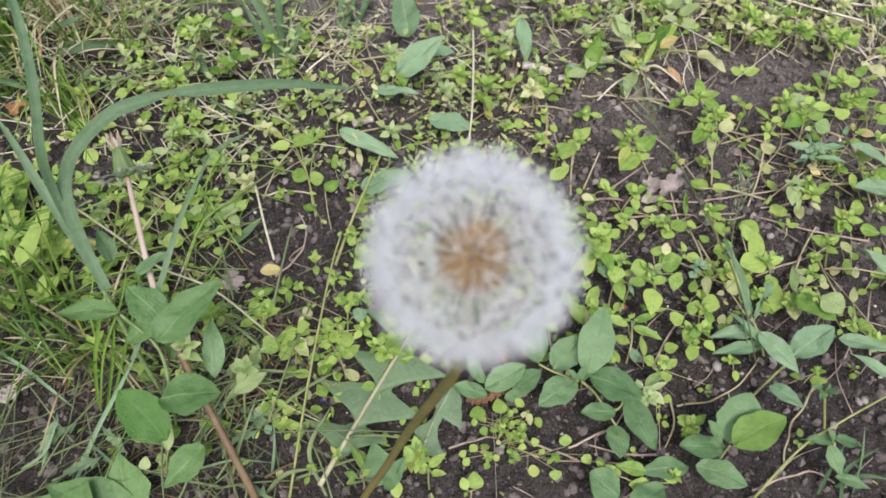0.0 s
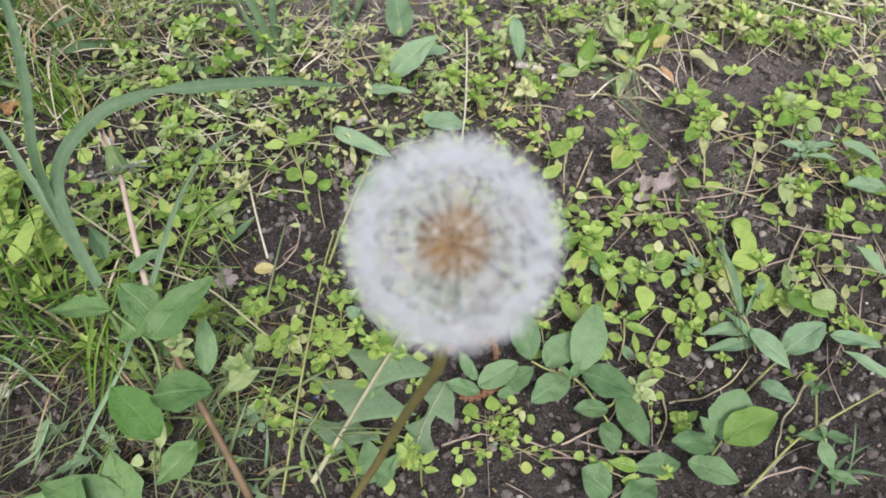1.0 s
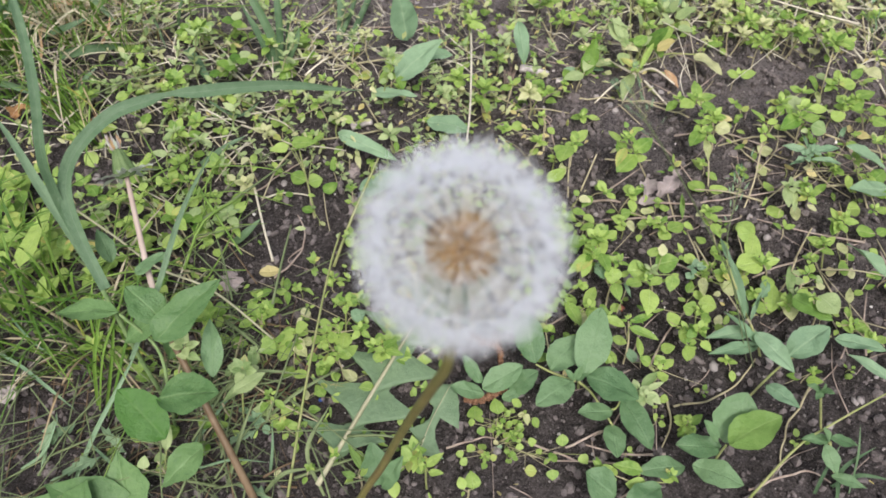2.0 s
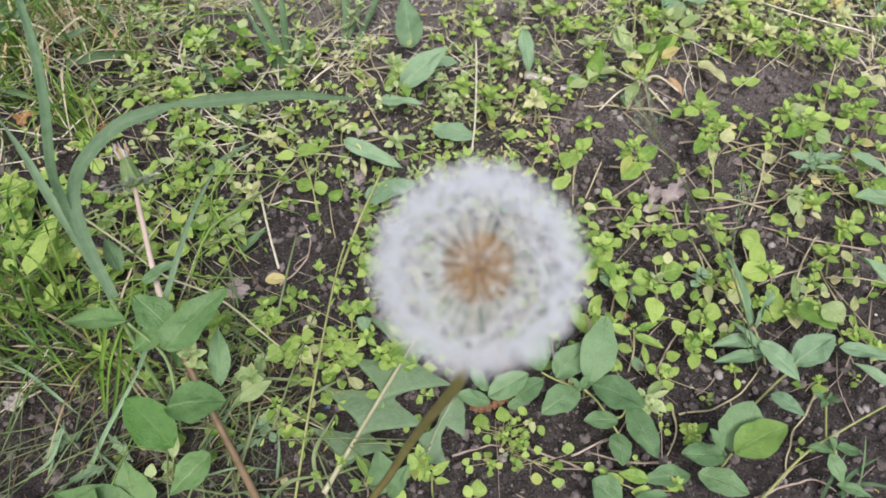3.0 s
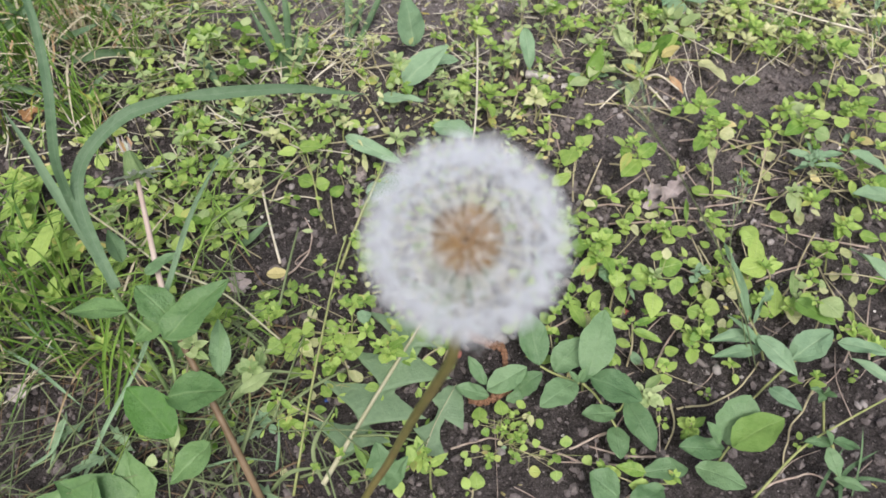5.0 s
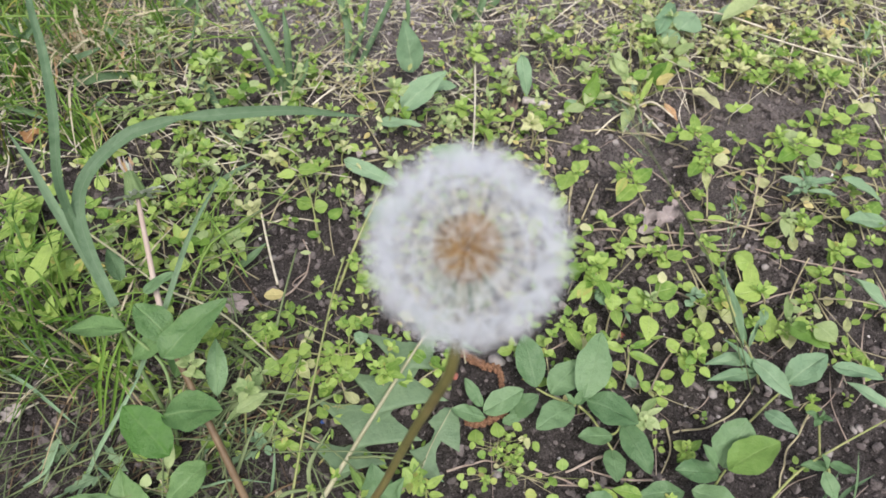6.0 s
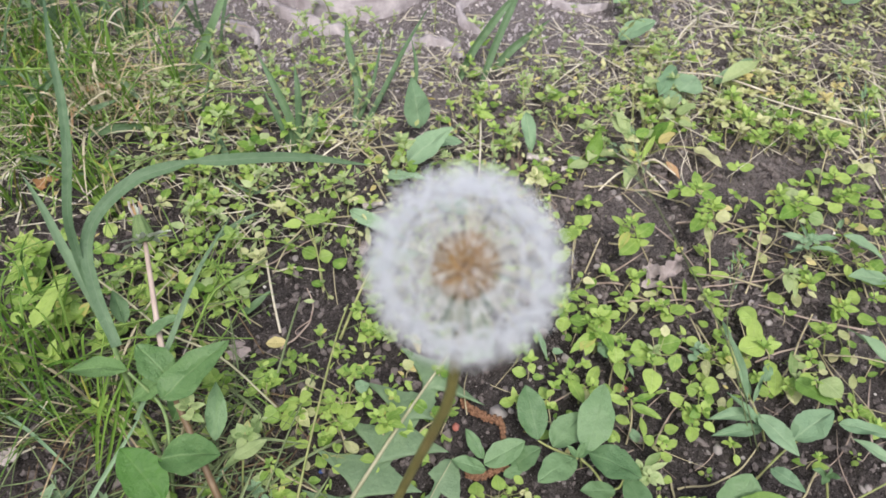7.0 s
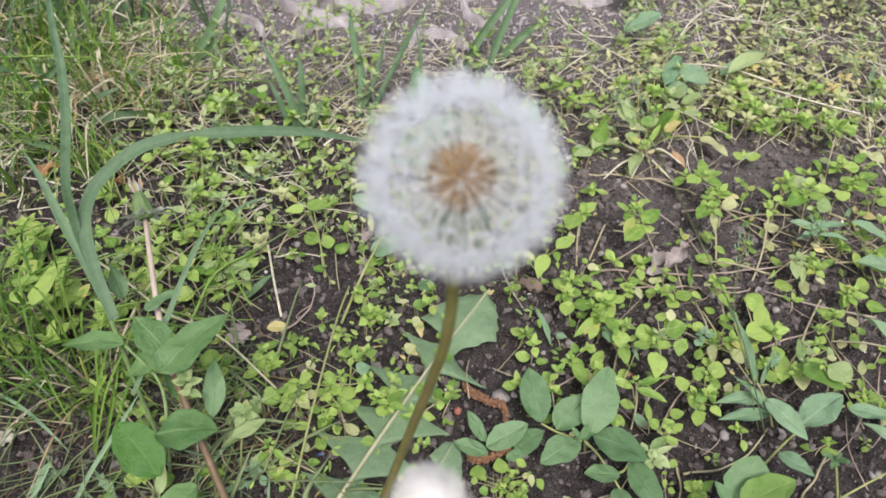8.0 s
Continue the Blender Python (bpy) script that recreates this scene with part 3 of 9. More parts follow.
def dandelion_leaves():
    base = Vector(on_soil((-0.041, 0.114)))
    t = thing("dandelion_rosette", base, "green toothed dandelion leaves spread flat round the stalk", "dandelion leaves")
    rib = [Vector((-0.0512, 0.0823, 0.0115)), Vector((-0.0355, 0.1127, 0.0125)), Vector((-0.0092, 0.1632, 0.0110)), Vector((0.0196, 0.2107, 0.0125))]
    toothed_blade(t, rib,
                  ((0.77, 0.81, 0.160, 1.00, 0.040), (0.63, 0.728, 0.183, 0.75, 0.026), (0.50, 0.552, 0.212, 0.623, 0.022), (0.395, 0.403, 0.190, 0.48, 0.018), (0.26, 0.272, 0.213, 0.383, 0.018), (0.12, 0.147, 0.162, 0.23, 0.012)),
                  ((0.74, 0.851, 0.118, 1.00, 0.024), (0.645, 0.681, 0.180, 0.736, 0.020), (0.53, 0.553, 0.085, 0.64, 0.020), (0.376, 0.479, 0.160, 0.49, 0.024), (0.24, 0.324, 0.157, 0.355, 0.022), (0.12, 0.209, 0.100, 0.218, 0.016)))
    toothed_blade(t, [Vector((-0.0100, 0.0960, 0.0050)), Vector((-0.0040, 0.1110, 0.0090)), Vector((0.0050, 0.1284, 0.0100))],
                  ((0.62, 0.70, 0.20, 1.00, 0.07), (0.15, 0.28, 0.26, 0.52, 0.06)), ((0.55, 0.52, 0.32, 1.00, 0.06), (0.05, 0.12, 0.30, 0.45, 0.05)))


dandelion_leaves()


def cut_weed():
    base = Vector(on_soil((-0.170, 0.088)))
    t = thing("cut_leaved_weed", base, "low weed with dull jagged leaves under the grass", "weed")
    for a, e, w in (((-0.1743, 0.0976, 0.0080), (-0.1599, 0.1104, 0.0140), 0.012), ((-0.1704, 0.0926, 0.0080), (-0.1684, 0.1133, 0.0160), 0.010), ((-0.1634, 0.0853, 0.0080), (-0.1442, 0.0959, 0.0140), 0.013),
                    ((-0.1495, 0.1080, 0.0080), (-0.1341, 0.0966, 0.0120), 0.010), ((-0.0926, 0.1007, 0.0080), (-0.0802, 0.1071, 0.0120), 0.010), ((-0.0851, 0.0835, 0.0080), (-0.0695, 0.0784, 0.0100), 0.011)):
        leaf(t, a, e, w, "jagged", LION, rng.uniform(-20, 20))


cut_weed()


def white_tuft():
    """A closed seed head whose fluff shows as a white brush, close under the lens at the end."""
    top = Vector(TUFT)
    base = Vector(on_soil((top.x - 0.006, top.y - 0.030)))
    t = thing("closed_dandelion", base, "closed dandelion head with a dense white brush of fluff", "dandelion")
    low = top - Vector((0, 0, 0.014))
    part("stalk", tube(bmesh.new(), [Vector((0, 0, -0.004)), (low - base) * 0.5 + Vector((0.004, 0, 0)), low - base], 0.0020, 0.0013, 8, 8), OLIVE, t)
    bm = bmesh.new()
    bmesh.ops.create_uvsphere(bm, u_segments=18, v_segments=12, radius=1.0)
    for v in bm.verts:
        v.co = Vector((v.co.x * 0.0036, v.co.y * 0.0036, v.co.z * 0.0060)) + top - base - Vector((0, 0, 0.0095))
    part("bud_cup", bm, BRACT, t, "green cup of bracts")
    bm = bmesh.new()
    bmesh.ops.create_uvsphere(bm, u_segments=24, v_segments=16, radius=1.0)
    for v in bm.verts:
        v.co = Vector((v.co.x * 0.0041, v.co.y * 0.0041, v.co.z * 0.0055)) + top - base - Vector((0, 0, 0.0040))
    part("fluff_core", bm, BRUSH, t, "dense white fluff")
    r = random.Random(11)
    verts, faces = [], []
    for i in range(1500):
        a, q = r.uniform(0, 6.283), r.random() ** 0.5
        d = Vector((math.cos(a) * q, math.sin(a) * q, math.sqrt(max(0, 1 - q * q)))).normalized()
        o = top - base - Vector((0, 0, 0.0040))
        s = o + Vector((d.x * 0.0039, d.y * 0.0039, d.z * 0.0052))
        e = s + d * 0.0010 + Vector((r.uniform(-1, 1), r.uniform(-1, 1), r.uniform(-1, 1))) * 0.0005
        side = (e - s).orthogonal().normalized() * 0.00005
        k = len(verts)
        verts += [s - side, s + side, e]
        faces.append((k, k + 1, k + 2))
    me = bpy.data.meshes.new("fluff_hairs")
    me.from_pydata(verts, [], faces)
    me.materials.append(BRUSH)
    h = new("fluff_hairs", me)
    h.parent = t


TUFT = (0.0015, 0.0087, 0.2352)
white_tuft()

# ---- the withered dandelion bud ----


def withered_bud():
    b = Vector(on_soil((-0.075, 0.071)))
    c = Vector((-0.1344, 0.1981, 0.0850))
    neck = Vector((-0.1317, 0.1917, 0.0800))
    t = thing("withered_dandelion", b, "closed green dandelion bud with faded brown tip on a pinkish stalk", "dandelion")
    knee = Vector((-0.0943, 0.1062, 0.0400))
    mid = Vector((-0.1086, 0.1295, 0.0560))
    part("stalk", tube(bmesh.new(), [Vector((0, 0, -0.004)), Vector((-0.0788, 0.0804, 0.0180)) - b, knee - b, mid - b], 0.0018, 0.0014, 8, 6), RUSSET, t, "russet lower stalk")
    part("stalk", tube(bmesh.new(), [mid - b, Vector((-0.1177, 0.1503, 0.0660)) - b, Vector((-0.1262, 0.1759, 0.0760)) - b, neck - b], 0.0014, 0.0010, 8, 6), PINKISH, t, "pale pinkish upper stalk")
    axis = (c - neck).normalized()
    q = axis.to_track_quat("Z", "Y").to_matrix()
    bm = bmesh.new()
    rings = []
    for i in range(11):
        v = i / 10
        r = 0.0045 * (0.55 + 0.45 * math.sin(math.pi / 2 * min(1, v / 0.16)) if v < 0.16 else 1.0 - 0.62 * ((v - 0.16) / 0.84) ** 1.25)
        rings.append([bm.verts.new(neck - b + q @ Vector((r * math.cos(a) * (1 + 0.09 * math.cos(9 * a)), r * math.sin(a) * (1 + 0.09 * math.cos(9 * a)), v * 0.0125))) for a in (2 * math.pi * k / 36 for k in range(36))])
    for p, s in zip(rings, rings[1:]):
        for k in range(36):
            bm.faces.new((p[k], p[(k + 1) % 36], s[(k + 1) % 36], s[k]))
    bm.faces.new(rings[-1])
    part("bud", bm, BRACT, t, "green ribbed bud")
    for i in range(9):
        a = 2 * math.pi * i / 9 + 0.2
        out = q @ Vector((math.cos(a), math.sin(a), 0))
        s = neck + out * 0.0025 + axis * 0.001
        leaf(t, s, s + out * rng.uniform(0.009, 0.013) + axis * rng.uniform(-0.002, 0.003), 0.0040, "lance", FROST, name="bract", up=axis, label="pale curled-back bract")
    for i in range(14):
        a = 2 * math.pi * i / 14
        s = neck + axis * 0.0118 + q @ Vector((math.cos(a) * 0.0016, math.sin(a) * 0.0016, 0))
        leaf(t, s, s + axis * rng.uniform(0.004, 0.009) + q @ Vector((math.cos(a), math.sin(a), 0)) * 0.0015, 0.0013, "lance", (ORANGE, FROST, DRY)[i % 3], name="floret", up=q @ Vector((math.cos(a), math.sin(a), 0)))


withered_bud()

# ---- the tall grass beside it ----


def tall_grass():
    b = Vector(on_soil((-0.120, 0.115)))
    t = thing("tall_grass", b, "tall grass with long arching blue-green blades", "grass")
    sheath = Vector((-0.1264, 0.1353, 0.0850))
    part("culm", tube(bmesh.new(), [Vector((0, 0, -0.004)), Vector((-0.1249, 0.1269, 0.0450)) - b, sheath - b], 0.0010, 0.0009, 7, 5), BRACT, t)
    # the longest blade is creased where it bends over
    blades = (([(-0.1249, 0.1353, 0.0850), (-0.1323, 0.1486, 0.0980), (-0.1357, 0.1595, 0.1100), (-0.1336, 0.1677, 0.1180), (-0.1269, 0.1756, 0.1240), (-0.1179, 0.1843, 0.1270), (-0.1073, 0.1893, 0.1280), (-0.0999, 0.1938, 0.1270), (-0.0905, 0.1959, 0.1260), (-0.0744, 0.2013, 0.1230), (-0.0584, 0.2073, 0.1180), (-0.0446, 0.2117, 0.1120), (-0.0328, 0.2164, 0.1060)], 0.0050, 0.4, 0.58),
              ([(-0.1273, 0.1391, 0.0850), (-0.1375, 0.1549, 0.1000), (-0.1380, 0.1599, 0.1180), (-0.1368, 0.1631, 0.1300), (-0.1346, 0.1753, 0.1480), (-0.1391, 0.1924, 0.1580), (-0.1439, 0.2052, 0.1660), (-0.1534, 0.2271, 0.1680), (-0.1651, 0.2542, 0.1680)], 0.0034, 0.3, 0),
              ([(-0.1265, 0.1372, 0.0860), (-0.1394, 0.1544, 0.0950), (-0.1515, 0.1694, 0.1020), (-0.1650, 0.1872, 0.1060), (-0.1807, 0.2058, 0.1070)], 0.0036, 0.3, 0),
              ([(-0.1201, 0.1175, 0.0600), (-0.1078, 0.1370, 0.0800), (-0.1001, 0.1661, 0.0920), (-0.0912, 0.1953, 0.0960)], 0.0022, 0.2, 0))
    for points, w, twist, crease in blades:
        part("blade", strap(bmesh.new(), [Vector(p) - b for p in points], w, up=(0.15, -0.35, 1), twist=twist, fold=0.5, crease=crease), BLADE, t)


tall_grass()

# ---- the climbing plant with heart-shaped leaves ----


def vine():
    b = Vector(on_soil((-0.119, 0.108)))
    t = thing("bindweed", b, "young climbing weed with smooth heart-shaped leaves", "bindweed")
    part("stem", tube(bmesh.new(), [Vector((0, 0, -0.004)), Vector((-0.1072, 0.1083, 0.0480)) - b, Vector((-0.1086, 0.1197, 0.0660)) - b, Vector((-0.1207, 0.1282, 0.0780)) - b], 0.0008, 0.0006, 6, 6), BRACT, t)
    for a, e, w, kind, mat, roll in (
        ((-0.1211, 0.1289, 0.0780), (-0.1511, 0.1334, 0.0720), 0.0097, 'lance', VINE, 0), ((-0.1033, 0.1249, 0.0780), (-0.1164, 0.1349, 0.0880), 0.0132, 'oval', VINE, 8),
        ((-0.1058, 0.1279, 0.0760), (-0.1226, 0.1220, 0.0680), 0.0115, 'ovate', VINE, -10), ((-0.1048, 0.1168, 0.0790), (-0.0836, 0.1398, 0.0860), 0.0157, 'ovate', VINE, 8),
        ((-0.1035, 0.0888, 0.0520), (-0.1216, 0.1053, 0.0620), 0.0165, 'oval', DEEP, -6), ((-0.1075, 0.1024, 0.0580), (-0.0842, 0.1056, 0.0620), 0.0176, 'oval', VINE, -8),
        ((-0.0908, 0.0885, 0.0460), (-0.1062, 0.0737, 0.0400), 0.0145, 'ovate', VINE, 8), ((-0.0904, 0.1144, 0.0500), (-0.0930, 0.1373, 0.0580), 0.0087, 'lance', BROAD, 15),
        ((-0.1094, 0.1222, 0.0500), (-0.1108, 0.1451, 0.0460), 0.0093, 'lance', VINE, 25), ((-0.1331, 0.1559, 0.0700), (-0.1390, 0.1673, 0.0780), 0.0074, 'lance', BROAD, 20),
        ((-0.1216, 0.1494, 0.0720), (-0.1101, 0.1590, 0.0740), 0.0073, 'ovate', BROAD, -10)):
        leaf(t, a, e, w, kind, mat, roll)


vine()


def low_leaves():
    """The dull broad leaves at the foot of the grass."""
    b = Vector(on_soil((-0.145, 0.069)))
    t = thing("dock", b, "dull green broad leaves low over the soil", "weed")
    for a, e, w in (((-0.1242, 0.0708, 0.0200), (-0.1320, 0.0915, 0.0280), 0.020), ((-0.1285, 0.0697, 0.0200), (-0.1572, 0.0764, 0.0300), 0.021), ((-0.1386, 0.0641, 0.0200), (-0.1696, 0.0701, 0.0260), 0.022), ((-0.1432, 0.0640, 0.0200), (-0.1381, 0.0776, 0.0360), 0.020)):
        leaf(t, a, e, w, "heart", VINE, rng.uniform(-15, 15))
    b = Vector(on_soil((-0.025, 0.086)))
    t = thing("weed_seedling", b, "young weed with upright oval leaves beside the stalk", "weed")
    for a, e, w, kind in (((-0.0243, 0.0835, 0.0100), (-0.0293, 0.0964, 0.0240), 0.015, "ovate"), ((-0.0243, 0.0823, 0.0100), (-0.0156, 0.0901, 0.0240), 0.009, "ovate")):
        leaf(t, a, e, w, kind, BROAD, rng.uniform(-10, 10))


low_leaves()


def coarse_grass(label, lines, material=RUSH):
    """A clump of broader blades, each along its own line."""
    b = Vector(on_soil(lines[0][0][:2]))
    t = thing("coarse_grass", b, label, "grass", "coarse grass")
    for *points, w in lines:
        part("blade", strap(bmesh.new(), [Vector(p) - b for p in points], w * 1.12, up=(rng.uniform(-0.7, 0.7), -0.6, 0.7), fold=0.5, twist=rng.uniform(-0.8, 0.8)), material, t)


def broad_weed(name, label, root, rows, material, stems=()):
    b = Vector(on_soil(root))
    t = thing(name, b, label, "weed", "broad-leaved weeds")
    for line in stems:
        part("stem", tube(bmesh.new(), [Vector(p) - b for p in line], 0.00065, 0.0005, 6, 5), STEM, t)
    for a, e, w, kind, roll, *other in rows:
        leaf(t, a, e, w * (1.35 if name == "ragged_weed" else 0.93), kind, other[0] if other else material, roll)
    return t


broad_weed("broad_leaved_weed", "weed with large smooth oval leaves over bare soil", (0.064, 0.132), (
    ((0.0630, 0.1274, 0.0220), (0.0724, 0.1556, 0.0340), 0.0170, "oval", 8), ((0.0640, 0.1274, 0.0220), (0.0854, 0.1170, 0.0260), 0.0175, "oval", -10),
    ((0.0584, 0.1261, 0.0200), (0.0414, 0.1139, 0.0240), 0.0140, "oval", 6), ((0.0493, 0.1326, 0.0160), (0.0620, 0.1454, 0.0260), 0.0150, "oval", -8),
    ((0.0431, 0.1359, 0.0160), (0.0367, 0.1579, 0.0260), 0.0155, "oval", 6), ((0.0757, 0.1141, 0.0140), (0.0601, 0.1117, 0.0180), 0.0100, "oval", 10),
    ((0.0749, 0.1089, 0.0120), (0.0745, 0.0933, 0.0160), 0.0110, "oval", -6), ((0.0802, 0.1194, 0.0160), (0.0898, 0.0963, 0.0200), 0.0125, "oval", 8),
    ((0.0593, 0.1253, 0.0220), (0.0541, 0.1274, 0.0280), 0.0035, "oval", 0), ((0.0593, 0.1253, 0.0220), (0.0608, 0.1285, 0.0300), 0.0035, "oval", 0), ((0.0593, 0.1253, 0.0220), (0.0638, 0.1259, 0.0280), 0.003, "oval", 0)),
    BROAD, stems=((on_soil((0.064, 0.129), -0.003), (0.0613, 0.1270, 0.0180)), (on_soil((0.069, 0.115), -0.002), (0.0728, 0.1155, 0.0100), (0.0771, 0.1154, 0.0140), (0.0796, 0.1186, 0.0160)), ((0.0598, 0.1260, 0.0190), (0.0493, 0.1318, 0.0160), (0.0431, 0.1354, 0.0160)), ((0.0610, 0.1260, 0.0190), (0.0675, 0.1215, 0.0150), (0.0754, 0.1083, 0.0120))))
broad_weed("broad_leaved_weed", "small weed with oval green leaves beside a catkin", (0.021, 0.127), (
    ((0.0189, 0.1251, 0.0120), (0.0372, 0.1336, 0.0180), 0.0125, "oval", 6), ((0.0184, 0.1278, 0.0120), (0.0101, 0.1380, 0.0200), 0.0065, "oval", -8),
    ((0.0199, 0.1232, 0.0100), (0.0045, 0.1247, 0.0160), 0.0090, "oval", 6), ((0.0317, 0.1254, 0.0080), (0.0434, 0.1326, 0.0160), 0.0120, "oval", -8), ((0.0277, 0.1221, 0.0080), (0.0367, 0.1246, 0.0100), 0.006, "oval", 5)), BROAD)
broad_weed("broad_leaved_weed", "weed with rounded green leaves, one bright and see-through", (0.119, 0.095), (
    ((0.1185, 0.0978, 0.0220), (0.1293, 0.1142, 0.0340), 0.0215, "oval", 12), ((0.1175, 0.0940, 0.0300), (0.1365, 0.1041, 0.0400), 0.0170, "oval", -14, SHEER),
    ((0.1183, 0.0967, 0.0180), (0.0988, 0.0962, 0.0220), 0.0120, "oval", 6), ((0.1071, 0.0912, 0.0120), (0.1263, 0.0826, 0.0160), 0.0135, "oval", -6),
    ((0.1039, 0.0906, 0.0120), (0.0834, 0.0879, 0.0160), 0.0105, "oval", 8), ((0.0730, 0.0779, 0.0120), (0.0601, 0.0846, 0.0200), 0.0170, "oval", 0), ((0.1146, 0.0964, 0.0260), (0.1077, 0.1025, 0.0360), 0.0060, "oval", 0),
    ((0.0924, 0.0815, 0.0120), (0.0758, 0.0730, 0.0180), 0.0120, "oval", 0)), BROAD, stems=((on_soil((0.118, 0.092), -0.002), (0.1179, 0.0943, 0.0140), (0.1179, 0.0953, 0.0260)),))
broad_weed("grey_green_weed", "weed with narrow greyish green leaves over runners", (0.155, 0.147), (
    ((0.1452, 0.1505, 0.0180), (0.1210, 0.1472, 0.0220), 0.0085, "lance", 6), ((0.1466, 0.1455, 0.0140), (0.1225, 0.1406, 0.0180), 0.0070, "lance", -6),
    ((0.1435, 0.1495, 0.0200), (0.1559, 0.1294, 0.0240), 0.0105, "lance", 10), ((0.1582, 0.1395, 0.0160), (0.1737, 0.1494, 0.0280), 0.0150, "oval", -8),
    ((0.1803, 0.1473, 0.0180), (0.2005, 0.1405, 0.0220), 0.0080, "lance", 4), ((0.1450, 0.1257, 0.0160), (0.1542, 0.1135, 0.0220), 0.0090, "ovate", 0), ((0.1453, 0.1451, 0.0160), (0.1298, 0.1552, 0.0300), 0.005, "lance", 0)), GREY,
    stems=((on_soil((0.141, 0.125), -0.002), (0.1572, 0.1376, 0.0140), (0.1791, 0.1487, 0.0180)), (on_soil((0.154, 0.147), -0.002), (0.1463, 0.1490, 0.0140), (0.1362, 0.1611, 0.0300), (0.1296, 0.1761, 0.0400))))
broad_weed("grey_green_weed", "weed with long upright greyish leaves at the bed's edge", (0.241, 0.253), (
    ((0.2329, 0.2453, 0.0200), (0.2080, 0.2496, 0.0340), 0.0120, "oval", 8), ((0.2371, 0.2364, 0.0120), (0.2060, 0.2245, 0.0300), 0.011, "oval", -6), ((0.2102, 0.1675, 0.0300), (0.1889, 0.1858, 0.0400), 0.006, "lance", 0), ((0.1966, 0.1178, 0.0300), (0.1779, 0.1360, 0.0300), 0.006, "lance", 0)), GREY)
broad_weed("broad_leaved_weed", "weed with pale upright oval leaves among chickweed", (-0.024, 0.326), (
    ((-0.0263, 0.3134, 0.0160), (-0.0007, 0.3270, 0.0340), 0.0200, "ovate", 8), ((-0.0406, 0.3045, 0.0140), (-0.0140, 0.2970, 0.0200), 0.0105, "ovate", -6),
    ((-0.0124, 0.3396, 0.0100), (0.0065, 0.3364, 0.0140), 0.013, "ovate", 0), ((-0.0081, 0.2846, 0.0120), (0.0157, 0.2761, 0.0160), 0.0150, "oval", 0), ((-0.0561, 0.2689, 0.0200), (-0.0235, 0.2540, 0.0160), 0.0105, "ovate", 16),
    ((-0.0430, 0.2362, 0.0120), (-0.0157, 0.2408, 0.0200), 0.0175, "ovate", -6), ((0.0448, 0.3461, 0.0300), (0.0493, 0.3259, 0.0160), 0.0100, "lance", 0), ((-0.0214, 0.3520, 0.0100), (-0.0247, 0.3598, 0.0440), 0.0200, "ovate", 0)), GREY)
broad_weed("broad_leaved_weed", "pale broad leaves by the paving's edge", (0.136, 0.460), (
    ((0.1165, 0.4467, 0.0160), (0.1426, 0.4559, 0.0260), 0.0190, "oval", 0), ((0.1183, 0.4950, 0.0160), (0.1456, 0.5071, 0.0260), 0.0180, "oval", 0), ((0.1438, 0.4006, 0.0120), (0.1603, 0.3911, 0.0220), 0.0150, "ovate", 0),
    ((0.1775, 0.4046, 0.0100), (0.2051, 0.4183, 0.0240), 0.0090, "lance", 0), ((0.2883, 0.4952, 0.0200), (0.3089, 0.4949, 0.0300), 0.016, "ovate", 0)), GREY)
broad_weed("narrow_leaved_weed", "low weed with narrow pointed green leaves", (0.172, 0.103), (
    ((0.1625, 0.0986, 0.0220), (0.1508, 0.0993, 0.0240), 0.0065, "ovate", 10), ((0.1634, 0.0994, 0.0220), (0.1761, 0.0974, 0.0200), 0.0060, "lance", -10), ((0.1619, 0.0976, 0.0200), (0.1656, 0.0857, 0.0160), 0.0075, "lance", 12),
    ((0.1648, 0.0868, 0.0120), (0.1776, 0.0812, 0.0140), 0.0060, "lance", -6), ((0.1631, 0.0981, 0.0220), (0.1587, 0.1014, 0.0300), 0.0040, "lance", 0), ((0.1675, 0.1224, 0.0180), (0.1606, 0.1234, 0.0220), 0.0040, "lance", 0), ((0.1675, 0.1224, 0.0180), (0.1710, 0.1198, 0.0220), 0.0040, "lance", 0),
    ((0.1675, 0.1224, 0.0180), (0.1636, 0.1174, 0.0200), 0.0040, "lance", 0), ((0.1675, 0.1224, 0.0180), (0.1674, 0.1226, 0.0240), 0.0036, "lance", 0)), BROAD,
    stems=((on_soil((0.172, 0.103), -0.002), (0.1638, 0.0993, 0.0200)), (on_soil((0.174, 0.111), -0.002), (0.1678, 0.1223, 0.0170)), ((0.1641, 0.0988, 0.0200), (0.1663, 0.0880, 0.0120))))
coarse_grass("thin greyish grass over bare soil", (
    ((0.1761, 0.0825, 0.0000), (0.1743, 0.0923, 0.0180), (0.1746, 0.1035, 0.0280), 0.0018), ((0.1707, 0.0806, 0.0000), (0.1702, 0.0893, 0.0120), (0.1830, 0.0965, 0.0200), 0.0016), ((0.1696, 0.0854, 0.0000), (0.1778, 0.0875, 0.0100), (0.1903, 0.0847, 0.0120), 0.0016), ((0.1615, 0.0824, 0.0000), (0.1631, 0.0892, 0.0120), (0.1694, 0.0988, 0.0200), 0.0014)))
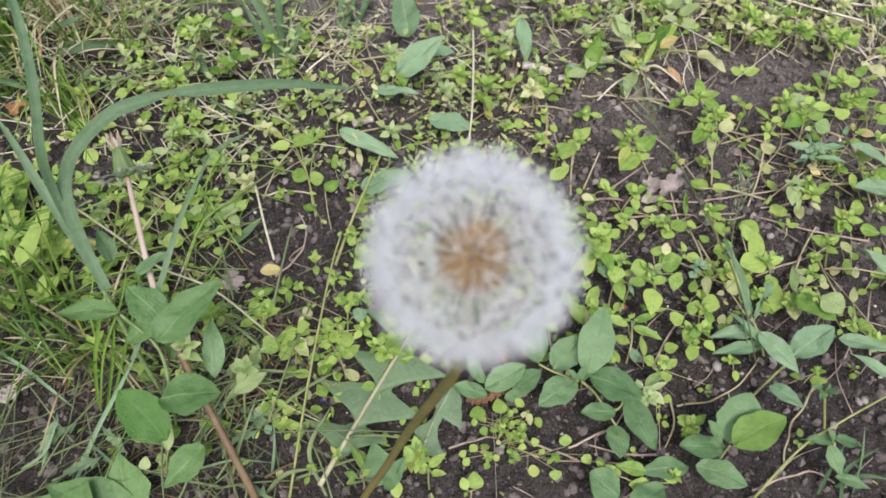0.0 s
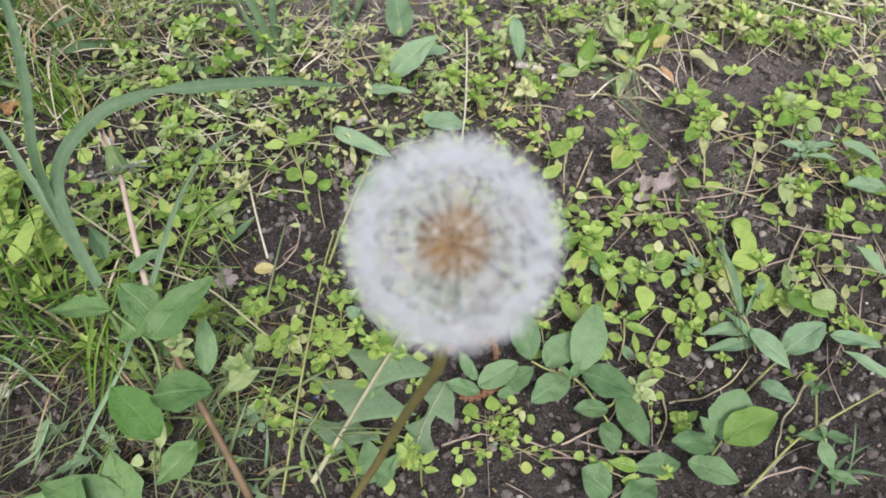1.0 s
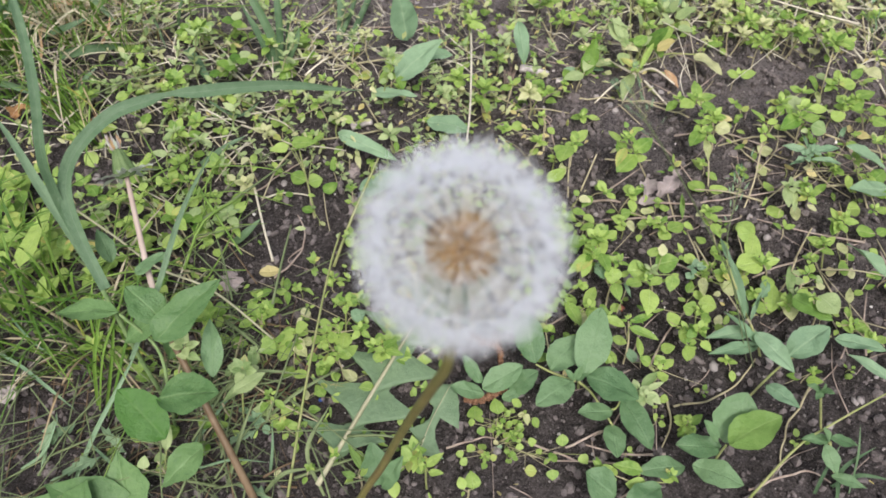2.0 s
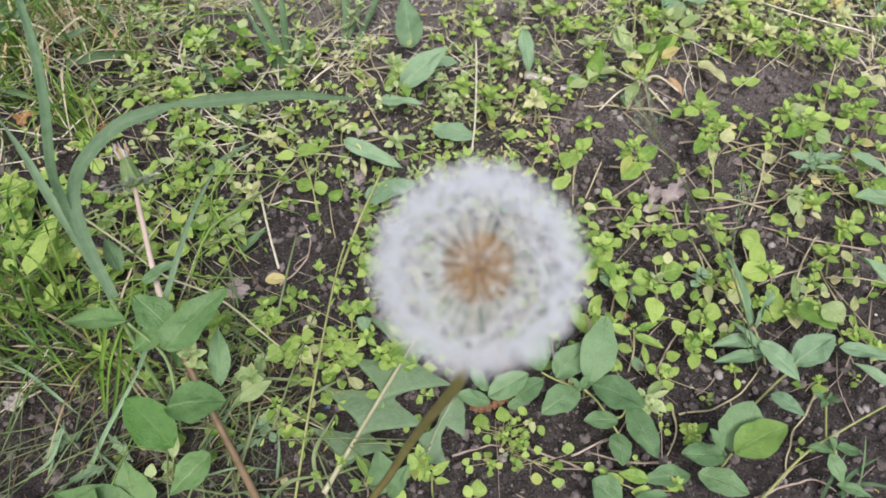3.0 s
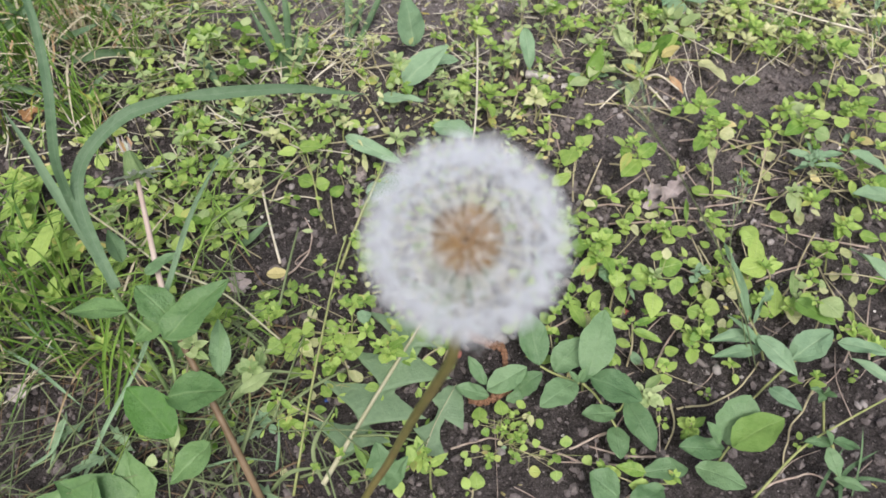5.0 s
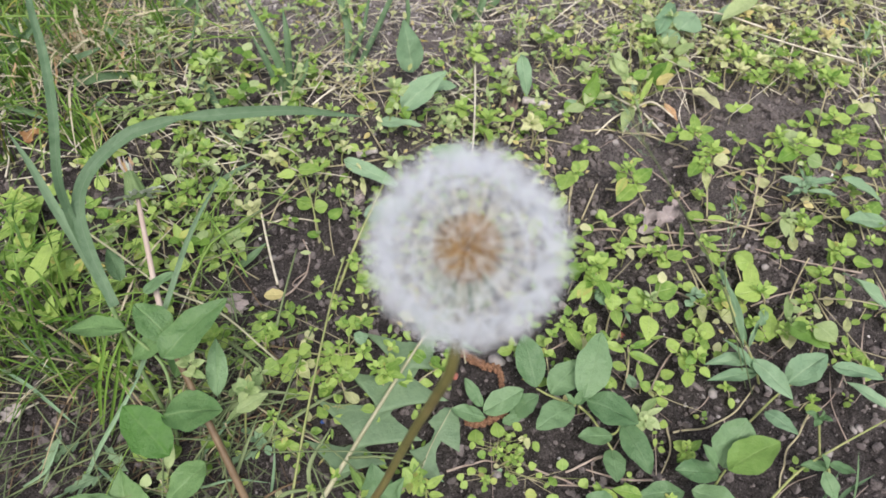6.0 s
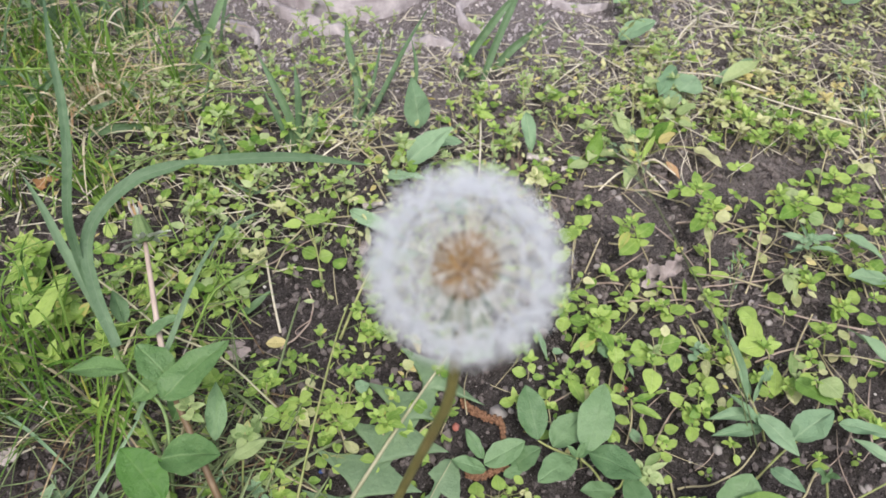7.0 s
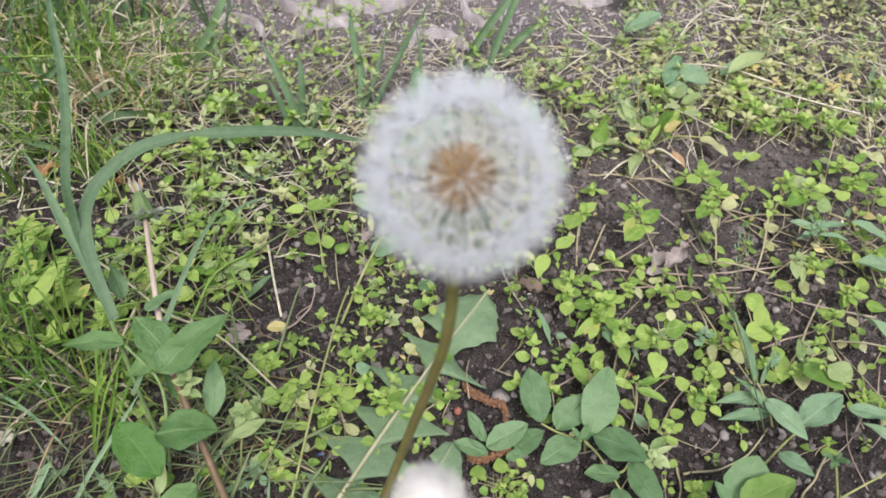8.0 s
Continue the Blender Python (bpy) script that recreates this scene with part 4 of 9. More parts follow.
broad_weed("ragged_weed", "upright light green weed with tan petioles at its foot", (0.117, 0.337), (
    ((0.1090, 0.3393, 0.0220), (0.1004, 0.3485, 0.0320), 0.0086, 'ovate', 10), ((0.0842, 0.3219, 0.0100), (0.0908, 0.3376, 0.0260), 0.0070, 'lance', 15, FINE), ((0.1047, 0.3318, 0.0080), (0.0873, 0.3331, 0.0140), 0.0048, 'lance', 0),
    ((0.0972, 0.3293, 0.0080), (0.0844, 0.3310, 0.0100), 0.0040, 'ovate', 0, GREY), ((0.0821, 0.3298, 0.0060), (0.0730, 0.3310, 0.0080), 0.0040, 'ovate', 0, GREY), ((0.1114, 0.3211, 0.0120), (0.1024, 0.2969, 0.0180), 0.0058, 'lance', 12),
    ((0.1532, 0.3403, 0.0100), (0.1650, 0.3204, 0.0140), 0.0092, 'ovate', -14, PALE), ((0.1227, 0.3400, 0.0160), (0.1335, 0.3463, 0.0260), 0.0087, 'ovate', -14, FINE), ((0.1192, 0.3378, 0.0180), (0.1085, 0.3385, 0.0240), 0.0055, 'ovate', 10, FINE),
    ((0.1187, 0.3393, 0.0180), (0.1239, 0.3406, 0.0240), 0.0043, 'lance', 0), ((0.1203, 0.3522, 0.0220), (0.1162, 0.3550, 0.0300), 0.0055, 'ovate', 14), ((0.1421, 0.3608, 0.0200), (0.1526, 0.3618, 0.0280), 0.0064, 'ovate', 0),
    ((0.1424, 0.3537, 0.0200), (0.1505, 0.3487, 0.0200), 0.0064, 'ovate', -8), ((0.1413, 0.3611, 0.0180), (0.1302, 0.3556, 0.0200), 0.0056, 'ovate', 8), ((0.1388, 0.3646, 0.0220), (0.1424, 0.3655, 0.0300), 0.0060, 'ovate', 0),
    ((0.1325, 0.3618, 0.0200), (0.1258, 0.3602, 0.0300), 0.0052, 'ovate', 20), ((0.1348, 0.3533, 0.0140), (0.1434, 0.3503, 0.0140), 0.0040, 'lance', 0, FINE), ((0.1460, 0.3588, 0.0200), (0.1483, 0.3489, 0.0180), 0.0052, 'ovate', 0, PALE)), LIGHT,
    stems=(((0.1168, 0.3351, 0.0020), (0.1116, 0.3357, 0.0140), (0.1087, 0.3397, 0.0220)), ((0.1168, 0.3351, 0.0020), (0.1101, 0.3329, 0.0060), (0.1044, 0.3318, 0.0080)), ((0.1168, 0.3351, 0.0020), (0.1093, 0.3234, 0.0040), (0.1036, 0.3169, 0.0010)),
           ((0.1171, 0.3351, 0.0020), (0.1229, 0.3207, 0.0030), (0.1336, 0.3074, 0.0010)), ((0.1171, 0.3351, 0.0020), (0.1275, 0.3317, 0.0050), (0.1351, 0.3303, 0.0040)), ((0.1171, 0.3351, 0.0020), (0.1202, 0.3376, 0.0100), (0.1227, 0.3400, 0.0160)),
           ((0.1171, 0.3351, 0.0020), (0.1361, 0.3444, 0.0060), (0.1535, 0.3403, 0.0100)), ((0.1171, 0.3351, 0.0020), (0.1234, 0.3401, 0.0100), (0.1417, 0.3590, 0.0180)), ((0.1171, 0.3351, 0.0020), (0.1129, 0.3261, 0.0080), (0.1106, 0.3202, 0.0120)),
           ((0.1176, 0.3361, 0.0020), (0.1182, 0.3376, 0.0100), (0.1190, 0.3388, 0.0180))))


def clover(root, heads, size, label):
    b = Vector(on_soil(root))
    t = thing("clover", b, label, "clover", "clover in the bed")
    for x, y, z in heads:
        c = Vector((x, y, z))
        part("petiole", tube(bmesh.new(), [Vector((0, 0, -0.002)), (c - b) * 0.6 + Vector((0.001, 0, 0.001)), c - b], 0.0005, 0.0004, 5, 3), STEM, t)
        turn = rng.uniform(0, 2)
        for k in range(3):
            d = Vector((math.cos(turn + k * 2.09), math.sin(turn + k * 2.09), rng.uniform(0, 0.4)))
            leaf(t, c, c + d * size, size * 0.95, "oval", FINE if k else LIGHT, name="leaflet")


clover((-0.131, 0.219), ((-0.1252, 0.2146, 0.0180), (-0.1328, 0.2152, 0.0140), (-0.1229, 0.2142, 0.0120)), 0.0065, "bright green clover with round leaflets")
clover((-0.127, 0.330), ((-0.1221, 0.3179, 0.0220), (-0.1149, 0.3197, 0.0260), (-0.1286, 0.3185, 0.0160)), 0.0070, "light green clover standing in dry stalks")
clover((-0.133, 0.365), ((-0.1217, 0.3464, 0.0300), (-0.1406, 0.3450, 0.0260), (-0.1517, 0.3475, 0.0220)), 0.0070, "light green clover standing in dry stalks")

# ---- chickweed ----


def chickweed(seed, size, nodes, young):
    """A shoot: a thin stem with pairs of leaves, each pair across the one below, and a tuft of young leaves on top."""
    r = random.Random(seed)
    t = thing("chickweed", (0, 0, 0), "light green chickweed shoot with small pointed leaves", "chickweed", "chickweed on the bed")
    height = size * r.uniform(0.014, 0.026)
    lean = Vector((r.uniform(-0.6, 0.6), r.uniform(-0.6, 0.6), 0)) * height
    line = [Vector((0, 0, -0.004)), lean * 0.25 + Vector((0, 0, height * 0.45)), lean + Vector((0, 0, height))]
    part("stem", tube(bmesh.new(), line, 0.0006, 0.0005, 5, 3), CREEP, t)
    turn = r.uniform(0, 3.14)
    for n in range(nodes):
        v = 0.35 + 0.6 * n / max(1, nodes - 1)
        at = lean * v * v + Vector((0, 0, height * v))
        for k in (0, 1):
            a = turn + n * 1.57 + k * 3.1416 + r.uniform(-0.3, 0.3)
            long = size * r.uniform(0.0066, 0.0126) * (1 - 0.12 * n)
            out = Vector((math.cos(a), math.sin(a), 0))
            s = at + out * size * r.uniform(0.0005, 0.0025) * (nodes - n)
            leaf(t, s, s + out * long + Vector((0, 0, long * r.uniform(-0.25, 0.4))), long * r.uniform(0.66, 0.88), r.choice(("ovate", "oval")), CHICK, r.uniform(-18, 18))
    for k in range(young):
        a = turn + nodes * 1.57 + k * 1.57 + r.uniform(-0.25, 0.25)
        long = size * r.uniform(0.0042, 0.0080) * (1.05 if k < 4 else 0.7)
        out = Vector((math.cos(a), math.sin(a), 0))
        at = lean + Vector((0, 0, height + (0.0015 if k > 3 else 0)))
        leaf(t, at, at + out * long * 0.9 + Vector((0, 0, long * r.uniform(0.15, 0.75))), long * r.uniform(0.52, 0.76), "lance" if k % 4 == 1 else "ovate", CHICK, r.uniform(-20, 20))
    return t


def spire(seed):
    """A taller, thinner weed: an upright stem with small pairs of leaves all the way up."""
    r = random.Random(seed)
    t = thing("upright_weed", (0, 0, 0), "thin upright weed with small light green leaves", "weed", "upright weeds of the far bed")
    height = r.uniform(0.026, 0.044)
    lean = Vector((r.uniform(-0.5, 0.5), r.uniform(-0.4, 0.4), 0)) * height
    way = curve_points([Vector((0, 0, -0.004)), lean * 0.2 + Vector((r.uniform(-0.002, 0.002), 0, height * 0.5)), lean + Vector((0, 0, height))], 6)
    part("stem", tube(bmesh.new(), way[::2], 0.00045, 0.0003, 5, 2), STEM, t)
    turn = r.uniform(0, 3.14)
    for n in range(5):
        at = way[min(len(way) - 1, int(len(way) * (0.3 + 0.16 * n)))]
        for k in (0, 1):
            a = turn + n * 1.57 + k * 3.1416 + r.uniform(-0.5, 0.5)
            long = r.uniform(0.0040, 0.0085)
            out = Vector((math.cos(a), math.sin(a), 0))
            leaf(t, at, at + out * long + Vector((0, 0, long * r.uniform(-0.2, 0.8))), long * r.uniform(0.34, 0.6), r.choice(("lance", "ovate")), LIGHT, r.uniform(-25, 25))
    for k in range(4):
        a = turn + k * 1.57 + r.uniform(-0.4, 0.4)
        long = r.uniform(0.003, 0.0055)
        leaf(t, way[-1], way[-1] + Vector((math.cos(a), math.sin(a), r.uniform(0.4, 1.2))) * long, long * 0.5, "lance", LIGHT, r.uniform(-20, 20))
    return t


def seedling(seed):
    """A low seedling: a handful of tiny round leaves."""
    r = random.Random(seed)
    t = thing("chickweed_seedling", (0, 0, 0), "tiny seedling with round light green leaves", "seedling", "seedlings on the bed")
    part("stem", tube(bmesh.new(), [Vector((0, 0, -0.003)), Vector((0.001, 0, 0.004)), Vector((0.001, 0.001, 0.008))], 0.0005, 0.0004, 5, 3), STEM, t)
    for k in range(5):
        a = k * 2.2 + r.uniform(-0.4, 0.4)
        long = r.uniform(0.0032, 0.0072)
        out = Vector((math.cos(a), math.sin(a), 0))
        s = Vector((0.001, 0.001, 0.003 + 0.001 * k)) + out * r.uniform(0.001, 0.004)
        leaf(t, s, s + out * long + Vector((0, 0, long * r.uniform(0, 0.4))), long * 0.8, "oval", CHICK, r.uniform(-15, 15))
    return t


SHOOTS = [chickweed(40 + i, 0.90 + 0.07 * (i % 6), (1, 2, 2)[i % 3], 8) for i in range(10)]
SPRIGS = [chickweed(70 + i, 0.90 + 0.08 * (i % 5), (1, 2, 2)[i % 3], (4, 4, 3)[i % 3]) for i in range(10)]
SEEDLINGS = [seedling(90 + i) for i in range(4)]
SPIRES = [spire(120 + i) for i in range(8)]
placed = []


def plant(kinds, spots, low=0.85, high=1.15):
    """Stands one of the kinds at each spot; the first use of a kind is itself, later ones are copies."""
    for x, y in spots:
        kind = rng.choice(kinds)
        m = pose(*on_soil((x, y)), rng.uniform(-8, 8), rng.uniform(-8, 8), rng.uniform(0, 360)) @ Matrix.Scale(rng.uniform(low, high), 4)
        if kind.get("stands"):
            copy_thing(kind, m)
        else:
            kind["stands"] = True
            firsts.append((kind, m))
        placed.append((x, y))


firsts = []
# among the pale straw
plant(SHOOTS + SPRIGS, [
    (-0.154, 0.311), (-0.128, 0.360), (-0.119, 0.323), (-0.142, 0.357), (-0.143, 0.279), (-0.148, 0.281), (-0.118, 0.252), (-0.140, 0.242), (-0.147, 0.231), (-0.180, 0.323), (-0.187, 0.340),
    (-0.156, 0.357), (-0.096, 0.296), (-0.083, 0.298), (-0.066, 0.294), (-0.148, 0.212), (-0.160, 0.223), (-0.116, 0.300)], 0.5, 0.85)
# at the edge of the lawn
plant(SHOOTS, [
    (-0.228, 0.232), (-0.218, 0.213), (-0.205, 0.214), (-0.219, 0.231), (-0.200, 0.274), (-0.196, 0.280), (-0.180, 0.231), (-0.207, 0.192), (-0.193, 0.194),
    (-0.183, 0.176), (-0.157, 0.149), (-0.222, 0.209), (-0.197, 0.206), (-0.227, 0.220), (-0.205, 0.199), (-0.194, 0.187), (-0.212, 0.182), (-0.188, 0.204),
    (-0.177, 0.191), (-0.232, 0.231), (-0.212, 0.218), (-0.194, 0.218), (-0.161, 0.199), (-0.153, 0.189), (-0.162, 0.186)], 0.85, 1.25)
# behind the seed head
plant(SHOOTS + SPRIGS, [
    (-0.022, 0.310), (-0.039, 0.331), (-0.009, 0.358), (-0.053, 0.333), (-0.081, 0.348), (-0.079, 0.355), (0.001, 0.368), (0.012, 0.361), (0.008, 0.315), (0.026, 0.301), (0.040, 0.288), (0.049, 0.310), (0.060, 0.286),
    (0.048, 0.265), (0.076, 0.374), (0.094, 0.377)], 0.5, 0.85)
# toward the far bed
plant(SHOOTS + SPRIGS, [
    (0.233, 0.344), (0.187, 0.367), (0.193, 0.359), (0.177, 0.369), (0.203, 0.374), (0.211, 0.349), (0.223, 0.356), (0.234, 0.359), (0.172, 0.380), (0.174, 0.354), (0.155, 0.364), (0.140, 0.359), (0.211, 0.380),
    (0.265, 0.369), (0.250, 0.380), (0.188, 0.385), (0.217, 0.374)], 0.45, 0.8)
# round the dandelion's foot
plant(SHOOTS + SPRIGS, [
    (-0.121, 0.143), (-0.113, 0.149), (-0.114, 0.135), (-0.099, 0.167), (-0.063, 0.106), (-0.036, 0.089), (-0.012, 0.091), (-0.123, 0.091), (-0.117, 0.098), (-0.044, 0.098), (-0.021, 0.087), (-0.058, 0.088)], 0.55, 0.9)
plant(SEEDLINGS, [(0.160, 0.106), (0.149, 0.222), (0.081, 0.098), (0.190, 0.138), (0.121, 0.128), (-0.020, 0.222)], 0.4, 0.6)
plant(SPIRES, [(-0.127, 0.263), (-0.117, 0.284), (-0.147, 0.251), (-0.062, 0.298), (-0.035, 0.302), (-0.141, 0.311), (-0.168, 0.306), (-0.194, 0.315), (0.107, 0.431), (0.125, 0.475), (0.139, 0.453), (0.159, 0.499), (0.156, 0.433), (0.181, 0.477), (0.203, 0.501), (0.198, 0.442), (0.228, 0.517), (0.224, 0.464), (0.249, 0.495), (0.249, 0.451),
               (0.280, 0.512), (0.262, 0.424), (0.289, 0.474), (0.290, 0.439), (0.319, 0.505), (0.089, 0.405), (0.076, 0.444), (0.062, 0.423), (0.122, 0.521), (0.182, 0.532), (0.256, 0.539), (0.310, 0.537),
               (-0.115, 0.450), (-0.143, 0.464), (-0.094, 0.481), (-0.110, 0.488), (-0.127, 0.422), (-0.149, 0.408), (-0.091, 0.424), (-0.052, 0.446), (-0.156, 0.371), (-0.134, 0.355), (-0.115, 0.373), (-0.055, 0.341), (-0.175, 0.342), (-0.155, 0.316),
               (-0.117, 0.433), (-0.108, 0.462), (-0.096, 0.451), (-0.081, 0.441), (-0.075, 0.470), (-0.061, 0.425), (-0.050, 0.468), (-0.039, 0.433), (-0.025, 0.447), (-0.016, 0.476), (-0.006, 0.427), (0.031, 0.442), (0.047, 0.429), (0.061, 0.465), (0.074, 0.414), (-0.138, 0.487), (-0.149, 0.442), (0.087, 0.481), (0.205, 0.356), (0.230, 0.380), (0.273, 0.376)], 0.6, 1.05)


SHEET = {"": CHICK, "y": PALE, "Y": YELLOW, "g": GREY, "l": LIGHT, "b": BROAD, "d": SHEER}


def sprig(x, y, top, rows, tufts):
    """One weed of the bed, in millimetres from its root: leaves from base to tip with their width, and tufts of young leaves."""
    r = random.Random(int(x * 1e4) * 31 + int(y * 1e4))
    root = Vector(on_soil((x, y)))
    kinds = "".join(row[7] for row in rows) + "".join(q[5] for q in tufts)
    look_of = "grey-green weed with narrow leaves" if kinds.count("g") > 2 else ("low seedling with round leaves" if top < 11 else "bright chickweed with pointed leaves")
    look_of += ", some yellowing" if kinds.count("y") + kinds.count("Y") > 1 else (", tufted shoots" if len(tufts) > 1 else "")
    t = thing("chickweed" if top >= 11 else "chickweed_seedling", root, look_of + ", on dark soil", "chickweed" if top >= 11 else "seedling", "chickweed on the bed")

    def at(p):
        return Vector((x + p[0] * 0.001, y + p[1] * 0.001, p[2] * 0.001))
    crowns = [at(q) for q in tufts] or [sum((at(row) for row in rows), Vector()) / len(rows)]
    for c in crowns:
        low = c - root
        part("stem", tube(bmesh.new(), [Vector((0, 0, -0.003)), low * 0.5 + Vector((r.uniform(-1, 1), r.uniform(-1, 1), 0)) * 0.0015, low - Vector((0, 0, 0.0006))], 0.00055 if top >= 11 else 0.00032, 0.0004 if top >= 11 else 0.00026, 5, 4), CREEP if r.random() < 0.7 else STEM, t)
    for row in rows:
        a, e = at(row), at(row[3:6])
        hub = min(crowns, key=lambda c: (c - a).length)
        if (hub - a).length > 0.002:
            foot = root + (hub - root) * r.uniform(0.55, 0.9)
            part("petiole", tube(bmesh.new(), [foot - root, (foot + a) / 2 - root + Vector((0, 0, r.uniform(-0.001, 0.0015))), a - root], 0.00033 if top >= 11 else 0.00017, 0.00026 if top >= 11 else 0.00013, 4, 3), STEM if r.random() < 0.6 else CREEP, t)
        f = row[7]
        mat = next((SHEET[k] for k in f if k in SHEET), CHICK)
        if top >= 11 and "n" not in f and r.random() < 0.5:
            # its opposite at the node, lower and smaller
            d = Matrix.Rotation(r.uniform(2.2, 4.1), 3, "Z") @ (e - a) * r.uniform(0.5, 0.85)
            s = a - Vector((0, 0, r.uniform(0.001, 0.004)))
            leaf(t, s, s + d, d.length * r.uniform(0.6, 0.85), "ovate", mat if r.random() < 0.9 else PALE, r.uniform(-20, 20))
        leaf(t, a, a + (e - a) * 1.1, row[6] * 0.001 * (1.1 if "n" in f else 1.32), "lance" if "n" in f else ("oval" if "o" in f else r.choice(("ovate", "ovate", "oval"))), mat, r.uniform(-16, 16))
    if top >= 11 and len(rows) > 3:
        tufts = [*tufts, *((row[0] + r.uniform(-3, 3), row[1] + r.uniform(-3, 3), row[2] + 1, r.uniform(2.6, 4.2), 5, row[7].replace("n", "").replace("o", "")) for row in rows[::3] if "y" not in row[7].lower())]
    for q in tufts:
        c, reach, f = at(q), q[3] * 0.00128, q[5]
        mat = next((SHEET[k] for k in f if k in SHEET), CHICK)
        turn = r.uniform(0, 3.1)
        for k in range(q[4] + 2):
            ring_of = k // 4
            a = turn + k * 1.571 + ring_of * 0.8 + r.uniform(-0.3, 0.3)
            long = reach * r.uniform(0.75, 1.1) * (1.0 if ring_of == 0 else 0.75 if ring_of == 1 else 0.5)
            out = Vector((math.cos(a), math.sin(a), r.uniform(-0.1, 0.45) if ring_of == 0 else r.uniform(0.4, 1.1)))
            s = c + Vector((0, 0, 0.0010 * ring_of)) + out * 0.0006
            leaf(t, s, s + out.normalized() * long, long * r.uniform(0.55, 0.8), "lance" if k % 3 == 1 else "ovate", mat, r.uniform(-22, 22))
    placed.append((crowns[0].x, crowns[0].y))


# over the open soil, the bed's edge and round the seed head's foot
sprig(0.1361, 0.3024, 24, [(5.9, -10.4, 23.5, 6.7, 0.8, 24.6, 5.0, ''), (5.8, -12.5, 24.8, 14.4, -12.2, 26.8, 4.3, ''), (2.5, -13.9, 24.4, -5.3, -19.9, 26.3, 6.2, ''), (-4.8, -9.7, 18.9, -10.7, -14.8, 18.8, 4.4, ''), (6.5, -17.0, 26.0, 12.2, -22.6, 26.6, 5.2, '')], [(4.9, -13.6, 25.0, 3.8, 4, '')])
sprig(0.1526, 0.2705, 18, [(-4.1, 8.5, 19.2, 4.6, 13.5, 17.5, 4.8, ''), (-4.7, 8.2, 16.7, -9.3, 12.6, 15.6, 4.4, ''), (-1.5, 6.2, 17.2, 4.6, 2.2, 17.5, 7.8, 'y')], [(-2.8, 10.4, 19.0, 5.7, 6, '')])
sprig(0.1169, 0.2518, 26, [(-13.7, 1.5, 20.4, -23.2, -8.0, 19.1, 7.5, ''), (-14.7, 2.0, 22.6, -5.3, 9.6, 24.4, 7.5, ''), (-20.5, 1.3, 26.7, -25.7, -9.0, 25.2, 4.5, ''), (-23.1, 5.4, 26.9, -26.5, 14.7, 25.3, 4.4, ''), (-14.9, 14.7, 25.4, -8.3, 17.0, 23.8, 3.2, ''), (-15.5, 20.8, 20.3, -16.7, 23.5, 21.9, 2.4, '')], [(-17.2, 8.5, 27.0, 3.9, 5, '')])
sprig(0.0700, 0.2409, 16, [(2.6, 27.5, 13.6, 11.3, 36.6, 12.3, 5.8, ''), (-0.9, 22.1, 17.5, -5.8, 10.4, 19.1, 7.5, ''), (5.9, 29.7, 14.0, 1.4, 31.2, 16.0, 4.9, ''), (-5.4, 9.3, 15.2, -4.8, 3.2, 16.0, 2.9, 'y')], [])
sprig(0.1462, 0.2415, 22, [(-2.9, 32.2, 18.6, -11.4, 19.5, 20.5, 6.3, ''), (-4.5, 20.7, 22.0, -6.4, 7.6, 24.1, 3.5, 'y'), (-4.0, 22.3, 23.5, 0.1, 18.7, 22.6, 3.2, ''), (-0.9, 28.0, 19.7, 2.3, 35.9, 18.2, 2.4, '')], [])
sprig(0.1457, 0.2438, 6, [(-3.8, -2.6, 5.0, -10.0, 4.7, 3.0, 6.0, ''), (-1.5, -2.8, 5.3, 8.0, -1.1, 5.7, 5.7, '')], [])
sprig(0.1293, 0.2566, 7, [(-1.5, 2.1, 6.2, -0.2, 9.9, 6.1, 1.3, 'n'), (-1.3, -2.4, 7.3, 0.1, -5.5, 7.2, 2.3, ''), (-1.3, -0.3, 6.2, -4.7, -1.3, 5.4, 3.0, ''), (-0.8, 1.5, 5.5, 2.9, 4.1, 6.3, 2.8, '')], [])
sprig(0.1253, 0.2193, 6, [(0.8, 2.3, 6.6, 4.7, 20.3, 4.5, 2.4, 'dn')], [])
sprig(0.1014, 0.2309, 6, [(4.2, -3.0, 4.7, 10.8, -3.5, 6.0, 3.4, 'y'), (1.7, 3.4, 6.1, 2.3, 9.9, 7.6, 1.2, 'n')], [])
sprig(0.0952, 0.2155, 9, [(0.0, -1.6, 8.0, -4.9, 0.9, 7.4, 3.7, ''), (1.7, 3.0, 9.7, 3.0, -4.4, 11.6, 3.3, 'y'), (0.2, 3.7, 7.6, -6.0, 5.8, 8.7, 5.6, ''), (-1.0, 8.1, 7.5, 3.2, 9.3, 9.5, 4.5, '')], [(-1.7, 2.4, 10.0, 2.7, 4, '')])
sprig(0.0712, 0.2290, 7, [(-6.0, 0.1, 5.7, -5.8, 5.1, 5.0, 2.2, ''), (-1.5, -0.5, 5.5, 4.1, -4.8, 7.5, 3.4, ''), (2.0, 7.3, 7.2, 0.1, 9.6, 8.8, 2.8, ''), (2.9, 7.7, 5.7, 7.8, 3.6, 6.8, 3.8, 'y')], [])
sprig(0.1150, 0.2152, 12, [(-1.0, 4.3, 12.0, -5.9, -1.1, 14.2, 2.8, 'y'), (1.4, -3.0, 9.7, -1.8, -6.9, 8.1, 5.8, ''), (10.1, 1.5, 10.6, 14.4, -1.5, 9.2, 4.0, ''), (-1.3, 1.5, 11.5, -3.2, 5.3, 10.6, 3.6, ''), (1.1, -3.3, 10.7, 8.3, -0.6, 12.5, 6.9, '')], [])
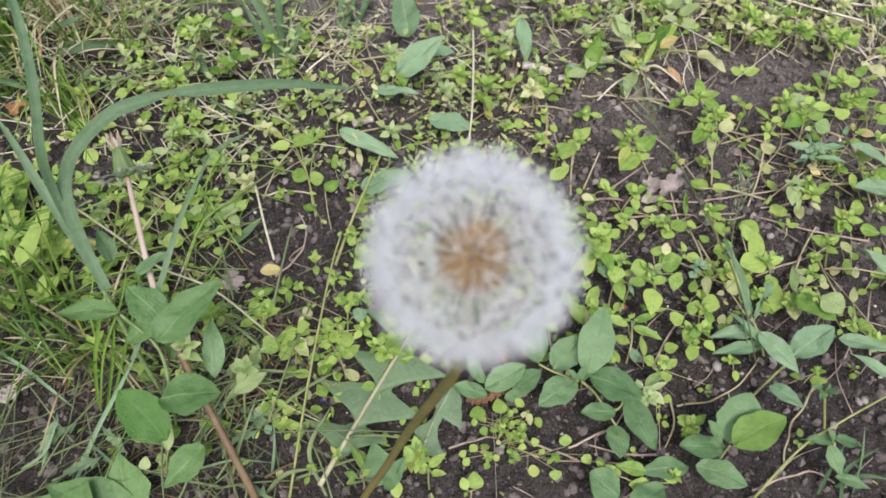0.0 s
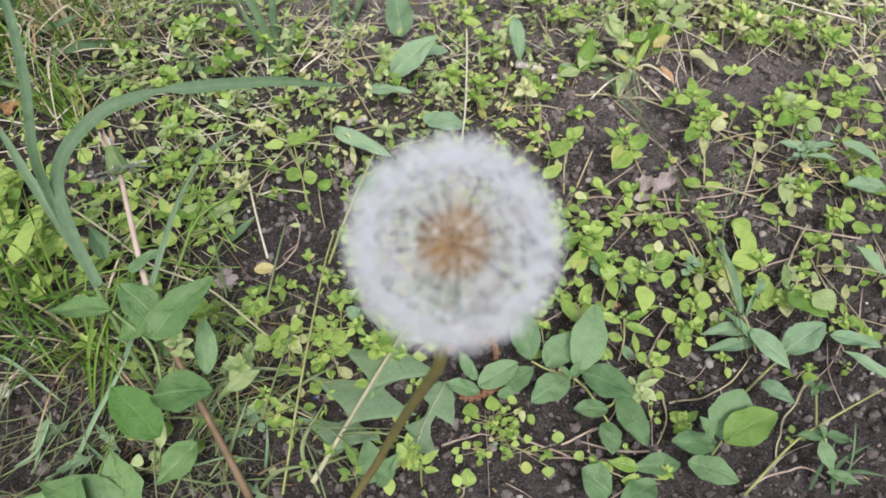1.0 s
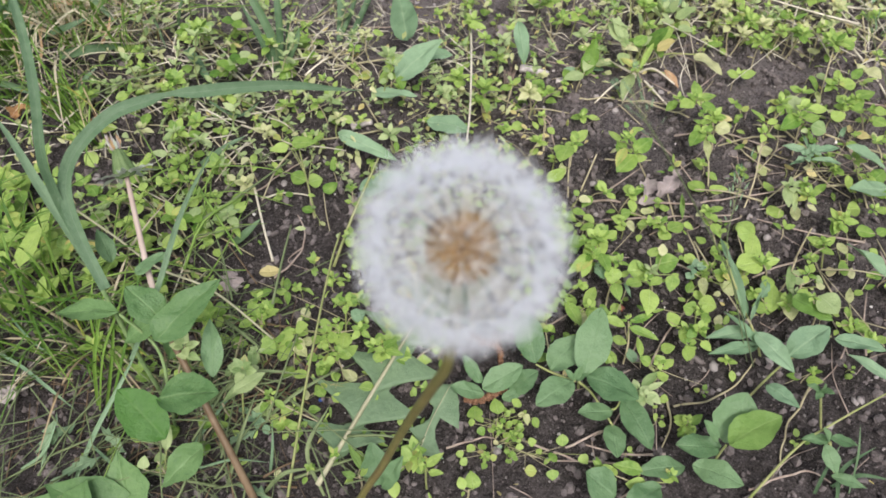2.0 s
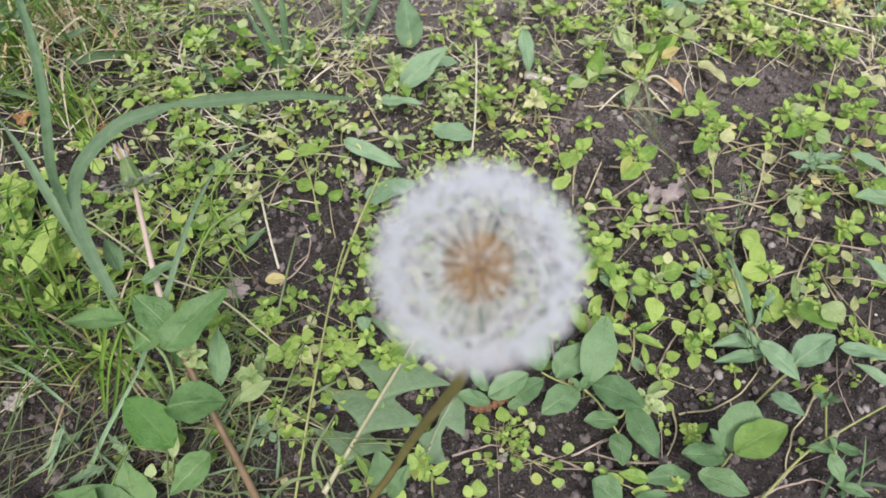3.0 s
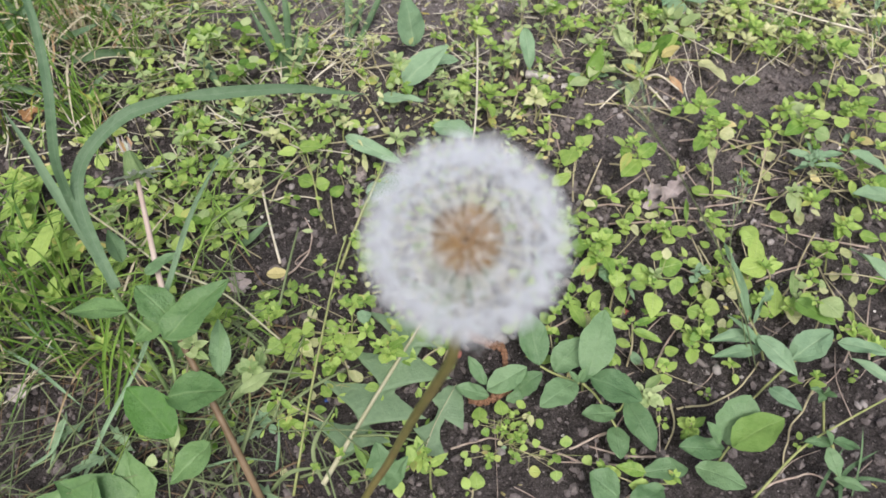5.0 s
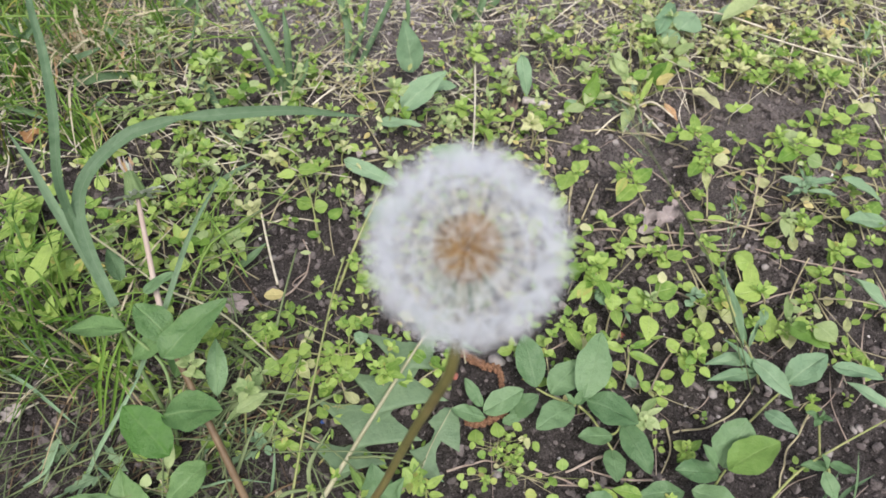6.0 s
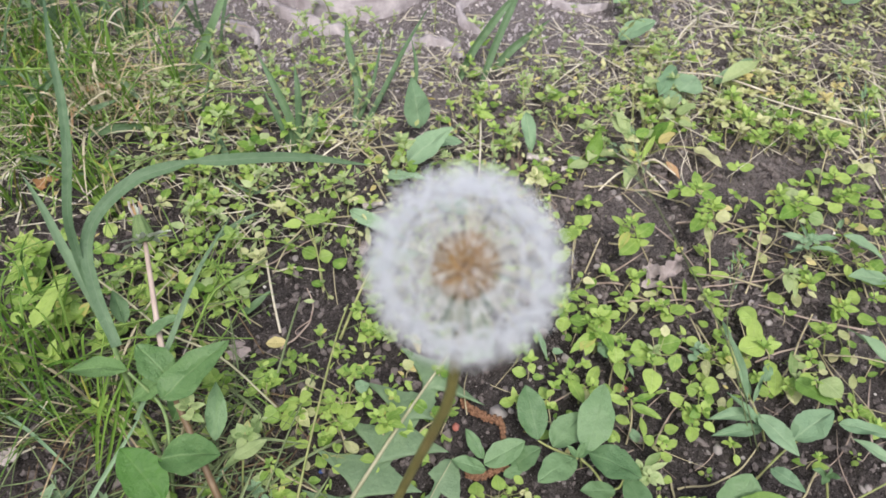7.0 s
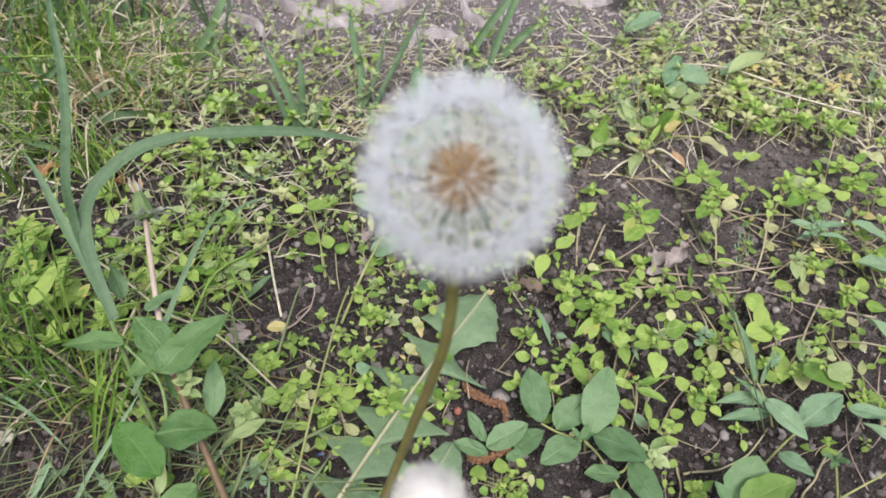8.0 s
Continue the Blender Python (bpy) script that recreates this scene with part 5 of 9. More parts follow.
sprig(0.1442, 0.2053, 14, [(-7.5, 14.2, 15.3, -8.3, 19.5, 15.5, 4.9, ''), (-4.3, 17.9, 12.7, 2.5, 20.2, 11.6, 3.6, ''), (-6.0, 15.1, 13.6, -3.9, 9.5, 15.0, 3.9, ''), (-9.5, 15.9, 13.0, -12.6, 14.3, 12.6, 3.0, 'y'), (-4.3, 10.7, 11.2, -3.4, 1.7, 13.0, 4.3, ''), (-2.3, 5.1, 13.1, 0.0, 3.5, 14.6, 3.7, 'o')], [])
sprig(0.0735, 0.2151, 9, [(-7.3, 7.7, 9.5, -3.9, 4.7, 8.6, 3.2, ''), (6.0, 1.7, 8.3, -1.0, 0.6, 6.7, 4.9, ''), (7.0, 1.4, 9.3, 10.7, -4.9, 7.6, 5.7, ''), (-5.6, 0.6, 9.8, -11.9, -3.3, 10.3, 4.7, ''), (1.4, 8.5, 7.4, 5.9, 3.8, 8.4, 4.4, '')], [])
sprig(0.1970, 0.2667, 24, [(-3.6, 8.9, 25.3, -15.0, 0.8, 27.4, 7.3, ''), (1.3, 9.7, 22.2, 9.2, 13.5, 22.2, 7.0, ''), (2.1, 4.1, 24.3, 8.8, 0.5, 24.2, 7.4, 'l'), (-0.7, 17.1, 21.0, -0.3, 29.5, 20.5, 8.0, 'l'), (6.1, 19.8, 19.8, 16.7, 20.4, 19.3, 4.9, ''), (-1.0, 17.2, 26.3, 3.6, 18.7, 28.3, 3.4, '')], [(0.9, 15.0, 25.0, 4.1, 5, '')])
sprig(0.1818, 0.2707, 24, [(1.3, 14.8, 23.5, -3.1, 9.7, 23.5, 2.9, ''), (9.0, 17.3, 21.3, 13.4, 20.8, 19.5, 3.5, '')], [(4.2, 14.7, 25.0, 5.7, 8, '')])
sprig(0.1780, 0.2624, 22, [(-0.1, 15.7, 19.1, -5.6, 23.8, 20.3, 3.4, 'n'), (-1.5, 10.7, 23.3, 5.1, 13.8, 22.7, 3.1, ''), (1.6, 9.6, 22.7, 7.1, 6.1, 23.9, 3.5, '')], [(-4.5, 3.6, 23.0, 4.3, 5, '')])
sprig(0.2176, 0.2801, 20, [(-0.8, 3.7, 20.1, -3.2, 7.1, 19.1, 4.1, 'y'), (4.6, 5.1, 20.5, 8.5, 9.1, 19.9, 3.3, ''), (-3.5, 0.4, 20.0, 4.6, 1.5, 20.8, 6.8, '')], [])
sprig(0.2447, 0.2882, 22, [(-19.4, 0.3, 22.0, -9.8, 3.3, 21.1, 8.5, ''), (-14.8, 3.8, 23.8, -3.8, 7.6, 24.5, 7.1, ''), (-20.0, -2.0, 21.2, -10.7, -1.7, 19.1, 6.8, ''), (-20.0, 4.2, 21.0, -22.1, 8.7, 19.9, 5.1, ''), (-5.6, -3.3, 21.9, -0.2, -6.5, 21.7, 8.3, ''), (-9.6, -11.9, 22.9, -4.8, -16.5, 23.6, 7.2, '')], [(-15.7, 2.4, 23.0, 3.8, 5, '')])
sprig(0.2337, 0.3082, 18, [(-8.6, 0.7, 18.6, -3.6, 10.6, 18.0, 3.1, ''), (-4.8, -1.1, 17.7, 2.2, -1.2, 18.8, 6.9, ''), (1.3, 3.3, 18.8, 10.9, 11.4, 18.2, 4.5, ''), (13.2, 11.6, 18.9, 16.6, 2.6, 20.5, 6.3, 'y'), (9.2, 3.3, 18.0, 11.7, -0.1, 20.1, 4.9, ''), (-9.7, -2.0, 19.5, -13.8, 2.4, 19.6, 4.3, '')], [])
sprig(0.2206, 0.3036, 26, [(13.3, 28.4, 24.7, 21.2, 31.5, 23.2, 6.3, '')], [(7.0, 27.3, 27.0, 6.6, 9, '')])
sprig(0.2313, 0.3583, 10, [(2.0, 1.8, 10.5, 9.7, 9.5, 12.4, 6.3, 'l')], [])
sprig(0.2258, 0.3393, 10, [(-0.9, 0.9, 10.1, 0.7, 8.6, 8.7, 5.4, 'oy')], [])
sprig(0.2492, 0.3626, 10, [(3.2, 1.0, 9.7, 4.7, 4.7, 10.4, 3.3, 'Yo'), (-5.4, 4.1, 9.3, -1.2, 12.6, 10.2, 4.7, 'l')], [])
sprig(0.2176, 0.3217, 10, [(0.3, 0.6, 10.3, 0.8, -10.7, 10.9, 4.1, ''), (5.2, 3.2, 9.1, 10.2, -2.5, 9.7, 5.5, 'l')], [])
sprig(0.2168, 0.3097, 10, [(1.6, 0.2, 10.1, 1.7, -7.8, 8.0, 3.6, 'y')], [])
sprig(0.2129, 0.3479, 20, [(2.3, 4.3, 16.5, -0.3, 9.2, 15.7, 4.7, '')], [(1.5, -2.8, 21.0, 5.8, 8, '')])
sprig(0.1779, 0.2691, 5, [(-0.7, 0.4, 4.0, 7.6, 2.7, 3.8, 6.9, 'y')], [])
sprig(0.1743, 0.2478, 5, [(0.3, -4.3, 4.8, 6.4, -2.6, 3.7, 6.6, ''), (-0.8, 7.0, 4.5, 4.7, 8.6, 5.0, 6.5, 'y')], [])
sprig(0.1900, 0.2536, 5, [(-0.5, 3.8, 5.3, 4.9, 5.6, 3.1, 4.6, 'Y')], [])
sprig(0.1740, 0.2254, 5, [(-1.9, 1.7, 4.5, 7.5, 3.9, 3.6, 6.7, '')], [])
sprig(0.1901, 0.2295, 5, [(-1.9, 2.6, 4.6, -2.2, -5.2, 2.9, 4.1, 'y')], [])
sprig(0.1594, 0.2400, 5, [(0.8, 0.6, 4.5, 4.1, 5.2, 2.5, 3.0, 'oy')], [])
sprig(0.2058, 0.2586, 22, [(-10.9, -3.7, 21.4, -22.3, 1.1, 21.6, 4.2, 'gn'), (-11.5, -6.6, 23.9, 2.9, -3.6, 26.0, 4.2, 'gn'), (-11.2, -9.3, 21.4, 4.4, -9.4, 20.8, 4.0, 'gn'), (-12.1, -3.9, 23.5, -10.6, 10.3, 21.3, 1.7, 'gn'), (-12.0, -6.4, 17.9, -20.4, -9.1, 18.2, 2.3, 'gn')], [(-14.3, -8.2, 23.0, 3.9, 5, 'g')])
sprig(0.2107, 0.2491, 12, [(-9.3, 3.7, 10.2, -13.5, 5.2, 9.3, 3.8, 'y'), (-14.5, 0.2, 11.7, -8.6, -0.9, 10.1, 4.2, 'Y'), (7.9, -1.3, 10.8, 5.9, -10.7, 10.5, 3.8, 'n'), (0.9, 2.6, 11.8, 3.0, -3.4, 13.5, 5.0, '')], [(0.9, 2.4, 13.0, 2.8, 4, '')])
sprig(0.1999, 0.2312, 15, [(-19.9, 4.5, 16.3, -21.6, -8.3, 18.1, 3.8, 'l'), (-15.2, 5.1, 14.6, -16.9, -8.2, 13.5, 3.4, 'l'), (-5.1, 0.8, 16.4, 1.1, 6.1, 16.4, 4.0, ''), (-9.1, 5.0, 13.7, -8.9, 11.7, 12.9, 3.8, ''), (-11.6, -7.3, 16.4, -8.4, -10.9, 16.4, 3.5, 'y')], [(-9.6, -1.2, 16.0, 5.4, 7, '')])
sprig(0.2322, 0.2315, 18, [(-5.8, 8.4, 15.7, 3.9, 15.1, 15.6, 7.1, ''), (-12.2, 1.6, 14.7, -5.7, 4.2, 15.3, 7.6, ''), (-7.7, -2.3, 16.6, 0.1, 2.5, 15.7, 5.9, ''), (-10.5, -13.8, 18.5, -6.5, -12.0, 20.0, 5.0, ''), (-8.9, 7.7, 14.1, -8.2, 12.2, 14.3, 3.9, '')], [(-13.3, 20.0, 19.0, 4.6, 5, '')])
sprig(0.2152, 0.2261, 6, [(-0.9, 2.4, 6.6, 6.2, 2.4, 5.7, 6.7, '')], [])
sprig(0.2361, 0.2826, 6, [(6.8, -2.9, 5.8, 10.2, -3.6, 5.7, 4.1, 'y'), (-5.2, 4.9, 5.2, -14.2, -8.8, 3.7, 2.7, 'gn'), (-5.8, 1.0, 6.2, -1.1, 2.0, 5.1, 4.9, 'Y'), (-1.7, -1.1, 5.2, 5.0, -4.8, 7.1, 6.4, 'Y')], [])
sprig(0.2065, 0.2129, 14, [(-3.4, 2.9, 14.3, -4.6, 11.0, 13.4, 3.2, ''), (-1.6, 4.7, 13.3, 3.9, 9.2, 12.6, 3.0, ''), (-0.0, 4.3, 12.2, 7.4, 2.9, 12.4, 3.8, ''), (-2.9, 2.4, 13.0, -5.8, -3.6, 12.4, 3.5, ''), (-3.1, 0.8, 14.3, -2.2, -4.7, 14.7, 3.5, '')], [])
sprig(0.1772, 0.2120, 8, [(0.4, 3.6, 8.5, 1.4, 8.2, 8.7, 2.1, 'n'), (-0.8, 2.9, 7.4, -5.0, 5.6, 9.2, 3.0, 'n'), (0.8, 4.4, 6.3, 8.0, 6.6, 5.2, 2.8, 'n')], [])
sprig(0.1548, 0.2183, 8, [(0.7, 1.6, 6.3, 6.1, -7.4, 7.5, 8.9, '')], [])
sprig(0.2216, 0.2122, 8, [(2.7, -0.8, 8.1, 7.9, 1.7, 8.6, 4.5, ''), (-6.9, 2.4, 7.3, 1.6, -0.2, 7.7, 6.6, '')], [])
sprig(0.0780, 0.1944, 20, [(-4.8, -1.0, 17.5, -11.9, -11.1, 18.9, 5.9, ''), (-0.7, 3.7, 16.0, 0.8, -4.2, 17.5, 4.0, ''), (2.8, 5.8, 20.0, 8.6, 11.2, 19.7, 4.5, ''), (-6.7, 5.4, 17.4, -10.3, 8.3, 18.7, 4.4, '')], [(-1.3, 5.8, 21.0, 5.1, 6, '')])
sprig(0.0825, 0.1730, 16, [(1.1, 13.2, 17.1, 1.0, 5.4, 15.6, 6.4, ''), (1.7, 5.5, 14.9, 2.3, -3.4, 15.1, 4.9, ''), (4.9, 8.7, 15.0, 9.7, 12.7, 14.3, 2.9, ''), (-5.8, 15.2, 13.3, -2.6, 9.1, 13.6, 4.4, 'g'), (5.7, 4.6, 16.6, 8.5, -1.9, 14.7, 1.8, 'gn')], [])
sprig(0.1055, 0.1748, 22, [(-6.2, 8.9, 18.8, -14.8, 6.8, 20.2, 8.3, ''), (-7.4, -4.4, 22.7, -10.3, -16.5, 23.5, 8.1, ''), (-1.1, 12.4, 17.3, 9.8, 14.2, 18.3, 9.3, ''), (-11.2, -0.8, 24.0, -18.2, -3.7, 26.2, 5.1, ''), (5.2, 3.9, 22.1, 3.4, -3.4, 20.1, 5.5, ''), (-4.8, 13.4, 23.1, -0.6, 19.5, 21.9, 4.4, ''), (1.5, 14.7, 21.7, 2.4, 20.0, 23.7, 3.6, 'y'), (-0.6, 2.2, 22.2, -6.0, -0.7, 20.6, 4.0, '')], [(-5.4, 5.5, 23.0, 3.5, 5, 'l')])
sprig(0.1216, 0.1991, 9, [(-0.6, 1.5, 7.1, -2.0, 4.7, 5.4, 2.1, 'y'), (1.0, -1.2, 7.5, -1.3, -2.6, 8.0, 2.2, 'o'), (1.7, 0.0, 7.5, 6.6, -6.0, 7.9, 4.9, ''), (0.8, 0.8, 7.9, -1.2, 5.4, 9.7, 2.6, '')], [])
sprig(0.1307, 0.1813, 12, [(9.1, -4.9, 11.3, 5.7, -2.6, 13.1, 5.4, 'oy'), (3.7, 3.1, 12.0, 9.3, 3.4, 10.5, 6.1, ''), (6.3, 13.0, 10.8, 11.5, 15.9, 8.8, 4.5, 'o'), (-7.1, 5.0, 11.7, -9.3, 1.5, 11.6, 3.5, 'go'), (-10.4, -5.7, 9.9, -6.9, 0.9, 9.6, 3.7, ''), (-2.8, 1.7, 12.2, -4.0, -8.5, 13.9, 4.0, 'y'), (-1.1, 5.2, 9.6, 0.8, 13.0, 9.9, 3.9, '')], [])
sprig(0.1169, 0.1500, 18, [(3.2, 13.1, 15.6, -1.3, 15.7, 15.8, 6.8, ''), (5.6, 17.8, 15.5, 12.7, 15.1, 16.6, 8.1, ''), (-11.6, 7.2, 17.0, -4.5, 8.9, 15.4, 6.2, ''), (-1.3, -0.2, 15.4, -6.1, 1.8, 14.8, 6.5, ''), (5.0, 5.5, 18.3, 8.3, 11.0, 16.9, 4.3, ''), (2.5, -3.8, 18.1, 5.0, -9.0, 18.8, 3.6, ''), (-1.9, -5.0, 14.5, -5.1, -11.9, 15.3, 4.5, ''), (0.8, -1.5, 14.6, -1.2, -3.7, 12.9, 2.3, '')], [(1.6, 1.0, 19.0, 4.7, 6, '')])
sprig(0.1301, 0.1544, 10, [(-0.3, 2.0, 9.3, 4.7, 3.7, 8.6, 3.5, ''), (4.4, 5.6, 8.6, 0.5, 7.0, 10.2, 4.9, 'oy')], [])
sprig(0.1211, 0.1715, 10, [(-3.4, -0.8, 10.1, -4.8, 2.8, 8.2, 2.6, ''), (1.3, 2.6, 10.3, 8.2, 3.8, 8.3, 4.5, '')], [])
sprig(0.0863, 0.1415, 24, [(-1.3, 11.2, 19.6, -11.2, 15.4, 21.7, 4.3, 'n'), (-0.9, 8.6, 23.8, 10.3, 2.8, 25.2, 4.2, 'n'), (1.3, 13.2, 19.8, 11.8, 16.9, 20.3, 3.4, 'n')], [(-0.8, 11.4, 25.0, 2.3, 4, '')])
sprig(0.0949, 0.1396, 9, [(8.5, 6.9, 7.4, 14.4, 8.1, 8.9, 5.4, ''), (-5.7, 0.2, 8.0, -6.0, 7.1, 7.5, 4.1, 'g'), (-1.6, 3.1, 8.0, -1.4, 12.8, 8.5, 3.3, 'n')], [])
sprig(0.0799, 0.1467, 9, [(-1.1, -1.1, 8.9, 1.0, -7.4, 10.2, 2.6, ''), (0.9, 5.8, 8.0, 7.6, 3.5, 6.9, 3.7, '')], [])
sprig(0.0659, 0.1619, 16, [(2.9, 2.1, 12.7, 8.7, 3.0, 14.4, 2.4, ''), (1.2, 1.1, 12.6, -0.9, 5.5, 11.3, 3.0, ''), (2.4, 2.9, 14.5, 8.7, 15.5, 12.7, 4.3, ''), (-6.1, 6.1, 15.4, -1.4, -6.3, 16.5, 4.9, '')], [])
sprig(0.1568, 0.1883, 16, [(-3.3, 5.6, 12.5, 3.1, 20.4, 12.4, 7.9, ''), (0.1, 1.5, 17.0, -11.3, -2.5, 17.6, 9.7, ''), (-7.4, 18.1, 14.7, -1.3, 19.6, 14.5, 7.5, ''), (-19.2, -5.1, 13.0, -13.0, -2.8, 11.5, 7.0, ''), (-20.6, -12.9, 13.3, -14.6, -11.3, 12.7, 6.2, 'y'), (-12.9, -8.4, 14.5, -8.9, -10.6, 16.1, 6.1, ''), (4.2, 1.5, 13.3, 8.4, 5.5, 12.2, 2.5, '')], [])
sprig(0.1579, 0.1678, 12, [(5.7, 1.7, 13.0, 8.1, 6.3, 13.8, 2.3, ''), (-2.7, -2.6, 12.9, -8.4, -0.8, 12.3, 6.9, ''), (-0.1, -3.6, 11.2, 5.9, 14.0, 9.2, 6.0, ''), (-5.5, 9.3, 10.5, -8.5, 4.9, 9.3, 4.7, ''), (-2.6, 4.6, 10.4, 3.0, 15.7, 8.9, 4.2, 'g')], [])
sprig(0.1753, 0.1753, 12, [(-7.3, -1.4, 13.0, -1.5, 15.1, 11.3, 3.5, 'l'), (-2.3, 10.5, 11.9, 2.7, 11.0, 11.0, 3.7, 'l'), (-2.8, 6.2, 11.9, 1.6, 5.3, 13.0, 4.0, 'l'), (7.3, 12.0, 10.0, 11.1, 17.8, 8.7, 3.4, ''), (9.6, 9.1, 9.5, 13.3, 7.5, 8.3, 5.0, 'l'), (8.7, 4.1, 9.7, 13.1, 5.0, 9.2, 3.9, 'y')], [])
sprig(0.1958, 0.1954, 14, [(-5.8, 5.5, 15.3, -11.3, 9.9, 14.7, 4.5, ''), (-2.9, 6.4, 12.3, 4.1, 11.7, 12.2, 3.5, ''), (-4.9, 4.0, 12.2, -0.2, 1.1, 13.2, 5.2, ''), (-14.4, -2.0, 14.1, -7.4, -0.3, 12.7, 4.4, '')], [(-4.2, 5.7, 15.0, 2.0, 4, '')])
sprig(0.2025, 0.1906, 9, [(-0.1, -6.3, 9.3, 2.4, -0.1, 8.9, 3.0, 'y'), (2.4, 7.1, 7.0, 8.0, 9.3, 5.1, 4.0, ''), (-1.1, 12.1, 7.7, 3.7, 12.7, 8.5, 5.8, 'y'), (-11.0, -2.2, 8.3, -7.2, -2.7, 10.4, 5.3, 'y'), (-4.9, -0.3, 9.7, -0.3, -1.3, 10.4, 7.4, '')], [])
sprig(0.2179, 0.2031, 9, [(0.9, 0.4, 7.1, 3.0, -3.9, 7.4, 3.0, '')], [])
sprig(0.1819, 0.1627, 26, [(-16.9, 4.9, 20.9, -3.2, -6.7, 22.6, 9.9, 'd'), (-6.4, 3.7, 24.4, -0.7, -5.0, 26.3, 9.2, 'l'), (-14.7, 5.0, 20.7, -7.8, 9.4, 19.6, 3.8, '')], [(-10.7, 1.6, 27.0, 2.4, 4, '')])
sprig(0.1969, 0.1567, 14, [(-0.5, 12.8, 11.1, 2.7, 21.3, 10.7, 3.0, 'y'), (-4.3, 8.1, 11.2, -0.3, 8.1, 10.1, 4.3, ''), (-8.5, -0.3, 12.7, -2.8, -0.4, 11.9, 6.0, ''), (-1.6, -1.2, 11.2, 6.5, 2.0, 9.1, 5.7, ''), (-1.1, -7.4, 15.3, 5.2, -7.2, 13.9, 6.2, ''), (-11.2, 0.4, 13.2, -8.1, 0.3, 12.8, 2.9, ''), (5.3, -8.7, 13.3, 11.4, -5.4, 11.5, 4.2, '')], [])
sprig(0.0248, 0.1047, 10, [(-9.2, 7.3, 8.8, -9.5, 14.1, 7.1, 5.9, ''), (-12.3, 5.5, 9.5, -9.8, 5.4, 11.4, 2.6, ''), (-8.2, 8.1, 9.7, -6.3, 5.4, 11.3, 2.9, ''), (-7.5, 4.1, 8.5, -5.9, 0.9, 6.4, 3.3, ''), (1.0, 9.5, 9.5, -0.3, 16.5, 9.5, 5.7, ''), (8.3, 13.0, 9.6, 10.5, 16.4, 9.1, 3.8, ''), (4.5, 9.7, 9.8, 6.5, 10.4, 10.8, 2.1, ''), (1.8, 5.4, 10.7, 3.7, 7.3, 9.9, 2.0, ''), (4.8, 4.2, 9.2, 6.8, 5.5, 10.7, 2.5, ''), (13.3, 10.3, 8.5, 14.2, 5.9, 6.8, 2.8, 'y')], [])
sprig(0.0261, 0.1052, 9, [(15.0, 8.1, 7.9, 17.6, 4.8, 6.1, 3.2, ''), (9.5, 2.4, 9.2, 8.5, 4.5, 10.7, 2.3, ''), (7.8, 5.2, 7.9, 9.5, 7.3, 6.3, 2.0, ''), (-1.9, 2.2, 7.3, -4.3, 3.6, 6.1, 2.1, ''), (1.1, 1.2, 7.3, -0.3, 3.4, 6.9, 2.1, ''), (3.9, -0.3, 8.7, 2.6, 1.6, 7.6, 2.1, ''), (5.0, -0.3, 7.2, 6.8, 2.0, 8.1, 2.7, ''), (8.6, 1.3, 7.2, 10.2, -0.1, 5.8, 2.1, ''), (7.5, -1.0, 7.8, 5.7, -2.4, 7.3, 2.0, ''), (12.4, -3.1, 7.3, 16.0, -2.4, 7.0, 3.3, '')], [])
sprig(0.0266, 0.1047, 8, [(8.0, -5.8, 7.0, 8.1, -3.1, 8.2, 3.0, ''), (26.7, -4.3, 7.7, 26.6, 0.2, 9.4, 4.3, ''), (15.7, -5.5, 7.9, 16.9, -7.9, 9.1, 2.3, ''), (2.5, -5.6, 7.7, 2.2, -7.5, 7.5, 2.0, ''), (4.0, -9.2, 8.3, 6.0, -8.0, 9.0, 3.1, ''), (3.5, -10.4, 8.7, 2.3, -12.1, 9.7, 2.2, ''), (20.8, -10.5, 8.0, 23.6, -7.7, 7.0, 3.6, ''), (20.2, -11.6, 8.3, 18.9, -10.0, 7.8, 3.1, ''), (21.7, -14.0, 6.6, 22.1, -17.9, 4.7, 4.5, ''), (9.8, -14.6, 6.7, 14.9, -14.3, 5.6, 3.9, ''), (34.3, -7.9, 8.0, 36.6, -11.6, 7.0, 3.9, '')], [])
sprig(0.0246, 0.1047, 8, [(-10.0, -3.2, 6.4, -12.1, -6.6, 7.6, 3.0, ''), (-7.6, -5.6, 7.7, -5.0, -2.9, 5.6, 3.0, ''), (-5.1, -6.7, 6.4, -3.6, -9.7, 4.7, 3.3, ''), (-2.8, -9.9, 7.2, -0.4, -8.9, 8.7, 2.4, ''), (-4.9, -11.9, 8.7, -6.4, -14.5, 9.2, 2.4, ''), (-16.6, -5.9, 6.8, -15.1, -8.8, 6.5, 3.0, ''), (-15.6, -9.5, 7.2, -13.2, -11.8, 6.4, 3.0, '')], [(7.2, 0.1, 9.0, 2.0, 5, ''), (1.5, 2.7, 9.0, 2.0, 4, ''), (-5.3, -9.5, 9.0, 2.0, 4, '')])
sprig(0.0096, 0.0784, 14, [(0.5, 1.6, 14.6, -1.4, 6.0, 15.6, 3.3, ''), (4.4, 2.6, 11.0, 4.0, 9.7, 11.3, 5.8, '')], [])
sprig(0.1101, 0.1053, 14, [(-2.0, 4.0, 11.7, -7.0, 6.8, 12.6, 4.2, ''), (-1.0, 3.3, 12.9, 4.1, 6.8, 14.8, 3.5, ''), (-2.7, 1.8, 14.5, -0.3, -1.7, 12.8, 4.6, ''), (-4.8, 0.4, 12.3, -7.3, -2.7, 14.2, 2.1, '')], [(-2.4, 4.1, 15.0, 2.0, 4, '')])
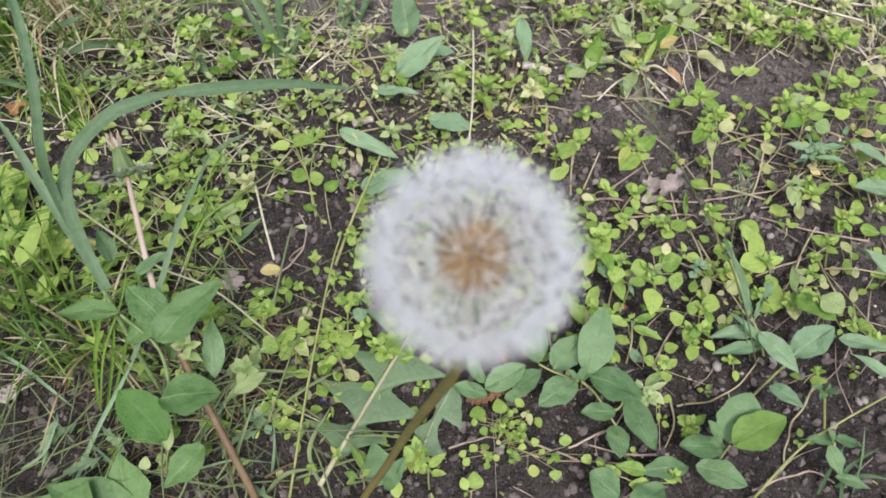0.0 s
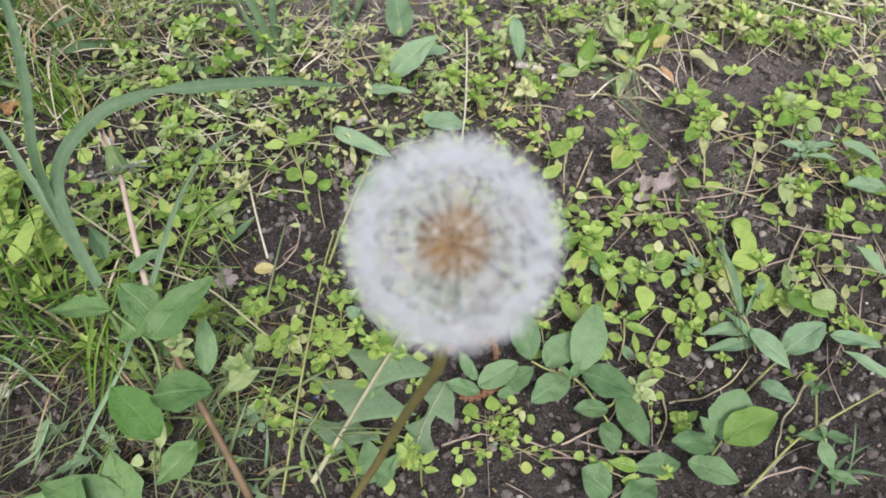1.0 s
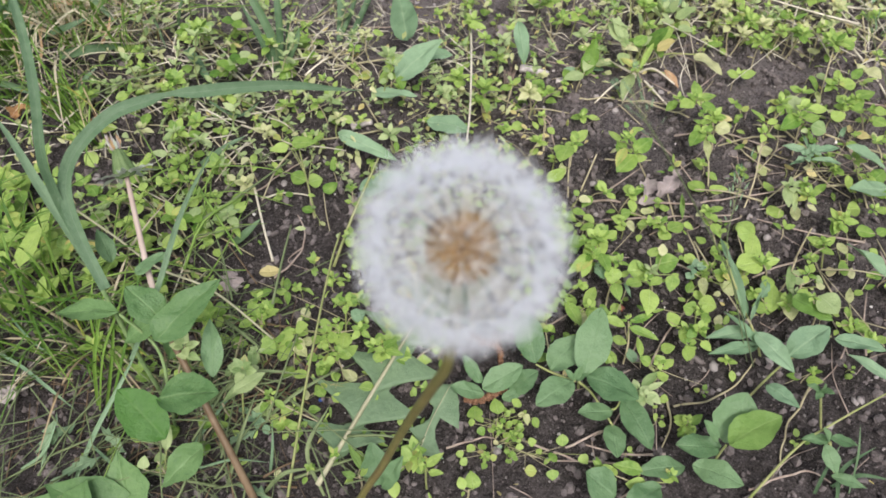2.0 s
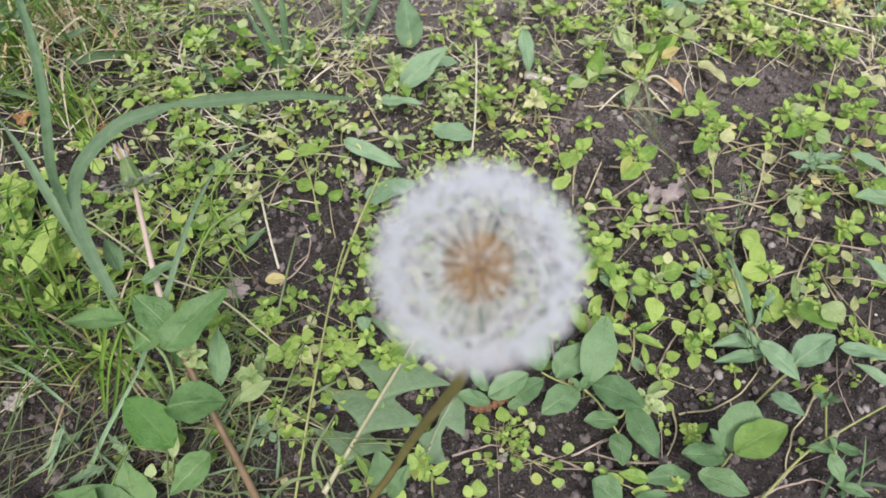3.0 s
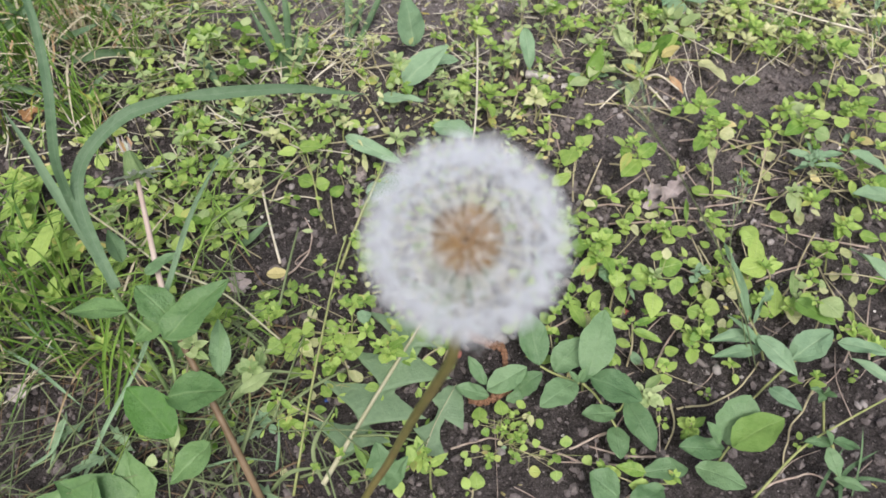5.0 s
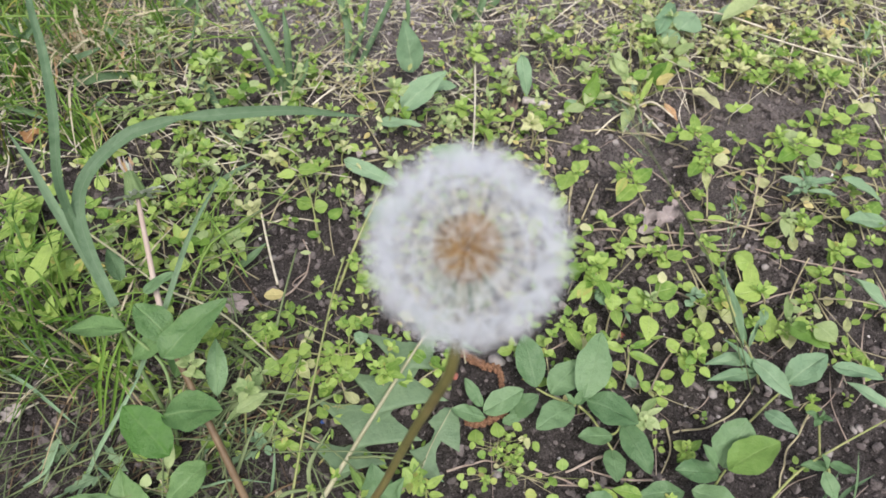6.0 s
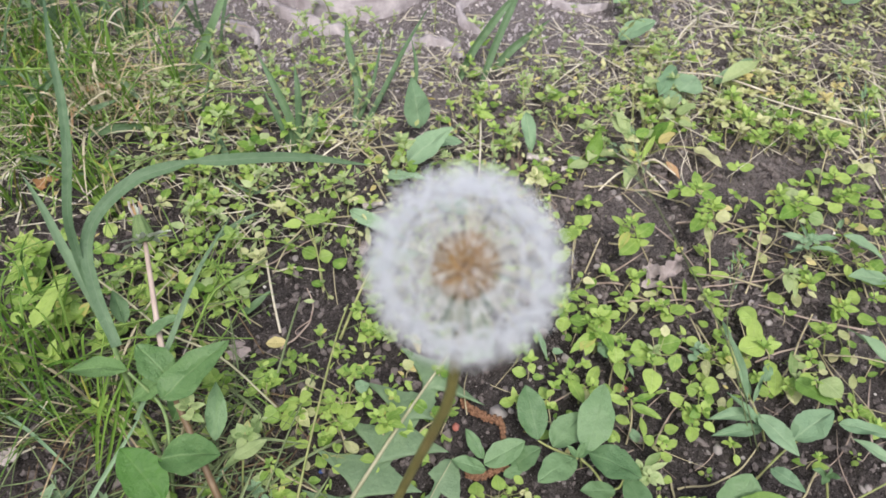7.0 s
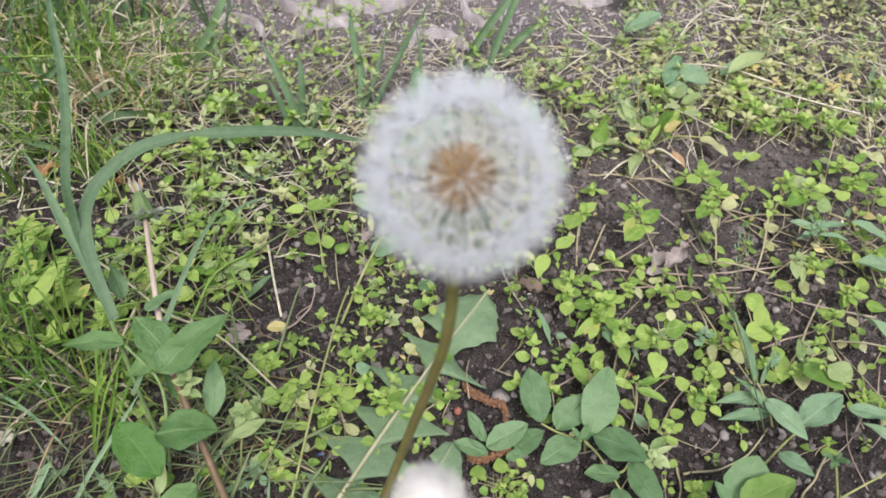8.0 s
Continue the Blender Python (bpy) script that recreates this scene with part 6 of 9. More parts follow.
sprig(0.0896, 0.1198, 16, [(-0.0, 4.8, 14.8, 8.1, 12.6, 14.6, 3.9, 'ln'), (1.4, 3.8, 14.7, 9.7, 6.9, 15.9, 2.6, 'ln'), (1.6, 2.2, 17.3, 6.2, -3.3, 17.4, 4.2, 'ln'), (-1.1, 1.3, 17.4, -2.0, -4.6, 17.9, 3.3, 'l'), (7.9, 0.8, 13.0, 11.0, -0.3, 14.4, 3.6, ''), (7.9, 9.8, 14.6, 13.3, 11.8, 12.7, 4.6, '')], [])
sprig(0.0954, 0.1128, 6, [(3.6, 1.2, 5.1, 5.2, 3.2, 4.1, 1.2, ''), (0.3, 5.5, 6.4, 2.7, 6.8, 5.9, 1.3, ''), (2.0, -1.1, 5.8, 4.9, -2.1, 5.7, 3.0, ''), (1.2, 3.3, 6.6, 1.0, 0.4, 4.5, 1.8, '')], [])
sprig(0.0966, 0.1324, 18, [(3.4, 2.7, 16.1, 1.1, 6.7, 17.2, 5.1, ''), (4.6, 2.5, 15.4, 9.4, 5.6, 14.8, 3.6, ''), (-1.5, 3.5, 15.5, -5.8, 5.9, 17.6, 4.7, '')], [(1.6, 2.5, 19.0, 2.3, 4, '')])
sprig(0.0832, 0.0818, 14, [(-13.0, 6.6, 11.7, -14.7, 10.0, 9.9, 2.6, ''), (-9.2, 4.3, 13.1, -10.6, 9.2, 11.1, 2.5, ''), (3.5, -0.4, 11.6, -4.7, 1.5, 13.0, 6.4, ''), (10.4, 1.4, 13.7, 13.7, 6.3, 13.3, 4.9, ''), (1.8, 6.1, 14.7, -9.8, 8.4, 16.2, 5.2, '')], [])
sprig(-0.0633, 0.2136, 5, [(-10.2, 34.6, 4.2, -18.4, 37.5, 5.5, 7.2, ''), (-9.1, 33.3, 4.4, -2.3, 35.9, 5.2, 6.7, '')], [])
sprig(-0.0632, 0.2126, 14, [(-19.8, 51.5, 14.8, -28.9, 48.1, 15.3, 5.3, ''), (-18.8, 53.8, 14.5, -6.7, 54.7, 14.0, 7.8, ''), (-7.6, 56.9, 11.0, -2.4, 62.7, 11.0, 3.2, '')], [])
sprig(-0.0572, 0.2126, 10, [(-5.2, 23.8, 9.7, 1.2, 30.7, 8.3, 5.6, '')], [])
sprig(-0.0650, 0.2213, 5, [(4.1, -2.3, 3.9, 1.2, 1.2, 3.1, 1.9, 'y'), (-2.7, 6.1, 4.5, -8.9, 9.6, 3.7, 3.9, '')], [])
sprig(-0.1016, 0.2519, 14, [(-3.4, 4.1, 15.1, -4.9, -1.3, 15.9, 2.9, 'y'), (1.3, 0.2, 14.1, -0.4, 7.7, 13.6, 3.1, '')], [])
sprig(-0.0927, 0.2708, 14, [(0.7, 0.5, 15.3, 5.3, -4.0, 16.7, 3.3, '')], [(-4.3, 2.4, 15.0, 5.1, 6, 'y')])
sprig(-0.0565, 0.2475, 10, [(-1.6, 2.9, 9.7, -2.8, 11.4, 10.5, 3.1, '')], [])
sprig(-0.0518, 0.2579, 10, [(3.0, 2.0, 8.9, 0.2, 5.8, 9.3, 2.1, 'y'), (-4.9, 4.3, 8.0, -2.3, 9.9, 6.2, 2.6, 'y'), (5.4, 4.8, 9.5, 7.4, -3.6, 8.5, 2.8, 'y')], [])
sprig(-0.0245, 0.2707, 16, [(2.5, 5.6, 15.9, 7.1, 1.4, 17.9, 3.6, 'l'), (-0.5, -2.6, 13.9, 0.5, -9.9, 14.8, 2.5, ''), (-8.0, 8.3, 12.8, -11.8, 9.8, 14.0, 3.6, 'y')], [(-3.6, -0.3, 17.0, 5.3, 6, 'l')])
sprig(-0.0595, 0.2816, 12, [], [(1.6, 3.9, 13.0, 3.9, 4, 'y')])
sprig(-0.1049, 0.2367, 12, [(-5.2, 6.6, 11.3, -8.8, 9.0, 13.1, 3.0, 'y'), (3.2, 0.2, 11.7, 7.6, -2.6, 10.4, 3.4, 'y'), (-1.0, -2.7, 12.6, -2.8, -13.2, 13.6, 4.0, '')], [(1.9, 2.3, 13.0, 5.5, 6, 'y')])
sprig(-0.0777, 0.1762, 6, [(4.1, 3.0, 5.9, 8.4, 4.6, 5.4, 3.3, ''), (2.0, 2.0, 6.4, 3.4, -5.4, 8.2, 2.8, ''), (1.7, 2.8, 5.0, -3.2, 1.7, 5.7, 3.3, ''), (1.6, 3.3, 4.7, 0.6, 10.8, 4.2, 2.9, '')], [])
sprig(-0.0862, 0.1545, 12, [(0.2, 8.6, 11.5, -5.9, 12.4, 12.4, 4.8, ''), (1.8, 8.1, 10.8, 8.7, 10.0, 12.5, 3.8, ''), (-1.2, 6.8, 10.2, -9.2, 2.9, 9.3, 3.8, ''), (1.0, 7.0, 10.4, -2.3, 12.3, 10.9, 3.2, '')], [(1.4, 8.1, 13.0, 2.2, 4, '')])
sprig(-0.0782, 0.1396, 10, [(-4.9, 7.4, 10.7, 2.3, 7.5, 9.2, 7.3, ''), (2.5, 2.6, 9.8, 9.7, 3.6, 11.0, 6.2, ''), (-20.3, 10.0, 8.5, -13.3, 9.8, 6.6, 5.9, ''), (2.5, 10.9, 9.6, 9.1, 12.0, 11.1, 6.1, ''), (8.8, 8.7, 10.6, 15.1, 6.5, 11.6, 5.4, 'y'), (-10.7, 4.5, 9.1, -5.9, 0.1, 8.8, 3.9, '')], [])
sprig(-0.0450, 0.1488, 20, [(4.7, 17.1, 19.0, 6.2, 20.4, 20.8, 3.1, ''), (-10.5, 4.5, 17.5, -6.1, 6.8, 16.6, 5.1, ''), (-21.7, 2.3, 19.5, -16.2, 3.1, 21.5, 6.0, ''), (-20.4, 11.4, 16.8, -16.6, 13.7, 14.7, 4.3, 'y'), (-3.7, 3.4, 16.3, -0.6, 5.7, 16.6, 3.9, ''), (3.7, 8.4, 19.5, 9.3, 11.6, 18.1, 5.7, 'g'), (7.5, 3.8, 16.8, 11.7, 5.4, 17.2, 3.9, '')], [(1.0, 14.8, 21.0, 4.8, 7, ''), (-2.2, 4.0, 21.0, 2.9, 5, '')])
sprig(-0.0453, 0.1341, 16, [(-6.8, 13.6, 15.8, -2.1, 15.0, 16.6, 4.7, ''), (0.5, 8.8, 16.2, 0.6, 17.9, 14.3, 6.4, ''), (-9.2, 9.9, 15.0, -5.9, 10.4, 16.4, 2.6, ''), (-0.2, 6.0, 17.4, 4.5, 4.7, 16.6, 3.9, ''), (-2.7, 4.0, 16.8, -5.5, 1.4, 17.5, 3.4, '')], [])
sprig(-0.0265, 0.1343, 20, [(-0.1, 7.8, 21.5, -2.1, 14.0, 20.3, 3.9, ''), (1.1, 7.6, 20.1, 7.0, 10.6, 21.6, 3.7, ''), (1.0, 7.1, 18.7, 9.1, 5.2, 16.9, 3.6, ''), (-0.4, 6.8, 16.8, -2.1, 2.4, 15.3, 4.8, '')], [(0.4, 7.7, 21.0, 2.3, 4, '')])
sprig(-0.0419, 0.1899, 9, [(-1.5, 8.1, 9.4, 2.0, 10.0, 10.7, 3.0, ''), (-4.4, 14.2, 7.3, -6.3, 21.1, 5.8, 4.1, ''), (1.9, -9.1, 9.2, 4.2, -7.7, 10.2, 2.9, 'y'), (-1.1, 1.7, 8.8, 1.3, 6.8, 7.1, 4.4, '')], [])
sprig(-0.0504, 0.1816, 9, [], [(-2.7, 2.5, 10.0, 2.5, 5, '')])
sprig(-0.0632, 0.1255, 10, [(3.5, 6.4, 10.9, -4.3, 8.2, 9.1, 3.6, ''), (6.7, 7.6, 8.1, 12.0, 14.2, 6.2, 4.9, ''), (24.8, 4.8, 8.5, 18.6, 10.7, 7.9, 4.5, 'y'), (26.4, 1.5, 9.3, 33.5, 0.1, 10.1, 5.2, ''), (29.5, 7.2, 10.2, 32.3, 10.9, 8.3, 3.1, ''), (11.6, 0.9, 9.1, 9.3, 3.5, 9.3, 2.3, ''), (3.3, -4.6, 9.0, 2.0, 1.0, 7.3, 2.8, 'y')], [])
sprig(-0.0689, 0.1065, 9, [(-2.1, 8.5, 8.7, 2.9, 11.1, 8.2, 4.1, ''), (-2.7, 5.2, 9.0, -5.9, 6.8, 9.0, 3.0, ''), (3.7, 8.7, 9.8, 8.0, 9.0, 11.8, 3.8, ''), (9.8, 10.2, 7.2, 15.0, 10.6, 8.4, 3.5, ''), (2.4, 0.5, 9.1, 2.3, 5.0, 8.2, 3.3, ''), (2.0, -2.5, 7.4, -0.2, -0.9, 7.3, 2.7, ''), (6.7, -2.7, 8.0, 6.5, 0.1, 9.1, 2.3, ''), (7.9, 1.9, 9.7, 10.1, 4.2, 9.1, 2.4, ''), (-0.0, -20.1, 7.9, -0.8, -15.7, 7.9, 2.7, 'y')], [(-9.6, 9.0, 10.0, 4.1, 6, 'l')])
sprig(-0.0056, 0.0838, 20, [(-0.1, 3.9, 20.1, 6.5, 9.1, 21.3, 3.6, ''), (-1.9, 1.8, 19.3, -2.6, 11.1, 18.4, 2.1, 'n'), (0.9, 2.2, 17.8, 6.6, 1.8, 19.3, 2.8, '')], [(-0.1, 5.1, 21.0, 2.1, 4, '')])
sprig(-0.0347, 0.0848, 18, [(2.1, -0.5, 17.9, 4.5, 4.9, 16.0, 2.2, ''), (-0.4, -0.5, 16.5, -5.9, 2.1, 15.3, 2.8, 'd'), (2.4, 2.2, 17.0, -3.9, 13.4, 15.1, 2.8, 'dn')], [])
sprig(0.0615, 0.2568, 18, [(0.7, 2.1, 14.1, 7.7, 6.4, 15.2, 9.4, '')], [])
sprig(0.0491, 0.2368, 18, [(0.4, 6.4, 16.1, 5.2, 11.8, 14.0, 4.5, ''), (7.0, 1.5, 16.1, 15.2, 9.5, 17.5, 5.9, ''), (0.6, -5.2, 19.4, -4.2, -17.7, 17.6, 6.8, '')], [])
sprig(0.0378, 0.2281, 18, [(1.8, 8.0, 15.5, 5.8, 3.6, 15.3, 3.3, 'y'), (-8.8, -5.5, 17.2, -6.3, 0.4, 16.7, 3.7, 'g'), (-1.5, 2.8, 16.8, -9.3, 5.3, 18.9, 3.1, 'n')], [])
sprig(0.0631, 0.2026, 20, [(-6.1, 5.2, 18.6, -7.7, 15.7, 16.8, 5.9, ''), (-2.9, -0.1, 17.4, -6.0, -9.4, 19.4, 6.1, ''), (-1.8, -3.4, 20.0, 6.4, -5.2, 20.0, 7.4, ''), (-2.6, 17.8, 15.9, -4.6, 21.9, 15.5, 3.5, '')], [(-1.6, 9.3, 21.0, 4.6, 6, '')])
sprig(0.0767, 0.1927, 18, [(-2.4, 0.6, 18.5, -15.1, -10.4, 18.2, 4.5, ''), (-4.2, -2.8, 17.5, -8.1, -12.8, 19.2, 3.7, ''), (1.7, 1.3, 17.8, 4.8, -9.0, 18.4, 4.6, ''), (5.7, -2.8, 14.2, 10.6, 2.3, 12.2, 3.6, '')], [(1.8, 9.4, 19.0, 5.1, 7, '')])
sprig(0.0465, 0.2045, 6, [(-2.5, 1.5, 6.2, 5.2, -17.4, 5.8, 2.8, 'gn')], [])
sprig(0.0570, 0.1864, 6, [(-3.0, 3.0, 6.4, 1.8, 1.6, 7.8, 3.1, 'g')], [])
sprig(-0.0382, 0.1913, 14, [(-6.3, 15.1, 14.9, -8.9, 21.7, 13.4, 2.3, ''), (-3.3, 13.8, 14.4, 2.7, 13.6, 14.1, 3.9, ''), (-5.0, 8.4, 15.3, -8.9, 9.4, 17.4, 4.0, ''), (0.4, 3.4, 11.9, -4.7, 9.1, 11.5, 5.0, ''), (1.7, 1.9, 12.1, 7.8, 3.7, 12.0, 6.3, ''), (-2.0, -0.4, 12.2, -5.5, -3.8, 12.9, 3.7, ''), (9.1, 0.6, 11.5, 13.7, -0.2, 10.0, 4.3, 'l')], [(-0.6, 1.5, 15.0, 3.9, 6, '')])
sprig(-0.0157, 0.2029, 8, [(-1.1, -4.6, 6.3, 0.3, -13.9, 7.7, 3.7, 'y'), (-11.1, 2.3, 8.5, -5.5, 4.6, 7.2, 2.9, 'y'), (-3.0, 1.8, 7.2, 4.6, 2.3, 9.0, 4.3, 'd'), (4.2, 10.0, 7.4, 2.4, 20.1, 5.5, 6.3, 'b')], [])
sprig(0.0354, 0.1849, 12, [(4.3, 0.1, 12.9, 7.7, -5.6, 14.8, 3.5, ''), (1.5, 1.4, 9.9, -3.8, 6.1, 8.7, 4.0, '')], [(2.6, 0.7, 13.0, 3.9, 5, '')])
sprig(0.0107, 0.3074, 20, [], [(-1.5, 1.5, 21.0, 6.5, 8, '')])
sprig(0.0045, 0.2961, 20, [(0.1, -0.3, 18.3, -5.0, -2.0, 17.3, 3.8, 'y')], [(-3.4, 1.5, 21.0, 5.5, 6, 'l')])
sprig(0.0250, 0.2975, 20, [(-1.0, -2.1, 18.9, 0.5, -13.5, 21.0, 4.3, '')], [(-0.3, 3.9, 21.0, 6.5, 8, ''), (-6.1, 9.2, 21.0, 3.9, 4, '')])
sprig(0.0504, 0.2965, 22, [(0.8, 5.8, 22.1, 7.2, 12.1, 20.3, 4.5, '')], [(7.5, 2.3, 23.0, 4.5, 5, ''), (-1.3, -0.4, 23.0, 6.1, 7, 'y')])
sprig(0.0689, 0.3638, 20, [(0.6, 1.9, 18.0, 8.3, 0.5, 17.4, 7.3, '')], [(4.2, -4.7, 21.0, 4.5, 5, ''), (-4.5, 9.8, 21.0, 7.4, 8, '')])
sprig(0.0172, 0.3517, 22, [(-1.7, -0.5, 24.0, 8.6, -2.1, 22.8, 5.0, '')], [(0.8, 2.6, 23.0, 6.2, 6, '')])
sprig(0.0258, 0.3355, 22, [], [(-0.3, 2.9, 23.0, 4.7, 6, '')])
sprig(0.0328, 0.3325, 16, [(-2.7, 3.0, 13.2, -7.4, 7.0, 13.1, 3.7, '')], [(0.2, -2.9, 17.0, 5.1, 6, '')])
sprig(0.0171, 0.3753, 16, [], [(-1.6, 1.7, 17.0, 4.7, 5, '')])
sprig(-0.0294, 0.3091, 18, [(5.6, 4.2, 18.6, 7.1, -3.8, 16.7, 5.0, ''), (-4.2, -1.5, 16.9, -3.4, 10.0, 17.4, 4.4, '')], [])
sprig(-0.0339, 0.3276, 18, [], [(2.9, 1.2, 19.0, 6.4, 7, 'l')])
sprig(-0.0441, 0.3468, 18, [(2.2, 4.8, 16.9, 8.3, 6.1, 14.9, 4.5, '')], [(-1.6, 0.4, 19.0, 4.1, 4, 'y')])
sprig(-0.0783, 0.3435, 14, [(-0.2, 2.9, 15.1, -9.3, 3.4, 14.5, 4.5, '')], [])
sprig(-0.0805, 0.3537, 14, [], [(-2.6, 3.8, 15.0, 4.6, 5, '')])
sprig(-0.0627, 0.3403, 14, [], [(-2.9, 1.2, 15.0, 3.4, 4, 'y')])
sprig(-0.0544, 0.3360, 14, [], [(2.0, 3.7, 15.0, 3.8, 4, '')])
sprig(-0.1487, 0.3157, 22, [(-1.4, 2.1, 17.7, 3.1, 6.1, 17.5, 5.7, '')], [])
sprig(-0.1494, 0.2958, 22, [], [(6.0, -0.4, 23.0, 4.2, 5, ''), (-3.2, 2.2, 23.0, 3.9, 5, ''), (-0.7, 9.3, 23.0, 6.8, 8, '')])
sprig(-0.1460, 0.3408, 24, [(-5.1, 3.7, 25.1, -9.1, 11.5, 23.5, 4.2, ''), (5.1, 5.4, 21.0, 11.9, 6.2, 21.2, 5.1, '')], [(0.7, -6.0, 25.0, 4.0, 5, ''), (2.8, 4.8, 25.0, 6.1, 7, '')])
sprig(-0.1389, 0.2719, 18, [(1.1, -2.6, 17.3, 6.4, 1.0, 16.0, 4.7, '')], [(4.6, 5.0, 19.0, 5.4, 7, ''), (-4.9, -1.7, 19.0, 6.3, 7, '')])
sprig(-0.1535, 0.2860, 18, [], [(2.5, 1.4, 19.0, 4.2, 5, '')])
sprig(-0.1544, 0.2280, 18, [(1.4, 3.3, 18.6, -1.4, 7.0, 19.6, 4.4, '')], [])
sprig(-0.1373, 0.2410, 18, [(-9.1, 0.2, 15.6, -12.4, -2.9, 14.6, 5.4, ''), (-0.1, 3.1, 14.9, -4.0, -2.4, 16.9, 5.9, '')], [(7.1, -3.9, 19.0, 3.6, 5, ''), (-0.9, 6.8, 19.0, 5.8, 7, '')])
sprig(-0.1212, 0.2499, 10, [(-0.5, 5.4, 9.8, -3.3, 13.6, 8.7, 3.1, ''), (0.4, 6.4, 8.6, -3.7, 3.4, 10.3, 3.7, ''), (1.2, 5.9, 9.2, 6.6, 6.2, 11.0, 4.1, ''), (1.8, 5.0, 8.4, 4.9, -0.8, 6.8, 3.1, '')], [])
sprig(-0.1071, 0.2105, 18, [(2.0, 1.1, 14.3, 6.3, -6.1, 15.7, 2.9, ''), (1.3, 9.6, 14.3, 6.6, 15.5, 15.4, 4.7, ''), (-2.8, -1.0, 17.3, -5.3, -6.5, 15.1, 3.9, '')], [(-0.3, 4.2, 19.0, 6.1, 8, 'l')])
sprig(-0.1178, 0.2231, 18, [], [(2.8, 2.4, 19.0, 3.8, 5, '')])
sprig(-0.1939, 0.3390, 14, [(2.5, -1.9, 13.7, 6.9, -5.3, 14.2, 4.3, ''), (2.1, 2.4, 11.4, 7.1, 6.4, 12.4, 6.6, '')], [])
sprig(-0.2037, 0.3326, 14, [(-1.1, 0.4, 11.9, 2.6, 2.2, 13.9, 3.9, 'y')], [])
sprig(-0.1901, 0.3092, 14, [], [(2.6, 1.8, 15.0, 4.7, 5, 'l')])
sprig(-0.1184, 0.3553, 12, [(-2.8, 3.5, 11.9, -4.6, 8.7, 13.6, 3.2, '')], [(0.1, -2.9, 13.0, 4.6, 5, '')])
sprig(-0.1687, 0.3336, 12, [], [(-0.9, 3.4, 13.0, 4.1, 4, 'y')])
sprig(-0.1691, 0.2748, 12, [], [(2.3, 3.0, 13.0, 3.8, 4, 'y')])
sprig(-0.1694, 0.2161, 18, [(7.5, -2.2, 15.5, 14.2, 0.6, 14.6, 3.4, '')], [(2.9, 8.9, 19.0, 3.5, 5, ''), (-1.4, 2.4, 19.0, 4.1, 6, 'l')])
sprig(0.1266, 0.3663, 20, [], [(-0.1, 3.6, 21.0, 6.0, 7, '')])
sprig(0.1203, 0.3820, 20, [], [(0.2, 0.6, 21.0, 4.6, 5, '')])
sprig(0.1046, 0.3708, 20, [], [(2.5, -4.2, 21.0, 4.2, 5, ''), (0.9, 6.3, 21.0, 6.4, 7, '')])
sprig(0.1838, 0.3780, 20, [], [(-2.7, 0.8, 21.0, 6.0, 7, '')])
sprig(0.1843, 0.3545, 20, [], [(2.5, 1.4, 21.0, 5.9, 7, '')])
sprig(0.1722, 0.3562, 20, [], [(2.5, 1.7, 21.0, 4.9, 6, '')])
sprig(0.1901, 0.3374, 20, [], [(-0.7, 2.6, 21.0, 5.8, 7, '')])
sprig(0.2028, 0.3497, 18, [], [(2.0, 0.6, 19.0, 4.5, 6, '')])
sprig(0.2310, 0.3768, 18, [], [(0.1, 2.7, 19.0, 6.4, 7, '')])
sprig(0.2437, 0.3699, 18, [], [(0.3, 2.3, 19.0, 5.3, 6, 'y')])
sprig(0.2683, 0.3624, 18, [], [(-2.5, 0.6, 19.0, 4.9, 6, '')])
sprig(0.0761, 0.3809, 16, [(-0.2, 3.6, 13.9, 8.2, 8.1, 13.8, 4.7, '')], [])
sprig(0.2581, 0.3287, 16, [], [(-0.3, 2.6, 17.0, 4.1, 5, '')])
sprig(0.0890, 0.3390, 16, [], [(-2.4, -1.3, 17.0, 3.1, 4, 'y'), (3.3, 7.6, 17.0, 4.5, 6, '')])
sprig(0.1589, 0.3440, 10, [(2.4, 3.8, 8.1, -2.4, 2.4, 7.1, 2.8, ''), (2.2, 2.3, 10.5, 12.3, 7.9, 9.6, 4.3, '')], [])
sprig(0.1755, 0.3231, 10, [(0.6, 0.6, 9.9, 0.3, 4.3, 11.9, 2.1, ''), (1.6, 0.4, 8.6, 10.9, 3.3, 9.2, 5.5, ''), (0.8, 0.1, 8.9, -6.0, 1.2, 10.7, 4.9, '')], [])
sprig(-0.1227, 0.1275, 62, [(24.2, -7.8, 60.9, 29.6, -10.8, 62.4, 2.9, 'l')], [(23.3, -5.6, 63.0, 5.4, 7, 'l')])
sprig(-0.0884, 0.1113, 34, [(1.8, 3.2, 32.9, 12.6, 12.9, 30.9, 6.4, 'ln')], [(5.2, 12.6, 35.0, 5.8, 6, 'l')])
sprig(-0.1927, 0.1715, 40, [(-3.4, 2.9, 39.3, -9.7, 7.8, 40.3, 4.0, ''), (5.4, -2.1, 43.6, 8.3, 26.4, 43.1, 8.3, '')], [])
sprig(-0.2086, 0.1871, 40, [(2.6, 2.9, 34.5, 12.2, 6.4, 34.1, 4.2, '')], [])
sprig(-0.1135, 0.0848, 30, [(1.2, 7.8, 25.1, 0.0, 18.8, 27.1, 4.3, 'ln'), (-0.6, 3.4, 24.0, -2.7, 7.7, 23.1, 3.8, 'l'), (-5.8, -0.4, 27.3, -6.2, 4.2, 29.0, 4.6, 'l')], [])
